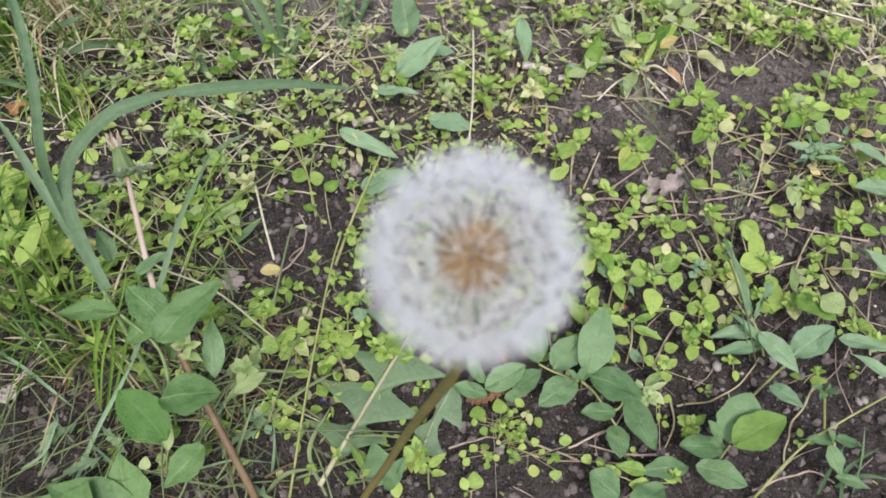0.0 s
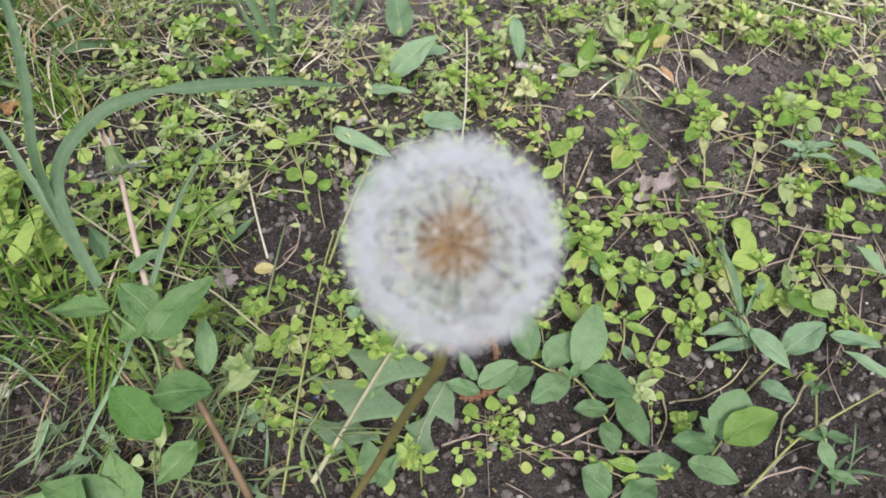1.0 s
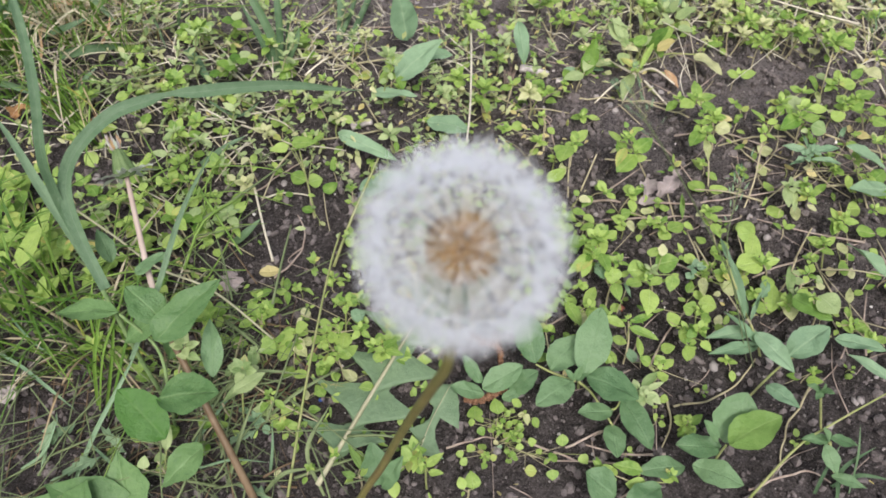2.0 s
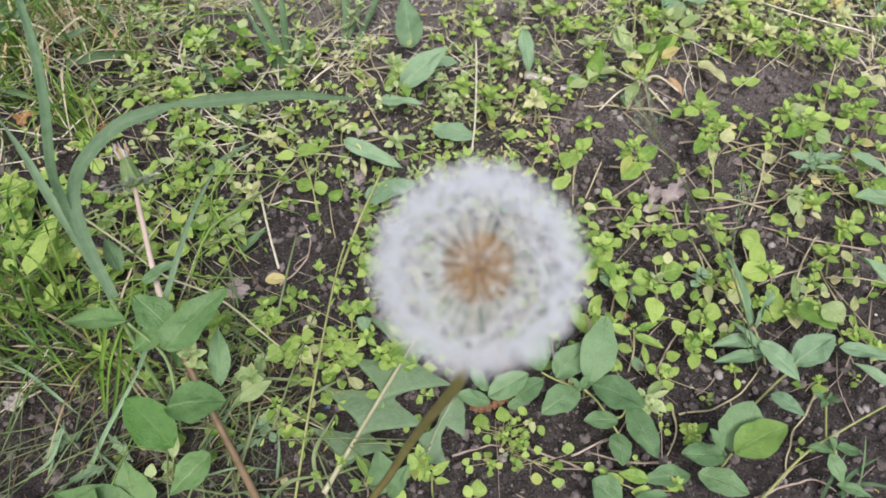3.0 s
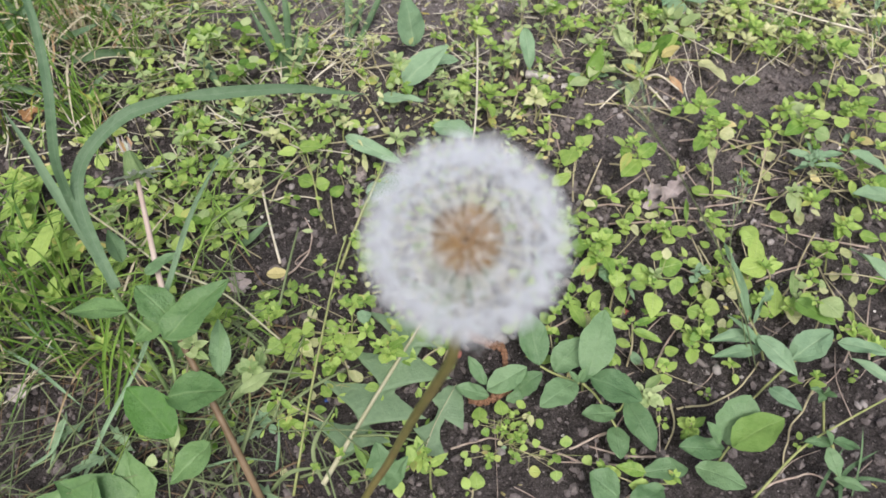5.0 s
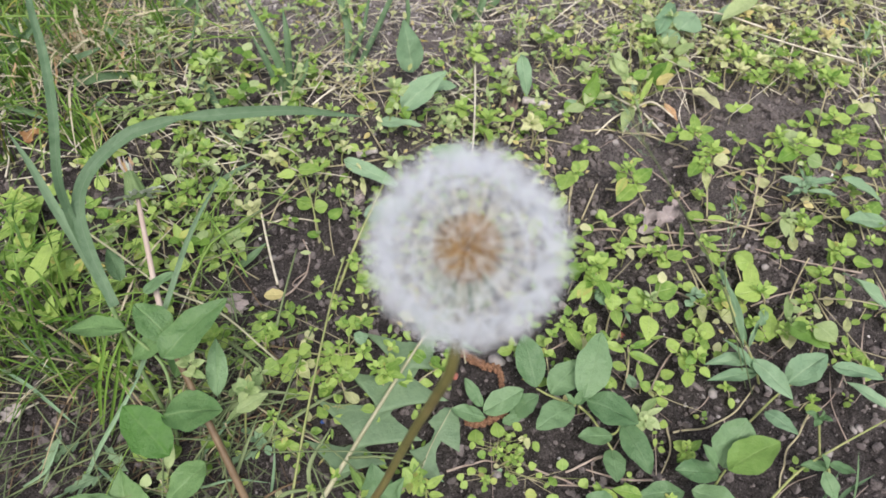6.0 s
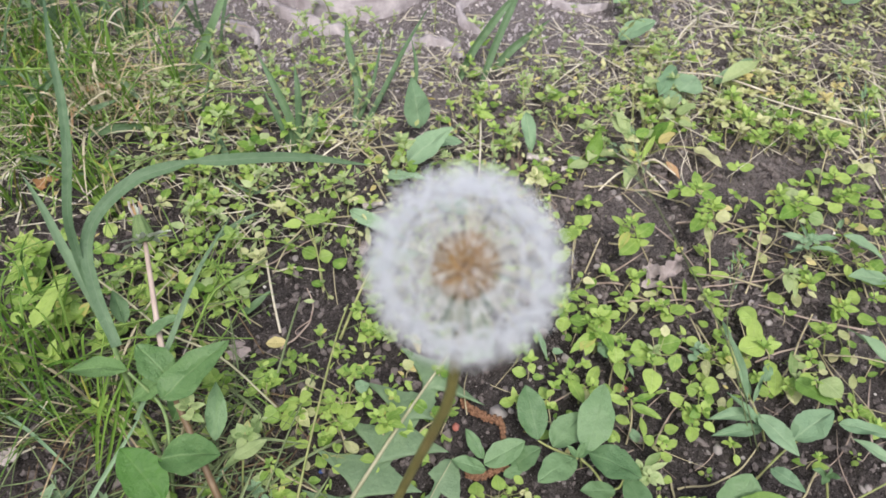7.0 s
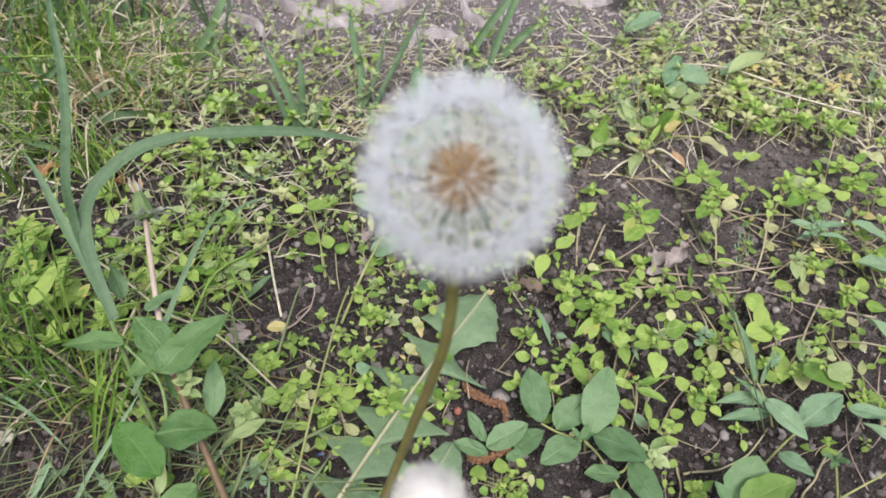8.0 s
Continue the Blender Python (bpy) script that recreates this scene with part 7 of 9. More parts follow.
sprig(0.1505, 0.1594, 34, [(-15.1, -9.6, 32.0, -15.0, 32.7, 30.3, 3.4, 'gn'), (-13.1, -6.8, 31.0, -14.0, 11.5, 29.8, 2.5, 'gn'), (-10.8, -7.5, 26.8, -2.5, 7.1, 27.1, 1.9, 'gn')], [])
sprig(-0.0491, 0.1415, 12, [(-6.4, 7.1, 10.5, -11.7, 10.9, 8.7, 3.9, ''), (-7.7, 0.2, 11.3, -11.6, -2.8, 13.2, 3.8, ''), (3.2, 4.9, 13.0, 6.8, 9.9, 12.8, 3.5, ''), (-1.8, -2.7, 9.8, -7.3, -6.4, 10.9, 5.2, ''), (2.6, -0.3, 9.8, 10.2, 5.2, 10.0, 5.0, ''), (-4.9, 16.1, 9.7, -8.7, 18.3, 11.8, 3.1, '')], [(0.7, 8.3, 13.0, 3.4, 6, '')])
sprig(-0.0646, 0.1528, 10, [(2.1, 0.9, 9.5, -4.1, 3.2, 9.3, 4.9, ''), (-5.2, -3.7, 8.7, -10.0, -8.7, 8.9, 6.3, ''), (-2.4, -6.1, 10.9, 2.3, -10.9, 10.6, 4.6, 'y'), (4.7, -3.2, 8.5, -0.7, -2.2, 8.5, 3.8, 'y')], [])
sprig(-0.0843, 0.1430, 14, [(8.1, 3.9, 15.0, 2.1, -0.7, 14.5, 6.6, ''), (-0.8, -9.5, 13.8, -1.6, 0.8, 15.6, 4.4, 'l'), (2.0, 3.4, 12.4, 5.1, 7.5, 13.7, 3.6, '')], [(0.4, -1.6, 15.0, 3.1, 5, 'l')])
sprig(-0.0914, 0.1312, 18, [(-2.0, 1.3, 17.1, -4.7, -1.3, 15.5, 3.5, 'l'), (4.5, 1.4, 14.3, 9.3, 2.2, 16.3, 3.2, 'l')], [(2.2, -0.1, 19.0, 4.0, 6, 'l')])
sprig(-0.0917, 0.1129, 22, [(-2.5, 2.3, 20.4, 13.0, 16.3, 20.2, 5.3, 'ln')], [])
sprig(-0.0506, 0.1218, 10, [(-1.6, 0.5, 9.4, -6.0, 6.2, 8.5, 4.1, ''), (2.9, -2.3, 10.2, 6.1, 2.6, 9.1, 4.0, ''), (4.0, 7.9, 9.3, 1.0, 12.1, 10.4, 2.5, '')], [])
sprig(-0.0730, 0.1129, 16, [(0.0, 5.5, 15.6, 4.8, 2.3, 14.0, 2.6, ''), (-3.7, 5.3, 13.5, -5.6, 0.7, 14.4, 2.7, '')], [(-1.5, 6.9, 17.0, 2.7, 5, '')])
sprig(-0.0832, 0.1114, 9, [(5.7, -2.3, 9.9, 8.0, -5.6, 8.3, 2.7, 'g'), (-2.0, 3.4, 9.1, -6.9, 6.1, 7.4, 2.9, 'g')], [(2.3, 0.0, 10.0, 3.9, 6, 'g')])
sprig(-0.0512, 0.1796, 8, [(-2.1, 0.7, 7.4, -5.4, 4.2, 7.9, 2.6, '')], [])
sprig(-0.0696, 0.1786, 8, [], [(-1.2, 0.4, 9.0, 2.2, 4, '')])
sprig(-0.0631, 0.1666, 8, [], [(-0.5, 1.0, 9.0, 1.9, 4, '')])
sprig(-0.0228, 0.1426, 12, [(3.3, 3.9, 10.7, 8.5, 2.3, 8.8, 3.7, ''), (-2.1, 0.5, 12.1, -5.5, -2.7, 10.5, 3.9, '')], [(0.1, 5.9, 13.0, 4.1, 5, '')])
sprig(-0.0400, 0.1664, 9, [(-0.9, -6.3, 8.4, 3.8, -4.6, 10.1, 3.1, ''), (1.6, 5.7, 8.7, 5.2, 8.7, 9.3, 3.5, ''), (-0.7, 2.0, 9.2, -4.6, 6.8, 8.5, 3.4, '')], [(-10.0, 3.1, 10.0, 2.4, 5, '')])
sprig(-0.0193, 0.1726, 9, [(5.9, 1.3, 7.4, 2.2, 7.3, 7.1, 4.1, 'Y'), (-1.4, 3.9, 8.0, 3.5, 5.6, 9.6, 4.9, 'y')], [])
sprig(-0.0130, 0.1906, 9, [(-1.5, 2.9, 8.2, 0.2, -7.0, 10.3, 3.4, 'Y')], [])
sprig(0.0256, 0.1057, 6, [(1.8, 12.0, 6.5, 4.4, 12.3, 5.7, 2.4, 'o'), (3.6, 8.8, 5.9, 5.1, 10.5, 5.6, 2.0, 'o'), (6.3, 10.6, 6.0, 7.7, 12.5, 5.3, 2.0, 'o'), (10.9, 8.5, 5.6, 10.6, 10.6, 6.6, 2.6, 'oy'), (13.0, 10.0, 6.2, 11.7, 11.7, 4.7, 1.9, 'o'), (15.0, 8.0, 4.7, 11.5, 7.4, 6.0, 3.2, 'o'), (1.9, 5.4, 6.3, 2.5, 8.3, 4.3, 2.3, 'o'), (6.4, 4.9, 5.6, 3.6, 6.1, 3.9, 2.9, 'o'), (7.1, 7.2, 6.6, 7.6, 4.6, 8.1, 2.3, 'o'), (-1.3, 5.2, 6.3, -1.3, 2.8, 6.9, 2.3, 'o'), (0.9, 5.9, 5.9, -0.7, 5.1, 4.7, 2.0, 'o'), (-3.1, 4.0, 4.7, -3.5, 1.9, 5.4, 2.0, 'o'), (2.0, 1.9, 6.1, -0.1, 2.9, 6.1, 2.4, 'o'), (11.4, 5.6, 5.3, 8.6, 4.2, 6.3, 2.6, 'o'), (9.8, 4.1, 5.8, 7.9, 2.1, 7.0, 2.3, 'o'), (11.9, 3.3, 6.0, 10.0, 3.3, 4.1, 2.1, 'o')], [])
sprig(0.0266, 0.1052, 5, [(5.7, 3.4, 5.2, 5.6, 1.5, 3.7, 2.5, 'o'), (3.2, 1.2, 3.9, 5.4, 0.0, 5.1, 2.4, 'o'), (2.2, -0.5, 4.6, 3.7, -1.4, 4.4, 1.8, 'o'), (5.6, -1.2, 4.7, 6.4, 0.8, 4.8, 2.2, 'o'), (6.7, 1.8, 5.2, 8.8, 1.2, 6.3, 2.1, 'o'), (10.1, -0.3, 5.2, 8.4, 1.0, 5.7, 2.4, 'o'), (8.3, -2.5, 5.3, 7.9, -1.1, 5.8, 1.8, 'o'), (1.1, 1.2, 5.3, 3.1, 0.2, 7.5, 2.1, 'o'), (-0.7, -3.0, 4.0, -0.1, -4.5, 3.3, 2.1, 'go'), (1.8, -5.2, 4.5, 3.9, -5.8, 2.7, 2.3, 'o'), (4.5, -6.2, 3.9, 5.0, -8.5, 3.6, 2.8, 'o'), (6.5, -8.3, 5.1, 5.7, -10.1, 4.6, 2.2, 'o'), (2.6, -9.8, 5.4, 3.6, -12.0, 7.2, 2.3, 'o'), (8.3, -5.0, 4.2, 7.5, -2.7, 3.8, 2.6, 'o'), (-0.3, 1.3, 4.6, -2.1, 1.5, 2.5, 1.8, 'oy'), (-0.9, -2.0, 5.1, -3.1, -2.8, 6.0, 2.0, 'oy')], [])
sprig(0.1170, 0.3338, 24, [(-11.9, 0.1, 25.3, -17.1, 14.6, 26.1, 6.1, 'l'), (-10.6, -4.0, 24.6, -11.9, 14.6, 26.2, 5.2, 'l'), (-5.5, -2.8, 25.8, 1.9, 3.5, 27.1, 5.2, ''), (-5.2, -18.2, 21.9, -12.6, -9.4, 22.6, 4.7, 'n'), (-4.2, -20.2, 23.8, 6.8, 0.3, 25.5, 3.2, 'n')], [(-11.8, 13.4, 25.0, 4.9, 5, 'l'), (10.8, 49.6, 25.0, 5.8, 6, 'l'), (-0.9, 43.7, 25.0, 4.3, 5, 'y')])
sprig(0.1188, 0.3338, 26, [(12.2, 36.7, 26.2, 28.4, 69.3, 26.0, 10.1, 'gn'), (29.0, 47.1, 21.9, 44.1, 64.7, 21.1, 16.8, 'g')], [])
sprig(0.1781, 0.3899, 26, [(-1.6, 0.8, 22.4, 29.0, 27.5, 23.2, 10.2, 'ln')], [])
sprig(0.1224, 0.3339, 18, [(6.1, 7.2, 17.1, 16.9, 21.5, 18.6, 7.2, ''), (20.2, 27.2, 16.1, 26.7, 21.3, 14.4, 6.3, '')], [(13.5, 34.6, 19.0, 7.2, 6, 'l'), (26.2, 34.8, 19.0, 5.8, 5, 'l'), (-0.9, 34.3, 19.0, 4.3, 5, 'y'), (2.5, 20.7, 19.0, 4.2, 5, '')])
sprig(0.0802, 0.3187, 16, [(3.0, 0.6, 15.6, 10.1, 18.9, 15.0, 5.6, 'l')], [])
sprig(0.0892, 0.3289, 16, [(0.4, 0.4, 13.2, 11.1, 1.6, 12.3, 6.1, 'l')], [])
sprig(0.0810, 0.3649, 16, [], [(3.0, 2.2, 17.0, 5.8, 6, '')])
sprig(0.0885, 0.3449, 16, [], [(-2.7, 3.3, 17.0, 5.6, 5, 'l')])
sprig(0.0829, 0.3833, 16, [], [(1.0, 3.7, 17.0, 4.4, 5, 'y')])
sprig(0.1700, 0.3714, 18, [], [(2.5, 0.6, 19.0, 5.8, 6, 'y')])
sprig(0.1874, 0.3597, 18, [], [(6.5, -3.8, 19.0, 5.7, 6, 'y'), (-0.5, 4.2, 19.0, 5.0, 6, '')])
sprig(0.1777, 0.3487, 18, [], [(2.0, -0.9, 19.0, 4.9, 6, 'y'), (-3.3, 7.0, 19.0, 5.0, 6, 'y')])
sprig(0.2072, 0.4014, 18, [], [(0.1, 3.2, 19.0, 5.3, 6, 'y')])
sprig(0.1951, 0.3977, 18, [], [(0.3, 3.7, 19.0, 4.5, 5, 'Y')])
sprig(0.1816, 0.3799, 18, [], [(-3.1, 3.5, 19.0, 3.7, 5, 'l'), (1.8, 0.8, 19.0, 5.8, 6, 'y')])
sprig(0.2018, 0.3488, 16, [], [(2.0, 1.7, 17.0, 4.2, 5, 'y')])
sprig(0.2165, 0.3501, 16, [], [(0.4, 3.3, 17.0, 4.2, 5, '')])
sprig(0.2270, 0.3829, 16, [], [(1.6, 1.2, 17.0, 5.1, 6, 'y')])
sprig(0.2391, 0.4015, 16, [], [(-1.9, 0.3, 17.0, 4.5, 6, 'y')])
sprig(0.2294, 0.4130, 16, [], [(-0.2, 0.9, 17.0, 4.6, 5, 'y')])
sprig(0.2109, 0.3871, 16, [], [(-1.0, 2.4, 17.0, 3.7, 5, 'Y')])
sprig(0.2108, 0.3640, 16, [], [(2.4, 2.9, 17.0, 3.6, 5, 'y')])
sprig(0.1582, 0.3431, 16, [], [(0.6, 1.3, 17.0, 2.8, 4, 'y')])
sprig(0.2473, 0.3812, 16, [], [(-2.1, 3.1, 17.0, 5.1, 5, 'Y')])
sprig(0.2549, 0.3935, 16, [], [(1.1, 2.7, 17.0, 5.2, 5, 'Y')])
sprig(0.2650, 0.4125, 16, [], [(2.3, 2.1, 17.0, 6.1, 6, 'y')])
sprig(0.2304, 0.3486, 16, [], [(1.4, 7.8, 17.0, 4.3, 5, 'y'), (3.6, -2.7, 17.0, 5.6, 6, '')])
sprig(0.2503, 0.3488, 16, [], [(-2.5, 2.5, 17.0, 3.5, 5, '')])
sprig(0.2645, 0.3659, 16, [], [(2.8, 2.1, 17.0, 5.0, 6, 'y')])
sprig(0.2782, 0.3890, 16, [], [(0.2, 1.8, 17.0, 5.2, 5, '')])
sprig(0.2420, 0.4255, 16, [], [(2.1, 1.1, 17.0, 4.6, 5, 'y')])
sprig(0.2244, 0.4260, 16, [], [(0.3, 0.3, 17.0, 4.6, 5, 'y')])
sprig(0.2606, 0.4260, 16, [], [(-1.0, 1.0, 17.0, 4.6, 5, 'y')])
sprig(0.2795, 0.4207, 16, [], [(1.3, 0.4, 17.0, 5.4, 6, 'y')])
sprig(0.1134, 0.4325, 12, [], [(1.2, 3.7, 13.0, 6.3, 5, '')])
sprig(0.1410, 0.4364, 12, [], [(1.2, 0.4, 13.0, 6.3, 5, '')])
sprig(0.1633, 0.4237, 12, [], [(0.9, 3.8, 13.0, 5.5, 6, '')])
sprig(0.1511, 0.4324, 12, [], [(2.5, 1.4, 13.0, 4.7, 5, '')])
sprig(0.1269, 0.4209, 12, [], [(1.7, 2.7, 13.0, 4.7, 5, '')])
sprig(0.1756, 0.4370, 12, [], [(0.2, 0.4, 13.0, 4.7, 5, 'y')])
sprig(0.1984, 0.4300, 12, [], [(-2.2, 1.3, 13.0, 4.7, 5, 'y')])


def joined(name, pieces, material, label, category):
    """Many small meshes, each with its pose, as one object."""
    verts, faces, uvs, cache, total = [], [], [], {}, 0
    for me, m in pieces:
        if me.name not in cache:
            co = np.empty(len(me.vertices) * 3)
            me.vertices.foreach_get("co", co)
            layer = np.zeros(len(me.loops) * 2)
            if me.uv_layers:
                me.uv_layers[0].data.foreach_get("uv", layer)
            cache[me.name] = (co.reshape(-1, 3), [tuple(p.vertices) for p in me.polygons], layer)
        co, polys, layer = cache[me.name]
        m = np.array(m)
        verts.append(co @ m[:3, :3].T + m[:3, 3])
        faces += [tuple(i + total for i in p) for p in polys]
        uvs.append(layer)
        total += len(co)
    me = bpy.data.meshes.new(name)
    me.from_pydata(np.concatenate(verts).tolist(), [], faces)
    me.uv_layers.new(name="UVMap").data.foreach_set("uv", np.concatenate(uvs))
    me.materials.append(material)
    me.polygons.foreach_set("use_smooth", [True] * len(faces))
    return tagged(new(name, me), label, category, kind="stuff")


def fill(kinds, count, x0, x1, y0, y1, label, thin=1.0, low=0.7, high=1.0, apart=0.012, material=None):
    """More of the same, scattered where the bed is overgrown."""
    leaves, stems, mine = [], [], []
    for _ in range(count * 12):
        if len(mine) >= count:
            break
        x, y = rng.uniform(x0, x1), rng.uniform(y0, y1)
        if worn_bare(x, y) and rng.random() < 0.9:
            continue
        if off_slab(x, y) and noise.noise(Vector((x * 14, y * 14, 20))) > -0.1 * thin and all((x - a) ** 2 + (y - b) ** 2 > apart ** 2 for a, b in placed + mine):
            mine.append((x, y))
            m = pose(*on_soil((x, y)), rng.uniform(-8, 8), rng.uniform(-8, 8), rng.uniform(0, 360)) @ Matrix.Scale(rng.uniform(low, high), 4)
            for o in rng.choice(kinds).children:
                (stems if o.name.startswith("stem") else leaves).append((o.data, m @ o.matrix_basis))
    placed.extend(mine)
    if not mine:
        return
    joined("chickweed_mat", leaves, material or CHICK, label, "chickweed")
    joined("chickweed_stems", stems, CREEP, "thin stems under the mat of chickweed", "chickweed")


fill(SPIRES, 250, 0.12, 0.48, 0.36, 0.66, "thin upright weeds of the far bed", 2.0, 0.5, 0.95, 0.007, LIGHT)
fill(SPIRES, 95, -0.30, 0.10, 0.30, 0.455, "thin upright weeds in the straw", 2.0, 0.45, 0.85, 0.007, LIGHT)
fill(SHOOTS + SPRIGS, 70, 0.12, 0.46, 0.36, 0.62, "mat of chickweed towards the far bed", low=0.45, high=0.7, apart=0.010)
fill(SHOOTS + SPRIGS, 90, 0.12, 0.46, 0.36, 0.62, "light green chickweed of the far bed", low=0.4, high=0.7, apart=0.009, material=LIGHT)
fill(SHOOTS + SPRIGS, 70, -0.34, 0.08, 0.30, 0.46, "chickweed threaded with dry stalks", 2.0, low=0.45, high=0.8, apart=0.009)
fill(SHOOTS, 230, 0.12, 0.48, 0.36, 0.66, "pale ageing chickweed of the far bed", 2.0, 0.35, 0.65, 0.006, PALE)
fill(SHOOTS, 50, -0.32, 0.08, 0.30, 0.46, "pale ageing chickweed in the straw", 2.0, 0.35, 0.6, 0.006, PALE)
fill(SPRIGS, 28, -0.30, -0.08, 0.10, 0.28, "chickweed at the foot of the grass", low=0.6, high=0.9)
fill(SPRIGS + SHOOTS, 88, 0.03, 0.30, 0.13, 0.31, "small chickweed between the larger sprigs", 2.0, 0.40, 0.72, 0.010)
fill(SPRIGS, 18, -0.12, 0.0, 0.12, 0.24, "small chickweed round the stalk's foot", 2.0, 0.45, 0.7, 0.011)
fill(SPRIGS, 46, -0.18, 0.02, 0.225, 0.32, "small chickweed threaded through thin stems", 3.0, 0.35, 0.62, 0.008)
fill(SPIRES, 34, -0.18, 0.02, 0.22, 0.32, "thin upright weeds over dark soil", 3.0, 0.35, 0.6, 0.007, LIGHT)
fill(SPRIGS, 18, -0.20, 0.13, 0.40, 0.45, "small chickweed at the paving's edge", 1.0, 0.4, 0.7)


def leaflets(count, x0, x1, y0, y1, material, label, low, high, lift, seed):
    """Tiny loose leaves and husks, past counting."""
    r = random.Random(seed)
    pieces = []
    while len(pieces) < count:
        x, y = r.uniform(x0, x1), r.uniform(y0, y1)
        if worn_bare(x, y) and r.random() < 0.9:
            continue
        if off_slab(x, y) and noise.noise(Vector((x * 11, y * 11, 44))) > r.uniform(-0.6, 0.2):
            n = r.uniform(low, high)
            m = pose(*on_soil((x, y), r.uniform(0.001, lift)), r.uniform(-40, 40), r.uniform(-40, 40), r.uniform(0, 360)) @ Matrix.Diagonal((n * r.uniform(0.28, 0.6), n, n, 1))
            pieces.append((leaf_mesh("lance" if r.random() < 0.6 else "ovate", r.randrange(4), CHICK), m))
    joined("leaf_litter", pieces, material, label, "leaf litter")


leaflets(300, -0.36, -0.18, 0.26, 0.50, PALE, "small pale leaves between the grass", 0.002, 0.006, 0.012, 7)
leaflets(600, -0.20, 0.12, 0.26, 0.50, PALE, "small pale leaves threaded through the straw", 0.002, 0.006, 0.022, 1)
leaflets(700, -0.36, 0.42, 0.26, 0.56, YELLOW, "small yellowed leaves and husks", 0.002, 0.006, 0.010, 2)
leaflets(1700, 0.10, 0.46, 0.34, 0.62, PALE, "small leaves of the far mat", 0.0025, 0.007, 0.020, 3)
leaflets(320, 0.10, 0.46, 0.36, 0.62, YELLOW, "yellowed leaves of the far bed", 0.0025, 0.006, 0.014, 10)
leaflets(110, -0.30, 0.34, 0.08, 0.28, YELLOW, "small yellowed leaves on soil", 0.002, 0.005, 0.004, 4)
leaflets(120, -0.30, 0.0, 0.08, 0.26, CHICK, "small leaves at the foot of the grass", 0.003, 0.007, 0.014, 5)
leaflets(200, 0.04, 0.30, 0.14, 0.34, CHICK, "small low leaves between the runners", 0.003, 0.0065, 0.008, 6)
leaflets(300, -0.18, 0.04, 0.20, 0.33, LIGHT, "small narrow leaves in the tangle", 0.003, 0.0065, 0.016, 8)
leaflets(160, -0.14, 0.0, 0.10, 0.22, CHICK, "small low leaves round the stalk", 0.003, 0.006, 0.010, 9)
for kind, m in firsts:
    kind.matrix_basis = m
for kind in SHOOTS + SPRIGS + SEEDLINGS + SPIRES:
    if kind.get("stands"):
        del kind["stands"]
    else:
        for piece in (*kind.children, kind):
            bpy.data.objects.remove(piece)

# ---- lawn grass ----


def grass_tuft(seed, blades, height, width, material, spread=0.6, name="grass_tuft", label="tuft of fine bright green grass"):
    r = random.Random(seed)
    t = thing(name, (0, 0, 0), label, "grass", "grass tufts")
    for i in range(blades):
        a = r.uniform(0, 6.283)
        out = Vector((math.cos(a), math.sin(a), 0))
        h = height * r.uniform(0.5, 1.0)
        reach = h * spread * r.uniform(0.2, 1.2)
        s = out * r.uniform(0, 0.006)
        points = [s + Vector((0, 0, -0.004)), s + out * reach * 0.25 + Vector((0, 0, h * 0.55)), s + out * reach * 0.65 + Vector((0, 0, h * 0.92)), s + out * reach * 1.25 + Vector((0, 0, h * r.uniform(0.7, 1.0)))]
        part("blade", strap(bmesh.new(), points, width * r.uniform(0.7, 1.2), steps=4, up=out + Vector((0, 0, 0.4)), twist=r.uniform(-0.6, 0.6)), material, t)
    return t


BROAD_TUFTS = [grass_tuft(240 + i, 5, 0.066, 0.0036, (RUSH, BLADE, RUSH)[i], 0.9, "meadow_grass_tuft", "tuft of broad dark green meadow grass") for i in range(3)]
TUFTS = [grass_tuft(200 + i, 10, 0.060, 0.0013, FINE, 0.9) for i in range(4)]
DRY_TUFTS = [grass_tuft(220 + i, 12, 0.046, 0.0013, HAY, 1.7, "dry_grass_tuft", "tuft of bleached dry grass in the lawn") for i in range(3)]
firsts = []
plant(DRY_TUFTS, [(-0.266, 0.359), (-0.240, 0.370), (-0.214, 0.386), (-0.240, 0.320), (-0.215, 0.330), (-0.179, 0.360), (-0.285, 0.386), (-0.204, 0.392), (-0.164, 0.153)], 0.6, 1.0)
plant(DRY_TUFTS, [(rng.uniform(-0.38, -0.20), rng.uniform(0.34, 0.50)) for _ in range(14)], 0.6, 1.1)
plant(TUFTS, [(rng.uniform(-0.38, -0.16), rng.uniform(0.36, 0.58)) for _ in range(5)], 0.7, 1.2)
plant(BROAD_TUFTS, [(rng.uniform(-0.38, -0.16), rng.uniform(0.36, 0.58)) for _ in range(4)], 0.8, 1.1)
plant(BROAD_TUFTS, [(-0.307, 0.383), (-0.321, 0.457), (-0.278, 0.444), (-0.240, 0.446), (-0.277, 0.481), (-0.308, 0.480), (-0.346, 0.486), (-0.176, 0.441)], 0.9, 1.35)
plant(DRY_TUFTS, [(rng.uniform(-0.36, -0.12), rng.uniform(0.32, 0.46)) for _ in range(6)], 0.5, 0.8)
for spots in ([(-0.213, 0.169), (-0.195, 0.156), (-0.175, 0.144), (-0.160, 0.139), (-0.152, 0.145), (-0.195, 0.175), (-0.208, 0.144), (-0.174, 0.160), (-0.228, 0.198)],
              [(-0.282, 0.365), (-0.261, 0.344), (-0.248, 0.375), (-0.259, 0.315), (-0.227, 0.349), (-0.264, 0.392), (-0.259, 0.284), (-0.219, 0.375), (-0.192, 0.339), (-0.184, 0.386)]):
    plant(TUFTS, spots, 0.8, 1.15)
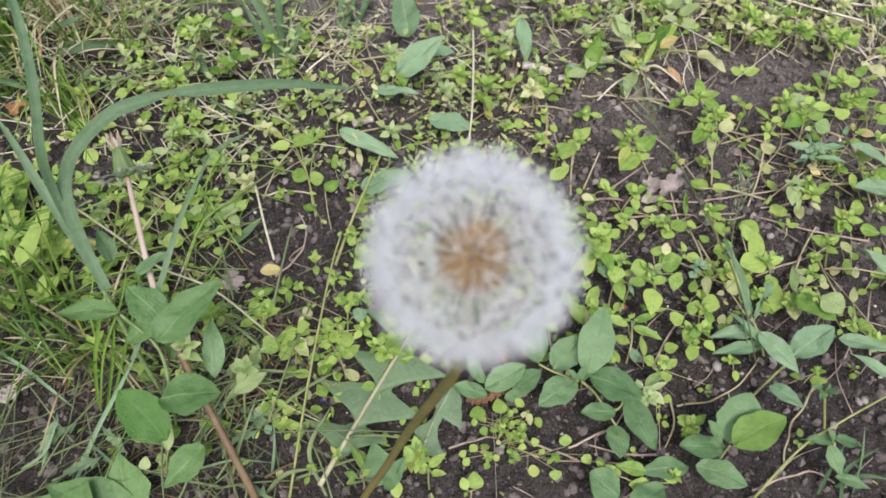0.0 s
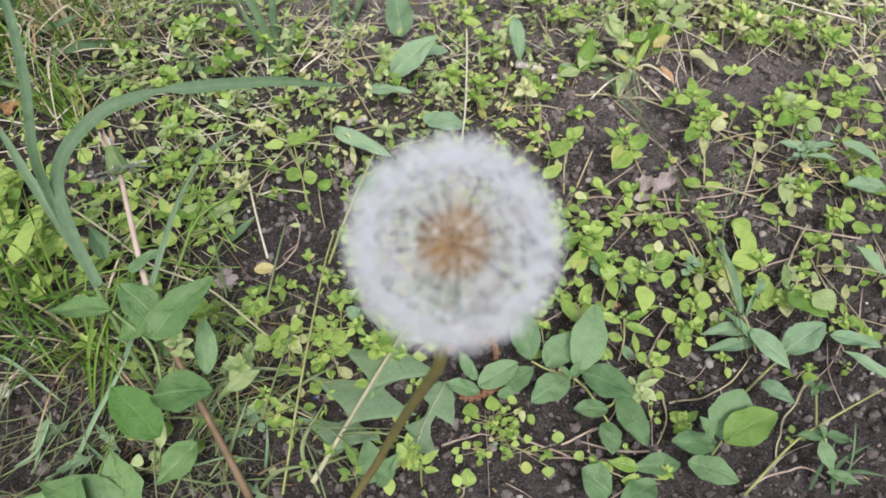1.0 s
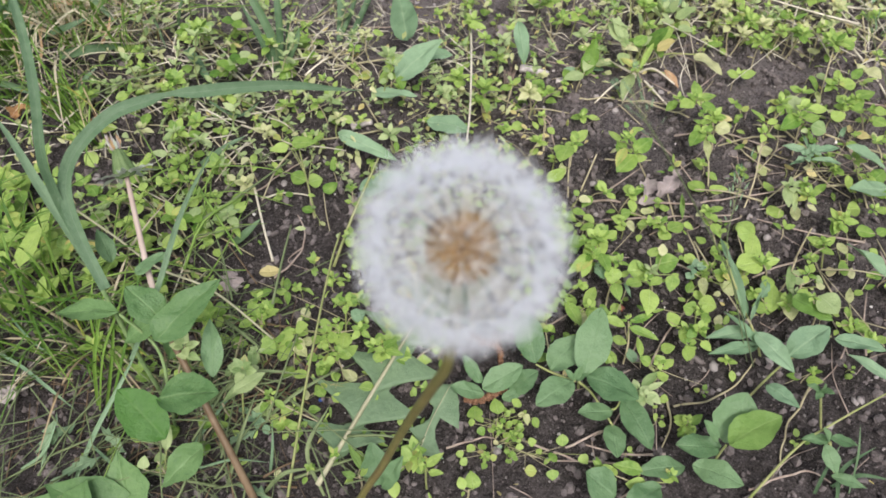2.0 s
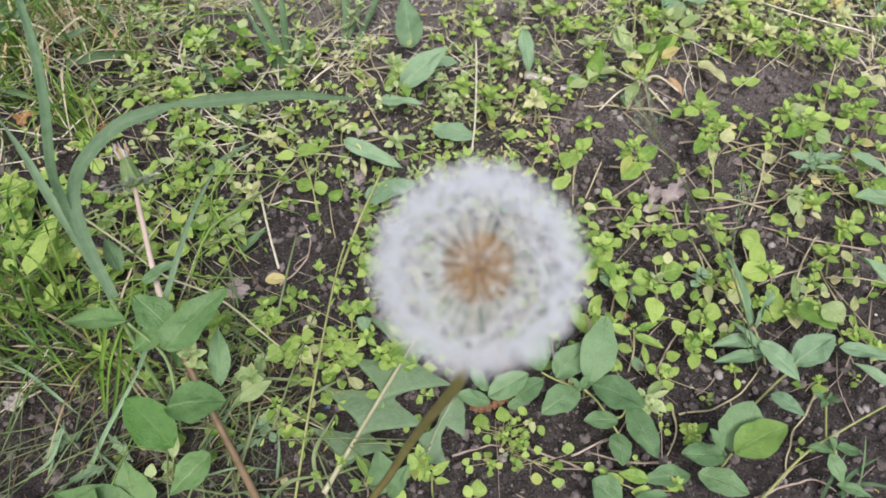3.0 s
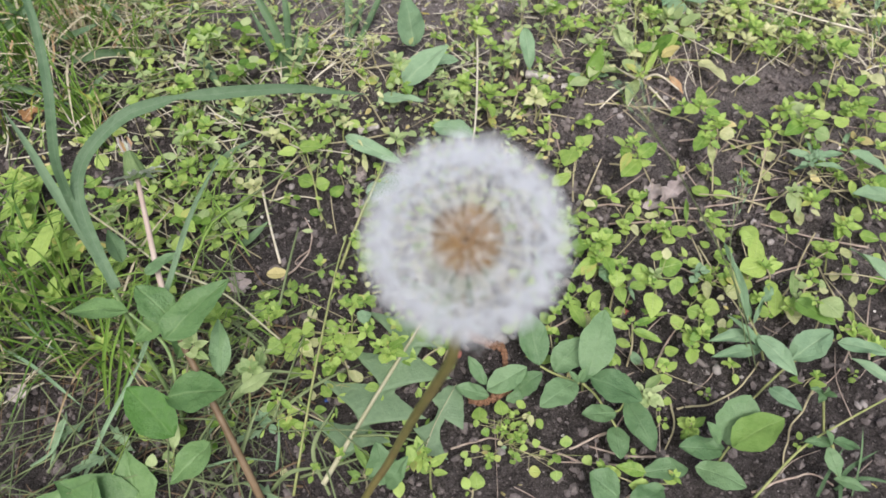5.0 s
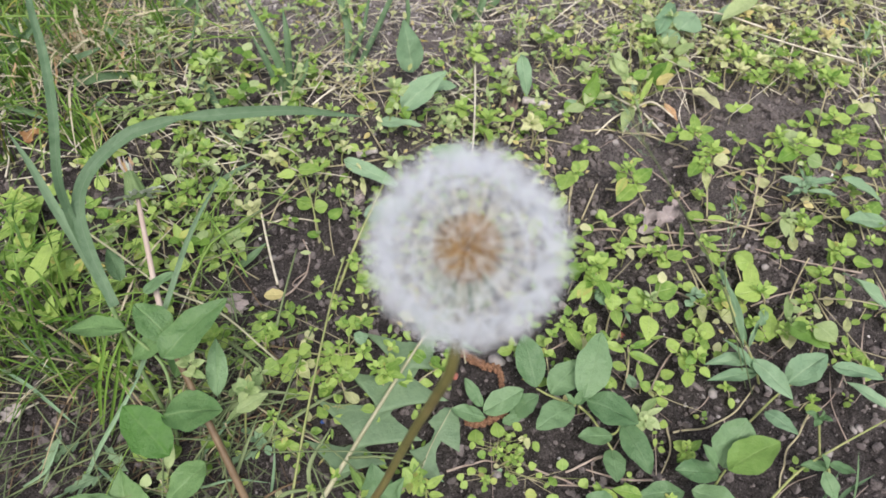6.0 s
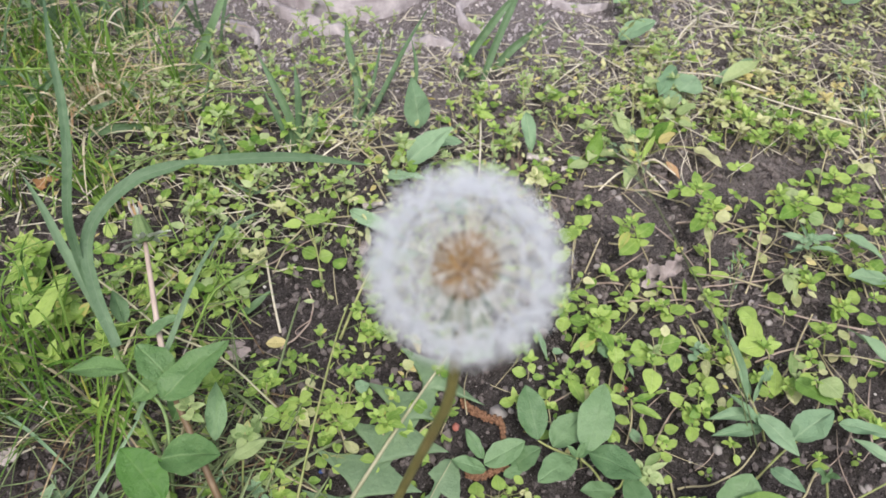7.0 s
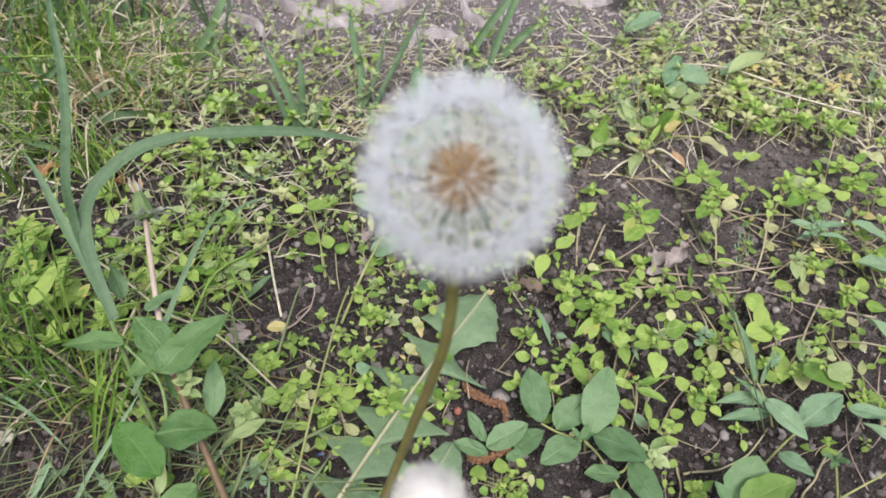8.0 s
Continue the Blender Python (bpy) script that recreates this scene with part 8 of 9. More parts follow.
plant(TUFTS, [(rng.uniform(-0.36, -0.17), rng.uniform(0.27, 0.45)) for _ in range(7)], 0.7, 1.1)
plant(TUFTS, [(rng.uniform(-0.40, -0.24), rng.uniform(0.30, 0.62)) for _ in range(10)], 0.9, 1.3)
plant(TUFTS, [(rng.uniform(-0.34, -0.19), rng.uniform(0.13, 0.26)) for _ in range(4)], 0.8, 1.1)
for kind, m in firsts:
    kind.matrix_basis = m
    del kind["stands"]


coarse_grass("clump of stiff dark green grass blades by the paving", (
    ((-0.1000, 0.3350, 0.0000), (-0.1009, 0.3431, 0.0200), (-0.1103, 0.3544, 0.0400), (-0.1224, 0.3722, 0.0500), 0.0046), ((-0.0983, 0.3350, 0.0000), (-0.0951, 0.3408, 0.0220), (-0.0947, 0.3495, 0.0400), (-0.0984, 0.3646, 0.0480), 0.0042),
    ((-0.0966, 0.3360, 0.0000), (-0.0918, 0.3382, 0.0200), (-0.0888, 0.3444, 0.0360), 0.0036), ((-0.1007, 0.3350, 0.0000), (-0.1077, 0.3430, 0.0200), (-0.1178, 0.3542, 0.0360), 0.0036), ((-0.0979, 0.3350, 0.0000), (-0.0873, 0.3404, 0.0180), (-0.0839, 0.3462, 0.0260), 0.0030)))
coarse_grass("leaning dark green grass blades at the slab's edge", (
    ((-0.0642, 0.3629, 0.0000), (-0.0633, 0.3843, 0.0160), (-0.0712, 0.4085, 0.0300), (-0.0747, 0.4266, 0.0400), 0.0046), ((-0.0583, 0.3603, 0.0000), (-0.0463, 0.3815, 0.0140), (-0.0319, 0.4014, 0.0360), (-0.0160, 0.4254, 0.0550), 0.0046),
    ((-0.0302, 0.3914, 0.0020), (-0.0264, 0.3989, 0.0200), (-0.0296, 0.4144, 0.0360), 0.0042), ((-0.0642, 0.3629, 0.0000), (-0.0539, 0.3846, 0.0160), (-0.0493, 0.4294, 0.0300), 0.0030)))
coarse_grass("leaning dark green grass blades on trodden soil", (
    ((0.0023, 0.4142, 0.0000), (0.0134, 0.4264, 0.0200), (0.0300, 0.4377, 0.0400), (0.0434, 0.4537, 0.0480), 0.0052), ((0.0182, 0.4084, 0.0000), (0.0270, 0.4241, 0.0220), (0.0396, 0.4458, 0.0440), (0.0480, 0.4728, 0.0500), 0.0046),
    ((0.0282, 0.4257, 0.0020), (0.0414, 0.4334, 0.0160), (0.0670, 0.4511, 0.0280), 0.0052)))
coarse_grass("broad dark green grass blades beside the lawn", (
    ((-0.1922, 0.4066, -0.0000), (-0.1746, 0.4190, 0.0200), (-0.1603, 0.4307, 0.0440), (-0.1540, 0.4618, 0.0600), 0.0050), ((-0.2339, 0.4458, 0.0000), (-0.2286, 0.4519, 0.0200), (-0.2211, 0.4618, 0.0500), 0.0055), ((-0.2710, 0.4372, 0.0000), (-0.2725, 0.4501, 0.0200), (-0.2803, 0.4694, 0.0400), 0.0048),
    ((-0.1699, 0.3885, 0.0000), (-0.1650, 0.4067, 0.0150), (-0.1716, 0.4246, 0.0300), 0.0036), ((-0.2194, 0.4463, 0.0000), (-0.2184, 0.4510, 0.0300), (-0.2251, 0.4706, 0.0450), 0.004)))
coarse_grass("tall green blades standing in the lawn", (
    ((-0.3121, 0.4356, 0.0000), (-0.2950, 0.4335, 0.0300), (-0.2898, 0.4413, 0.0600), 0.0042), ((-0.3009, 0.4503, 0.0000), (-0.2873, 0.4556, 0.0300), (-0.2821, 0.4566, 0.0600), 0.0036), ((-0.2972, 0.3597, 0.0000), (-0.2656, 0.3531, 0.0250), (-0.2541, 0.3763, 0.0300), 0.0046),
    ((-0.2522, 0.4310, 0.0000), (-0.2478, 0.4354, 0.0300), (-0.2396, 0.4611, 0.0500), 0.0034), ((-0.2760, 0.4165, 0.0000), (-0.2750, 0.4287, 0.0200), (-0.2741, 0.4303, 0.0500), 0.0034), ((-0.3424, 0.4787, 0.0000), (-0.3216, 0.4694, 0.0300), (-0.3136, 0.4709, 0.0600), 0.004)))
coarse_grass("dark grass blades lying over dry stalks", (
    ((-0.2304, 0.3386, 0.0100), (-0.2090, 0.3350, 0.0180), (-0.1914, 0.3455, 0.0120), 0.0050), ((-0.2692, 0.3192, 0.0100), (-0.2391, 0.3025, 0.0200), (-0.2115, 0.2970, 0.0120), 0.0036), ((-0.1968, 0.4090, -0.0000), (-0.1648, 0.3877, 0.0300), (-0.1519, 0.3774, 0.0500), 0.004), ((-0.1075, 0.2072, 0.0040), (-0.0986, 0.2090, 0.0120), (-0.0920, 0.2165, 0.0140), 0.0036)))

coarse_grass("thin greyish grass blades crossing over dark soil", (
    ((-0.2128, 0.1482, 0.0040), (-0.1905, 0.1351, 0.0140), (-0.1721, 0.1225, 0.0180), (-0.1621, 0.1156, 0.0100), 0.0014), ((-0.2047, 0.1619, 0.0100), (-0.1873, 0.1465, 0.0200), (-0.1774, 0.1394, 0.0140), 0.0016), ((-0.1582, 0.0841, 0.0020), (-0.1479, 0.1039, 0.0160), (-0.1376, 0.1221, 0.0260), (-0.1316, 0.1379, 0.0300), 0.0017),
    ((-0.1532, 0.1016, 0.0040), (-0.1337, 0.0874, 0.0140), (-0.1197, 0.0780, 0.0100), 0.0016), ((-0.1117, 0.1000, 0.0020), (-0.1000, 0.1088, 0.0140), (-0.0881, 0.1272, 0.0180), 0.0014), ((-0.1040, 0.0913, 0.0060), (-0.0875, 0.0926, 0.0140), (-0.0717, 0.0929, 0.0080), 0.0012),
    ((-0.1145, 0.1210, 0.0060), (-0.0994, 0.1174, 0.0120), (-0.0796, 0.1300, 0.0180), 0.0010), ((-0.1817, 0.0912, 0.0040), (-0.1686, 0.0957, 0.0140), (-0.1636, 0.1087, 0.0200), 0.0012), ((-0.0737, 0.0902, 0.0020), (-0.0713, 0.0989, 0.0140), (-0.0725, 0.1102, 0.0180), 0.0014)), GREY)
coarse_grass("thin grass blades through the low weeds", (
    ((-0.1071, 0.1205, 0.0040), (-0.0944, 0.1239, 0.0160), (-0.0823, 0.1308, 0.0180), (-0.0603, 0.1319, 0.0120), 0.0018), ((-0.0822, 0.1099, 0.0040), (-0.0637, 0.1215, 0.0160), (-0.0441, 0.1330, 0.0180), 0.0016), ((-0.0916, 0.0851, 0.0020), (-0.0853, 0.1000, 0.0180), (-0.0788, 0.1173, 0.0260), 0.0016), ((-0.0492, 0.0806, 0.0020), (-0.0560, 0.0959, 0.0160), (-0.0475, 0.1148, 0.0200), 0.0018),
    ((-0.1097, 0.1673, 0.0040), (-0.0948, 0.1541, 0.0120), (-0.0778, 0.1415, 0.0080), 0.0014), ((-0.1191, 0.1430, 0.0040), (-0.1048, 0.1220, 0.0140), (-0.0890, 0.1130, 0.0100), 0.0016), ((-0.0761, 0.0804, 0.0020), (-0.0650, 0.0868, 0.0140), (-0.0515, 0.0905, 0.0100), 0.0016)), SAGE)
coarse_grass("long yellow-green grass blades over dark soil", (
    ((-0.1547, 0.1182, 0.0020), (-0.1461, 0.1338, 0.0300), (-0.1349, 0.1508, 0.0500), (-0.1334, 0.1697, 0.0600), 0.0016), ((-0.1521, 0.1182, 0.0020), (-0.1429, 0.1338, 0.0300), (-0.1391, 0.1534, 0.0500), 0.0014),
    ((-0.1566, 0.1208, 0.0020), (-0.1502, 0.1337, 0.0300), (-0.1414, 0.1561, 0.0550), 0.0014), ((-0.1502, 0.1157, 0.0020), (-0.1374, 0.1313, 0.0300), (-0.1289, 0.1509, 0.0500), (-0.1287, 0.1753, 0.0600), 0.0016), ((-0.2094, 0.1651, 0.0020), (-0.1764, 0.1605, 0.0300), (-0.1578, 0.1578, 0.0300), (-0.1473, 0.1515, 0.0200), 0.0014)), FINE)
coarse_grass("broad dull grass blades lying in the dry stalks", (
    ((-0.2805, 0.3534, 0.0100), (-0.2671, 0.3540, 0.0220), (-0.2565, 0.3603, 0.0280), 0.0062), ((-0.2431, 0.3544, 0.0120), (-0.2263, 0.3515, 0.0200), (-0.2117, 0.3594, 0.0220), 0.0034), ((-0.2291, 0.3919, 0.0180), (-0.2090, 0.3684, 0.0240), (-0.1990, 0.3615, 0.0140), 0.0036), ((-0.2160, 0.3068, 0.0040), (-0.2084, 0.3109, 0.0140), (-0.1994, 0.3187, 0.0200), 0.0034),
    ((-0.1525, 0.3396, 0.0140), (-0.1423, 0.3234, 0.0180), (-0.1346, 0.3144, 0.0080), 0.0050), ((-0.1938, 0.3594, 0.0040), (-0.1873, 0.3598, 0.0160), (-0.1821, 0.3640, 0.0260), 0.0014), ((-0.1764, 0.3639, 0.0200), (-0.1725, 0.3565, 0.0140), (-0.1690, 0.3482, 0.0060), 0.0020), ((-0.1652, 0.3688, 0.0060), (-0.1596, 0.3682, 0.0200), (-0.1564, 0.3770, 0.0300), 0.0044),
    ((-0.1331, 0.2599, 0.0040), (-0.1178, 0.2656, 0.0120), (-0.1073, 0.2722, 0.0140), 0.0030), ((-0.1339, 0.3016, 0.0100), (-0.1143, 0.2869, 0.0140), (-0.1028, 0.2979, 0.0140), 0.0016)), BLADE)
coarse_grass("dead orange-tan grass blades in the lawn", (
    ((-0.2431, 0.3772, 0.0140), (-0.2312, 0.3767, 0.0180), (-0.2241, 0.3818, 0.0120), 0.0034), ((-0.2694, 0.3340, 0.0040), (-0.2655, 0.3391, 0.0140), (-0.2617, 0.3467, 0.0240), 0.0030), ((-0.2119, 0.3527, 0.0040), (-0.2023, 0.3521, 0.0160), (-0.1982, 0.3557, 0.0260), 0.0020), ((-0.2442, 0.3351, 0.0040), (-0.2400, 0.3417, 0.0140), (-0.2401, 0.3478, 0.0240), 0.0020)), ORANGE)

# ---- dry stalks and runners ----


def stalk(name, points, r0, r1, material, label, category, group="dry stalks"):
    b = Vector(points[0])
    t = tagged(new(name, mesh_of(tube(bmesh.new(), [Vector(p) - b for p in points], r0, r1, 6, 6), name, material)), label, category, group)
    t.location = b


stalk("straw", [(0.0182, 0.4073, 0.0020), (0.0175, 0.3339, 0.0200), (0.0156, 0.2791, 0.0300), (0.0132, 0.2508, 0.0340)], 0.0007, 0.0005, STRAW, "thin pale upright dry straw", "straw")
stalk("straw", [(-0.0860, 0.1982, 0.0020), (-0.0918, 0.2153, 0.0080), (-0.0983, 0.2367, 0.0140)], 0.0007, 0.0006, STRAW, "short pale straw over bare soil", "straw")
stalk("straw", [(-0.0543, 0.1938, 0.0040), (-0.0449, 0.2172, 0.0160), (-0.0326, 0.2465, 0.0260)], 0.0008, 0.0006, STEM, "thin greyish green weed stalk", "stalk")
stalk("straw", [(-0.0639, 0.0785, 0.0080), (-0.0598, 0.1095, 0.0200), (-0.0556, 0.1371, 0.0300), (-0.0509, 0.1756, 0.0340), (-0.0476, 0.1946, 0.0340)], 0.00065, 0.0004, STEM, "slender yellow-green grass stalk", "stalk")
stalk("straw", [(-0.1779, 0.2099, 0.0300), (-0.1539, 0.1923, 0.0340), (-0.1291, 0.1738, 0.0360), (-0.1022, 0.1620, 0.0360), (-0.0761, 0.1459, 0.0200)], 0.00065, 0.0005, SALLOW, "pale stalk across the weeds", "straw")
stalk("straw", [(0.1289, 0.0777, 0.0100), (0.1497, 0.0963, 0.0200), (0.1673, 0.1061, 0.0240), (0.1915, 0.1181, 0.0260)], 0.00065, 0.0004, STEM, "long green-brown stalk over bare soil", "stalk")
stalk("weed_stalk", [(0.1591, 0.2257, 0.0010), (0.1673, 0.2442, 0.0120), (0.1727, 0.2652, 0.0220)], 0.00055, 0.0004, CREEP, "thin brownish upright weed stalk", "stalk", "weed stalks")
stalk("weed_stalk", [(0.1799, 0.1967, 0.0010), (0.1826, 0.2028, 0.0100), (0.1860, 0.2086, 0.0180)], 0.00055, 0.0004, CREEP, "thin brownish upright weed stalk", "stalk", "weed stalks")
stalk("weed_stalk", [(0.0761, 0.2441, 0.0010), (0.0801, 0.2513, 0.0080), (0.0842, 0.2592, 0.0140)], 0.00055, 0.0004, CREEP, "thin brownish upright weed stalk", "stalk", "weed stalks")
stalk("weed_stalk", [(0.2621, 0.3457, 0.0010), (0.2587, 0.3540, 0.0120), (0.2562, 0.3628, 0.0200)], 0.00055, 0.0004, CREEP, "thin brownish upright weed stalk", "stalk", "weed stalks")
stalk("weed_stalk", [(0.2634, 0.3453, 0.0010), (0.2665, 0.3477, 0.0100), (0.2716, 0.3534, 0.0140)], 0.00055, 0.0004, CREEP, "thin brownish upright weed stalk", "stalk", "weed stalks")
stalk("weed_stalk", [(0.1677, 0.1796, 0.0010), (0.1715, 0.1838, 0.0080), (0.1763, 0.1935, 0.0140)], 0.00055, 0.0004, CREEP, "thin brownish upright weed stalk", "stalk", "weed stalks")
for line in (((0.1174, 0.3317, 0.0020), (0.1090, 0.3303, 0.0080), (0.1024, 0.3389, 0.0060)),
             ((0.1181, 0.3317, 0.0020), (0.1110, 0.3161, 0.0060), (0.1064, 0.3074, 0.0030)),
             ((0.1188, 0.3317, 0.0020), (0.1246, 0.3154, 0.0060), (0.1331, 0.3042, 0.0030)),
             ((0.1173, 0.3312, 0.0020), (0.1021, 0.3178, 0.0070), (0.0897, 0.3061, 0.0040)),
             ((0.1193, 0.3328, 0.0020), (0.1271, 0.3301, 0.0080), (0.1388, 0.3206, 0.0050)),
             ((0.1187, 0.3333, 0.0020), (0.1220, 0.3364, 0.0120), (0.1280, 0.3476, 0.0160)),
             ((0.1172, 0.3327, 0.0020), (0.1118, 0.3417, 0.0140), (0.1097, 0.3532, 0.0200))):
    stalk("weed_stalk", line, 0.0008, 0.0005, CREEP if line[-1][2] > 0.010 else STRAW, "pale petiole spread from the foot of a tall weed", "stalk", "weed stalks")
thick = 0.0008
for points in ([(0.082, 0.239), (0.110, 0.236), (0.143, 0.236), (0.188, 0.243)], [(0.087, 0.227), (0.111, 0.224), (0.148, 0.228), (0.186, 0.234)], [(0.119, 0.306), (0.144, 0.292), (0.173, 0.273), (0.199, 0.261)],
               [(0.079, 0.310), (0.099, 0.308), (0.133, 0.306)], [(0.107, 0.121), (0.123, 0.124), (0.137, 0.132), (0.149, 0.144)], [(0.038, 0.104), (0.055, 0.098), (0.067, 0.093)], [(0.030, 0.345), (0.049, 0.317), (0.061, 0.290), (0.066, 0.264)],
               [(0.055, 0.102), (0.066, 0.106), (0.077, 0.110), (0.083, 0.123)], [(-0.098, 0.240), (-0.083, 0.245), (-0.073, 0.244)], [(-0.085, 0.189), (-0.075, 0.199), (-0.072, 0.214), (-0.076, 0.225)],
               [(0.104, 0.124), (0.104, 0.113), (0.098, 0.102)], [(0.133, 0.085), (0.156, 0.090), (0.170, 0.087)], [(0.049, 0.387), (0.079, 0.388), (0.110, 0.396)], [(-0.064, 0.373), (-0.035, 0.376), (-0.002, 0.382)], [(0.072, 0.346), (0.061, 0.393), (0.079, 0.434)],
               [(0.113, 0.201), (0.135, 0.191), (0.153, 0.181)], [(0.158, 0.191), (0.190, 0.201), (0.222, 0.212)], [(-0.110, 0.238), (-0.093, 0.251), (-0.076, 0.268)], [(0.171, 0.130), (0.157, 0.113), (0.150, 0.095)], [(0.002, 0.102), (0.015, 0.104), (0.025, 0.106)]):
    way = curve_points([Vector(on_soil(p, 0.0015 + 0.002 * (i % 2))) for i, p in enumerate(points)], 5)
    lifted = [q + 0.0016 * noise.noise_vector(q * 95) for q in way]
    thick = max(0.0006, thick - 0.00008)
    if len(points) > 3:
        # a side root
        fork = lifted[len(lifted) // 2]
        stalk("runner", [fork, fork + Vector((rng.uniform(-0.008, 0.008), rng.uniform(-0.010, -0.003), -0.001)), fork + Vector((rng.uniform(-0.014, 0.014), rng.uniform(-0.020, -0.010), -0.002))], thick * 0.6, thick * 0.3, ROOT, "thin side root on the soil", "runner", "dry runners")
    stalk("runner", lifted, thick, thick * 0.6, rng.choice((ROOT, ROOT, STRAW, CREEP)), "thin dry runner lying on the soil", "runner", "dry runners")


def litter(name, count, x0, x1, y0, y1, label, material, long=(0.02, 0.06), lift=0.012, radius=0.00034, bend=0.07):
    """Short stalks strewn at random, more than one could count."""
    r = random.Random(count)
    bm = bmesh.new()
    made = 0
    while made < count:
        x, y = r.uniform(x0, x1), r.uniform(y0, y1)
        if worn_bare(x, y) and r.random() < 0.85:
            continue
        if not off_slab(x, y) or noise.noise(Vector((x * 12, y * 12, 31))) < r.uniform(-0.5, 0.25):
            continue
        thick = radius * (0.6 + 1.6 * r.random() ** 2)
        a, n = r.uniform(0, 6.283), r.uniform(*long)
        d = Vector((math.cos(a), math.sin(a), 0))
        side = Vector((-d.y, d.x, 0)) * n * r.uniform(-bend, bend) * r.random()
        s = Vector(on_soil((x, y), r.uniform(0.0005, lift)))
        tube(bm, [s, s + d * n * 0.5 + side + Vector((0, 0, r.uniform(-0.1, 0.25) * lift)), s + d * n + Vector((0, 0, r.uniform(-0.3, 0.3) * lift))], thick, thick * 0.6, 4, 3)
        made += 1
    return tagged(new(name, mesh_of(bm, name, material)), label, "straw", kind="stuff")


litter("straw_litter", 180, -0.08, 0.06, 0.33, 0.475, "dry stalks at the foot of the weeds", STRAW, (0.008, 0.030), 0.010, 0.00024, 0.2)
litter("straw_litter", 130, -0.42, -0.20, 0.38, 0.60, "pale dry stalks standing in the lawn", STRAW, (0.014, 0.045), 0.035, 0.0004, 0.2)
litter("straw_litter", 660, -0.42, -0.07, 0.26, 0.475, "tangle of pale dry stalks under the grass", STRAW, (0.010, 0.042), 0.014)
litter("straw_litter", 620, 0.00, 0.44, 0.33, 0.58, "dry stalks among the weeds", STRAW, (0.010, 0.04), 0.012, 0.00028, 0.14)
litter("straw_litter", 45, -0.34, -0.10, 0.13, 0.24, "dry stalks at the foot of the grass", STRAW, (0.015, 0.04), 0.008)
litter("dead_grass", 190, -0.30, -0.07, 0.04, 0.15, "fine brown dead stalks over dark soil", RUSSET, (0.012, 0.04), 0.007, 0.00024, 0.25)
litter("dead_grass", 100, -0.34, -0.06, 0.04, 0.22, "brown dead stalks at the foot of the grass", RUSSET, (0.015, 0.05), 0.010)
litter("thin_grass", 140, -0.34, -0.06, 0.04, 0.22, "tangle of thin dull grass", SAGE, (0.03, 0.07), 0.022, 0.0004)
litter("thin_grass", 260, -0.26, -0.08, 0.05, 0.17, "fine dark grass close over the soil", SAGE, (0.02, 0.05), 0.016, 0.00026, 0.25)
litter("thin_grass", 230, -0.40, -0.16, 0.29, 0.56, "fresh thin grass leaning through dry stalks", MEADOW, (0.03, 0.07), 0.035, 0.00042, 0.2)
litter("thin_grass", 100, -0.30, -0.12, 0.12, 0.24, "fresh thin grass leaning over the weeds", MEADOW, (0.03, 0.065), 0.032, 0.00040, 0.2)
litter("thin_grass", 40, -0.20, -0.03, 0.055, 0.125, "thin grey-green grass over dark soil", SAGE, (0.03, 0.06), 0.022, 0.00036, 0.2)
litter("thin_grass", 120, -0.36, -0.08, 0.26, 0.48, "thin dull grass among dry stalks", SAGE, (0.03, 0.06), 0.022, 0.0004)
litter("straw_litter", 130, 0.06, 0.40, 0.355, 0.49, "long pale stalks matted under the far weeds", STRAW, (0.03, 0.075), 0.016, 0.00042, 0.12)
litter("straw_litter", 110, 0.02, 0.38, 0.08, 0.36, "thin dry stalks strewn over bare soil", ROOT, (0.012, 0.06), 0.005, 0.00036, 0.22)
litter("creeping_stem", 130, -0.06, 0.40, 0.14, 0.46, "thin pale creeping stems of chickweed", CREEP, (0.02, 0.05), 0.010, 0.00038)
litter("creeping_stem", 34, 0.06, 0.26, 0.17, 0.27, "pale creeping stems between the sprigs", CREEP, (0.02, 0.055), 0.008, 0.00036, 0.3)
litter("creeping_stem", 120, -0.36, -0.04, 0.12, 0.44, "thin stems under the weeds", CREEP, (0.02, 0.05), 0.014, 0.00038)


def husks(count, label, seed):
    """Loose straws and husks on the trodden soil."""
    r = random.Random(seed)
    bm = bmesh.new()
    for _ in range(count):
        x, y = r.uniform(-0.2, 0.16), r.uniform(0.43, 0.54)
        a, n = r.uniform(0, 6.283), r.uniform(0.004, 0.022)
        s = Vector(on_soil((x, y), 0.001))
        tube(bm, [s, s + Vector((math.cos(a) * n, math.sin(a) * n, r.uniform(0, 0.003)))], r.uniform(0.0003, 0.0007), 0.0003, 4, 2)
    tagged(new("straw_litter", mesh_of(bm, "straw_litter", STRAW)), label, "straw", kind="stuff")


husks(150, "short pale straws and husks on trodden soil", 17)


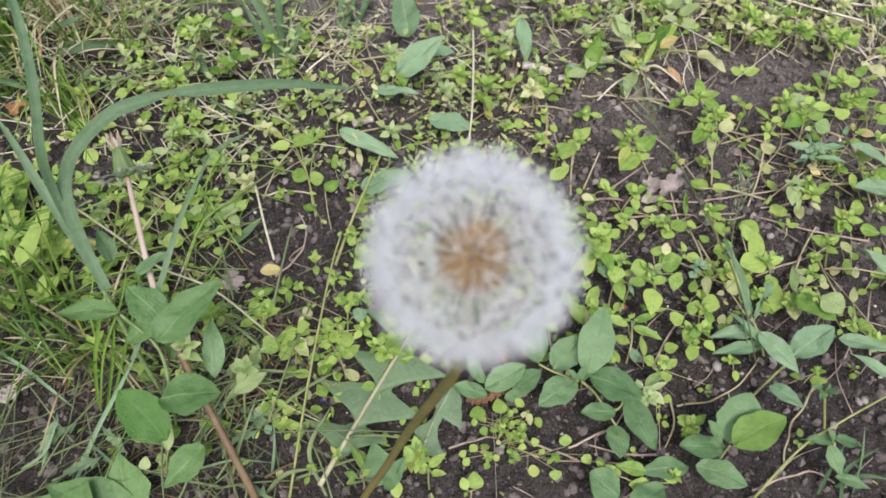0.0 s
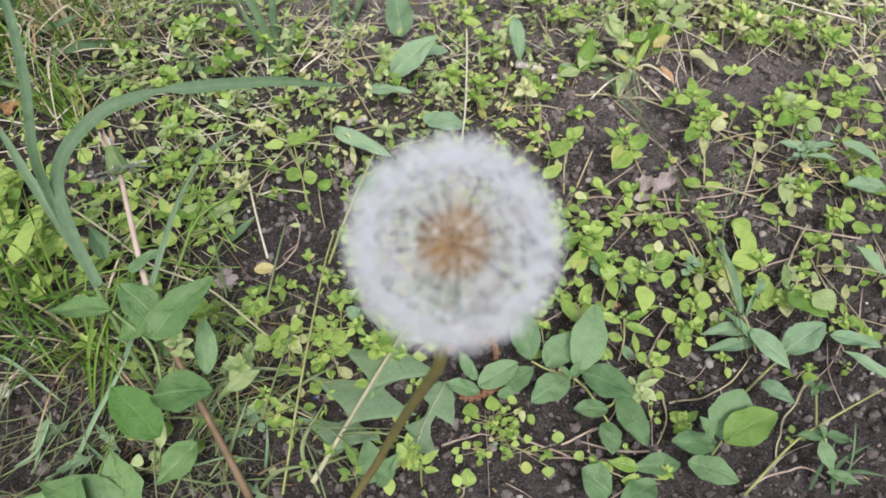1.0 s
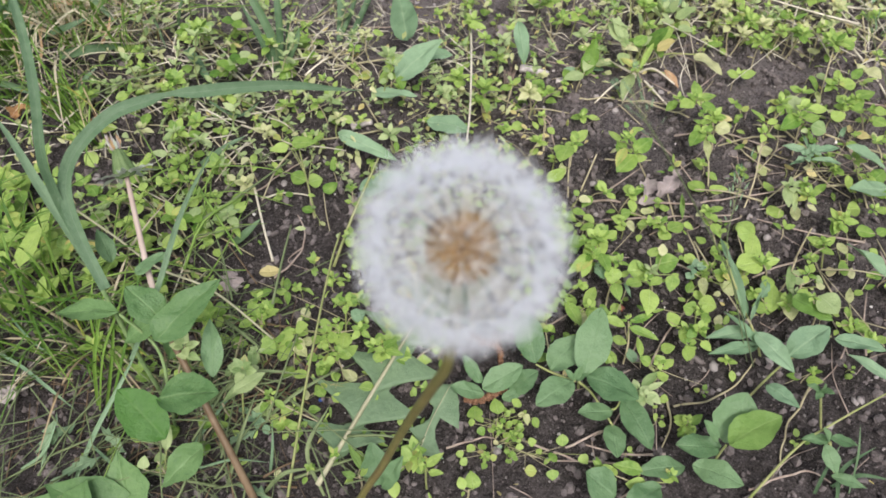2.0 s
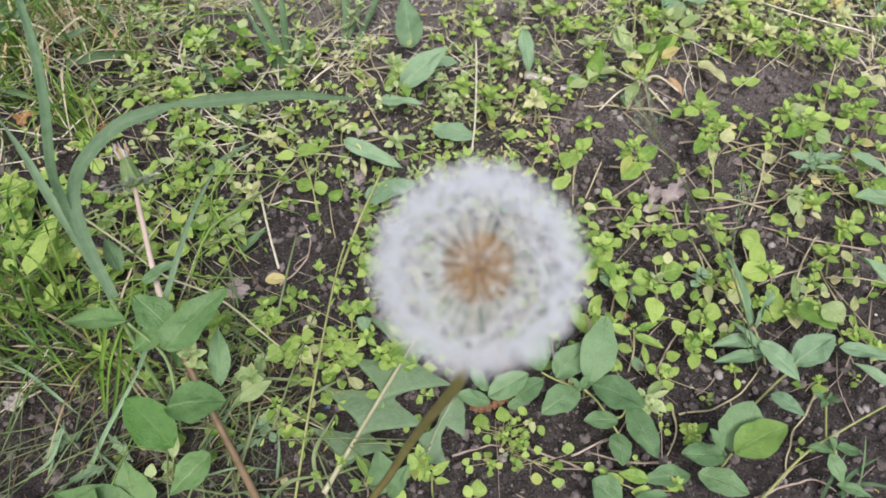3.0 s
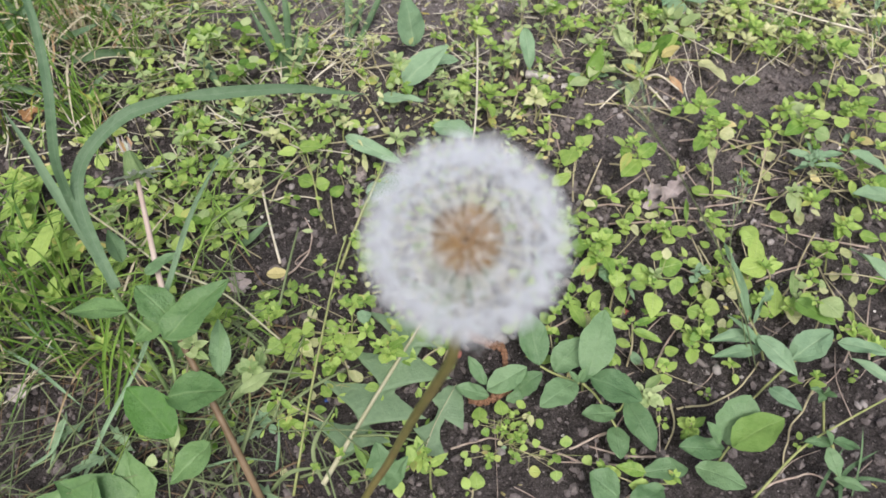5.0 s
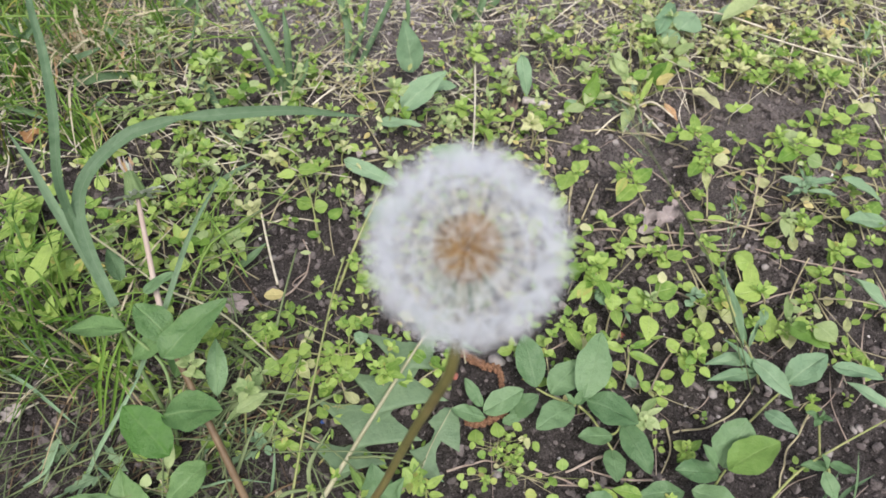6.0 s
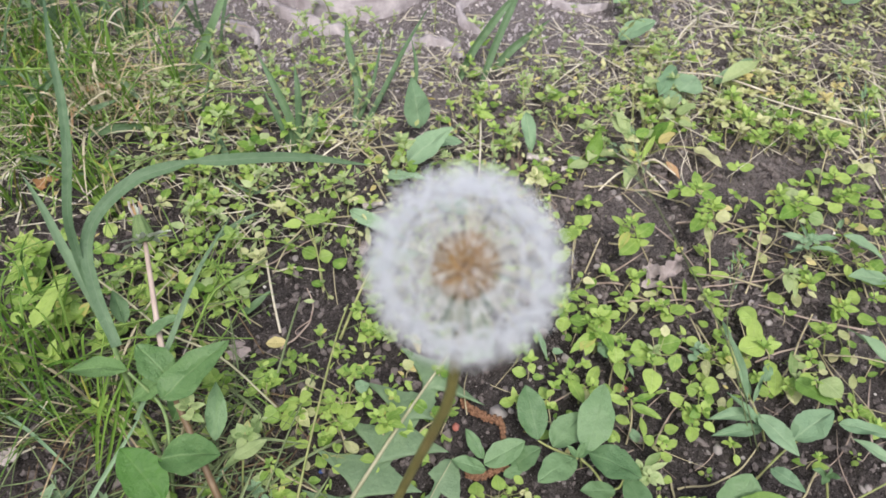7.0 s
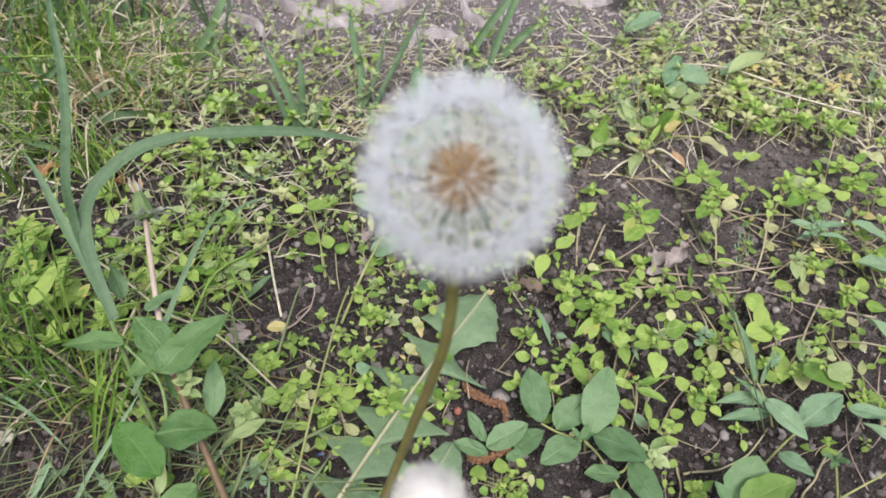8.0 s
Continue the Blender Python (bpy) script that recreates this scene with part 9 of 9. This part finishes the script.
def panicle(root, line, label, seed, size=1.0):
    """A flowering grass: a thin stalk with small spikelets on hair-thin branches near its end."""
    b = Vector(on_soil(root))
    t = thing("flowering_grass", b, label, "grass", "flowering grass")
    pts = [Vector((0, 0, -0.003))] + [Vector(p) - b for p in line]
    part("stalk", tube(bmesh.new(), pts, 0.0003, 0.00013, 5, 6), SAGE, t)
    way = curve_points(pts, 10)
    r = random.Random(seed)
    n = len(way)
    for i in range(int(n * 0.62), n):
        for _ in range(1):
            d = (way[i] - way[i - 1]).normalized()
            out = (d + Vector((r.uniform(-1, 1), r.uniform(-1, 1), r.uniform(-0.6, 0.6)))).normalized()
            e = way[i] + out * r.uniform(0.003, 0.008) * (1 + size) / 2
            part("branch", tube(bmesh.new(), [way[i], (way[i] + e) / 2 + Vector((0, 0, 0.0004)), e], 0.00010 * size, 0.00007 * size, 4, 2), STEM, t)
            leaf(t, e + b, e + b + (out + d * 0.5) * r.uniform(0.004, 0.0065) * size, 0.0011 * size, "lance", GREY, name="spikelet")


panicle((0.149, 0.141), ((0.1082, 0.1329, 0.0900), (0.0757, 0.1274, 0.1500), (0.0549, 0.1185, 0.1880), (0.0482, 0.1188, 0.1980), (0.0445, 0.1231, 0.2040)), "thin flowering grass stalk with pale spikelets", 3, 0.4)
panicle((0.147, 0.144), ((0.1253, 0.1501, 0.0500), (0.1155, 0.1599, 0.0750), (0.1186, 0.1753, 0.0850), (0.1254, 0.1905, 0.0880)), "thin flowering grass stalk with pale spikelets", 4, 0.55)
panicle((0.257, 0.265), ((0.2191, 0.2595, 0.0600), (0.1987, 0.2626, 0.0900), (0.1904, 0.2757, 0.1050)), "buff flowering grass at the bed's edge", 5)

# ---- small things on the soil ----


def lying(name, a, e, width, kind, material, label, category, group="", lift=0.002, roll=0):
    a, e = on_soil(a, lift), on_soil(e, lift * 1.5)
    t = thing(name, a, label, category, group)
    leaf(t, a, e, width, kind, material, roll, name="blade")


lying("dead_leaf", (0.109, 0.234), (0.115, 0.254), 0.013, "torn", DRY, "crumpled pinkish grey dead leaf on soil", "dead leaf", "dead leaves", 0.004, 15)
lying("dead_leaf", (0.117, 0.235), (0.128, 0.247), 0.013, "torn", DRY, "crumpled pinkish grey dead leaf on soil", "dead leaf", "dead leaves", 0.009, -10)
lying("dead_leaf", (-0.104, 0.179), (-0.103, 0.189), 0.016, "torn", DRY, "torn whitish dead leaf among weeds", "dead leaf", "dead leaves", 0.006, 10)
lying("dead_leaf", (-0.047, 0.227), (-0.045, 0.238), 0.011, "torn", DRY, "curled pale dead leaf", "dead leaf", "dead leaves", 0.004, 20)
lying("dead_leaf", (-0.049, 0.254), (-0.046, 0.262), 0.008, "torn", DRY, "curled pale dead leaf", "dead leaf", "dead leaves", 0.003, 0)
lying("dead_leaf", (-0.199, 0.121), (-0.197, 0.130), 0.013, "torn", DRY, "torn whitish dead leaf by the grass", "dead leaf", "dead leaves", 0.005, 0)
lying("dead_leaf", (0.037, 0.361), (0.043, 0.374), 0.014, "torn", DRY, "curled whitish dead leaf", "dead leaf", "dead leaves", 0.004, 10)
lying("dead_leaf", (0.037, 0.312), (0.045, 0.341), 0.008, "torn", BARK, "brown strip of dry bark", "bark strip", "dead leaves", 0.003, 0)
lying("dead_leaf", (0.031, 0.225), (0.058, 0.222), 0.006, "torn", BARK, "pinkish brown dry strip on soil", "bark strip", "dead leaves", 0.003, 0)
lying("dead_leaf", (-0.249, 0.294), (-0.237, 0.298), 0.01, "torn", TAN, "curled rusty brown dead leaf among straw", "dead leaf", "dead leaves", 0.008, 20)
lying("dead_leaf", (-0.197, 0.288), (-0.190, 0.280), 0.008, "torn", TAN, "curled rusty brown dead leaf behind the bud", "dead leaf", "dead leaves", 0.01, 20)
lying("dry_leaf", (-0.093, 0.193), (-0.082, 0.194), 0.007, "oval", YELLOW, "small pale dry leaf on soil", "dry leaf", "yellowed leaves")
lying("dry_leaf", (0.135, 0.333), (0.141, 0.318), 0.005, "lance", ORANGE, "orange dried leaf on soil", "dry leaf", "yellowed leaves", 0.004)
lying("yellow_leaf", (0.1265, 0.333), (0.1350, 0.335), 0.0075, "oval", YELLOW, "small round yellow leaf", "yellow leaf", "yellowed leaves", 0.018)
lying("yellow_leaf", (-0.143, 0.222), (-0.137, 0.217), 0.0055, "oval", YELLOW, "small round yellow leaf", "yellow leaf", "yellowed leaves", 0.012)
lying("yellow_leaf", (0.157, 0.292), (0.166, 0.290), 0.0065, "oval", YELLOW, "small yellowed leaf on runners", "yellow leaf", "yellowed leaves", 0.006)
lying("yellow_leaf", (-0.148, 0.225), (-0.143, 0.224), 0.0045, "oval", YELLOW, "small round bright yellow leaf", "yellow leaf", "yellowed leaves", 0.012)


def catkin(points, label):
    """A drooped catkin: a thin core with small scales all round."""
    line = curve_points([on_soil(p, 0.0035) for p in points], 8)
    b = line[0]
    t = thing("catkin", b, label, "catkin", "catkins")
    part("core", tube(bmesh.new(), [q - b for q in line[::2]], 0.0016, 0.0012, 6, 2), CATKIN, t)
    bm = bmesh.new()
    r = random.Random(len(points))
    for q in line:
        for k in range(7):
            a = r.uniform(0, 6.283)
            c = q - b + Vector((r.uniform(-1, 1) * 0.0008, math.cos(a) * 0.0018, math.sin(a) * 0.0016))
            bmesh.ops.create_icosphere(bm, subdivisions=1, radius=r.uniform(0.0006, 0.0010), matrix=Matrix.Translation(c))
    tagged(part("scale_cover", bm, CATKIN, t, "rusty brown scaly cover"), kind="stuff")


catkin(((0.009, 0.160), (0.017, 0.153), (0.027, 0.148), (0.028, 0.139)), "curved rusty brown catkin on dark soil")
catkin(((0.011, 0.124), (0.019, 0.123), (0.030, 0.129)), "rusty brown catkin lying by small weeds")


def stone(name, place, r, material, label, category, squash=0.7, group="pebbles"):
    z = ground_z(*place)
    t = tagged(new(name, pebble_mesh(r, material, len(bpy.data.meshes) % 50, squash)), label, category, group)
    t.location = (place[0], place[1], z + r * squash * 0.55)
    t.rotation_euler = (0, 0, rng.uniform(0, 6.28))


for p, r in (((0.129, 0.141), 0.0025), ((0.069, 0.096), 0.0018), ((-0.023, 0.236), 0.004), ((-0.029, 0.232), 0.0025), ((0.096, 0.190), 0.003), ((0.111, 0.224), 0.002), ((0.166, 0.247), 0.0024), ((0.170, 0.213), 0.002), ((0.147, 0.308), 0.002),
             ((0.177, 0.113), 0.002), ((0.171, 0.108), 0.0022), ((0.193, 0.124), 0.0018), ((-0.192, 0.255), 0.0024), ((-0.187, 0.247), 0.0028), ((-0.087, 0.251), 0.002), ((-0.092, 0.219), 0.0018), ((0.083, 0.248), 0.002), ((0.114, 0.265), 0.002), ((0.026, 0.155), 0.0045)):
    stone("pebble", p, r, PEBBLE, "small grey pebble on soil", "pebble")
for p, r in (((0.072, 0.327), 0.0026), ((0.085, 0.271), 0.002), ((0.084, 0.269), 0.0024), ((0.096, 0.226), 0.0016), ((0.203, 0.218), 0.0026), ((0.088, 0.290), 0.0012), ((0.085, 0.269), 0.0024), ((0.000, 0.160), 0.0016)):
    stone("white_chip", p, r * 0.62, WHITE, "small chalky white chip", "chip", 0.45, "white chips")
stone("blue_crumb", (-0.055, 0.124), 0.0012, BLUE, "blue plastic crumb on soil", "crumb", 0.7, "coloured crumbs")
stone("blue_crumb", (-0.018, 0.115), 0.0014, BLUE, "blue plastic crumb on soil", "crumb", 0.5, "coloured crumbs")
stone("red_crumb", (0.090, 0.173), 0.0018, RED, "red brick crumb on soil", "crumb", 0.7, "coloured crumbs")
stone("red_crumb", (0.006, 0.147), 0.0020, RED, "red brick crumb on soil", "crumb", 0.6, "coloured crumbs")
stalk("wood_chip", [(0.0475, 0.3325, 0.0060), (0.0551, 0.3300, 0.0070), (0.0638, 0.3273, 0.0060)], 0.0026, 0.0019, BLEACHED, "bleached stub of wood on soil", "wood chip")
stalk("wood_chip", [(0.0684, 0.3232, 0.0050), (0.0723, 0.3222, 0.0050)], 0.0019, 0.0016, BLEACHED, "bleached crumb of wood on soil", "wood chip")
stalk("wood_chip", [on_soil((-0.052, 0.289), 0.003), on_soil((-0.046, 0.291), 0.004), on_soil((-0.040, 0.290), 0.003)], 0.0024, 0.0013, BLEACHED, "bleached stub of wood on soil", "wood chip")


def scatter_stones(name, count, material, low, high, label, seed, x0=-0.40, x1=0.44, y0=0.03, y1=0.64):
    """Crumbs and grit, past counting."""
    r = random.Random(seed)
    verts, faces = [], []
    bm = bmesh.new()
    bmesh.ops.create_icosphere(bm, subdivisions=1, radius=1.0)
    ball = [v.co.copy() for v in bm.verts]
    tris = [tuple(v.index for v in f.verts) for f in bm.faces]
    bm.free()
    for _ in range(count):
        x, y = r.uniform(x0, x1), r.uniform(y0, y1)
        s = low + (high - low) * r.random() ** 4
        if material is CLOD and y > 0.425 and -0.24 < x < 0.17 and r.random() < 0.85:
            continue
        z = ground_z(x, y)
        turn = Euler((r.uniform(0, 6), r.uniform(0, 6), r.uniform(0, 6))).to_matrix()
        stretch = Vector((r.uniform(0.7, 1.4), r.uniform(0.7, 1.2), r.uniform(0.5, 0.9)))
        k = len(verts)
        for c in ball:
            q = turn @ Vector((c.x * stretch.x, c.y * stretch.y, c.z * stretch.z)) * s * r.uniform(0.6, 1.25)
            verts.append((x + q.x, y + q.y, z + s * 0.5 + q.z))
        faces += [tuple(i + k for i in f) for f in tris]
    me = bpy.data.meshes.new(name)
    me.from_pydata(verts, [], faces)
    me.materials.append(material)
    tagged(new(name, me), label, "grit", kind="stuff")


scatter_stones("soil_crumbs", 32000, CLOD, 0.0005, 0.0030, "dark crumbs of soil", 5)
scatter_stones("soil_crumbs", 3000, CLOD, 0.0008, 0.0028, "coarse crumbs on bare soil", 25, 0.04, 0.36, 0.20, 0.42)
scatter_stones("grit", 3200, PEBBLE, 0.0003, 0.0014, "fine grey grit on the soil", 6)
scatter_stones("grit", 420, PEBBLE, 0.0007, 0.0030, "small grey stones on bare soil", 16, 0.02, 0.40, 0.08, 0.36)
scatter_stones("pale_grit", 900, WHITE, 0.0003, 0.0013, "pale specks on the soil", 8)
scatter_stones("dry_crumbs", 7000, DUST, 0.0005, 0.0022, "pale dry crumbs of trodden soil", 21, -0.24, 0.20, 0.40, 0.60)
scatter_stones("slab_grit", 420, PEBBLE, 0.0006, 0.0020, "grey grit strewn by the paving", 19, -0.2, 0.2, 0.42, 0.58)
scatter_stones("slab_grit", 900, WHITE, 0.0005, 0.0015, "pale husks strewn by the paving", 9, -0.2, 0.2, 0.42, 0.56)
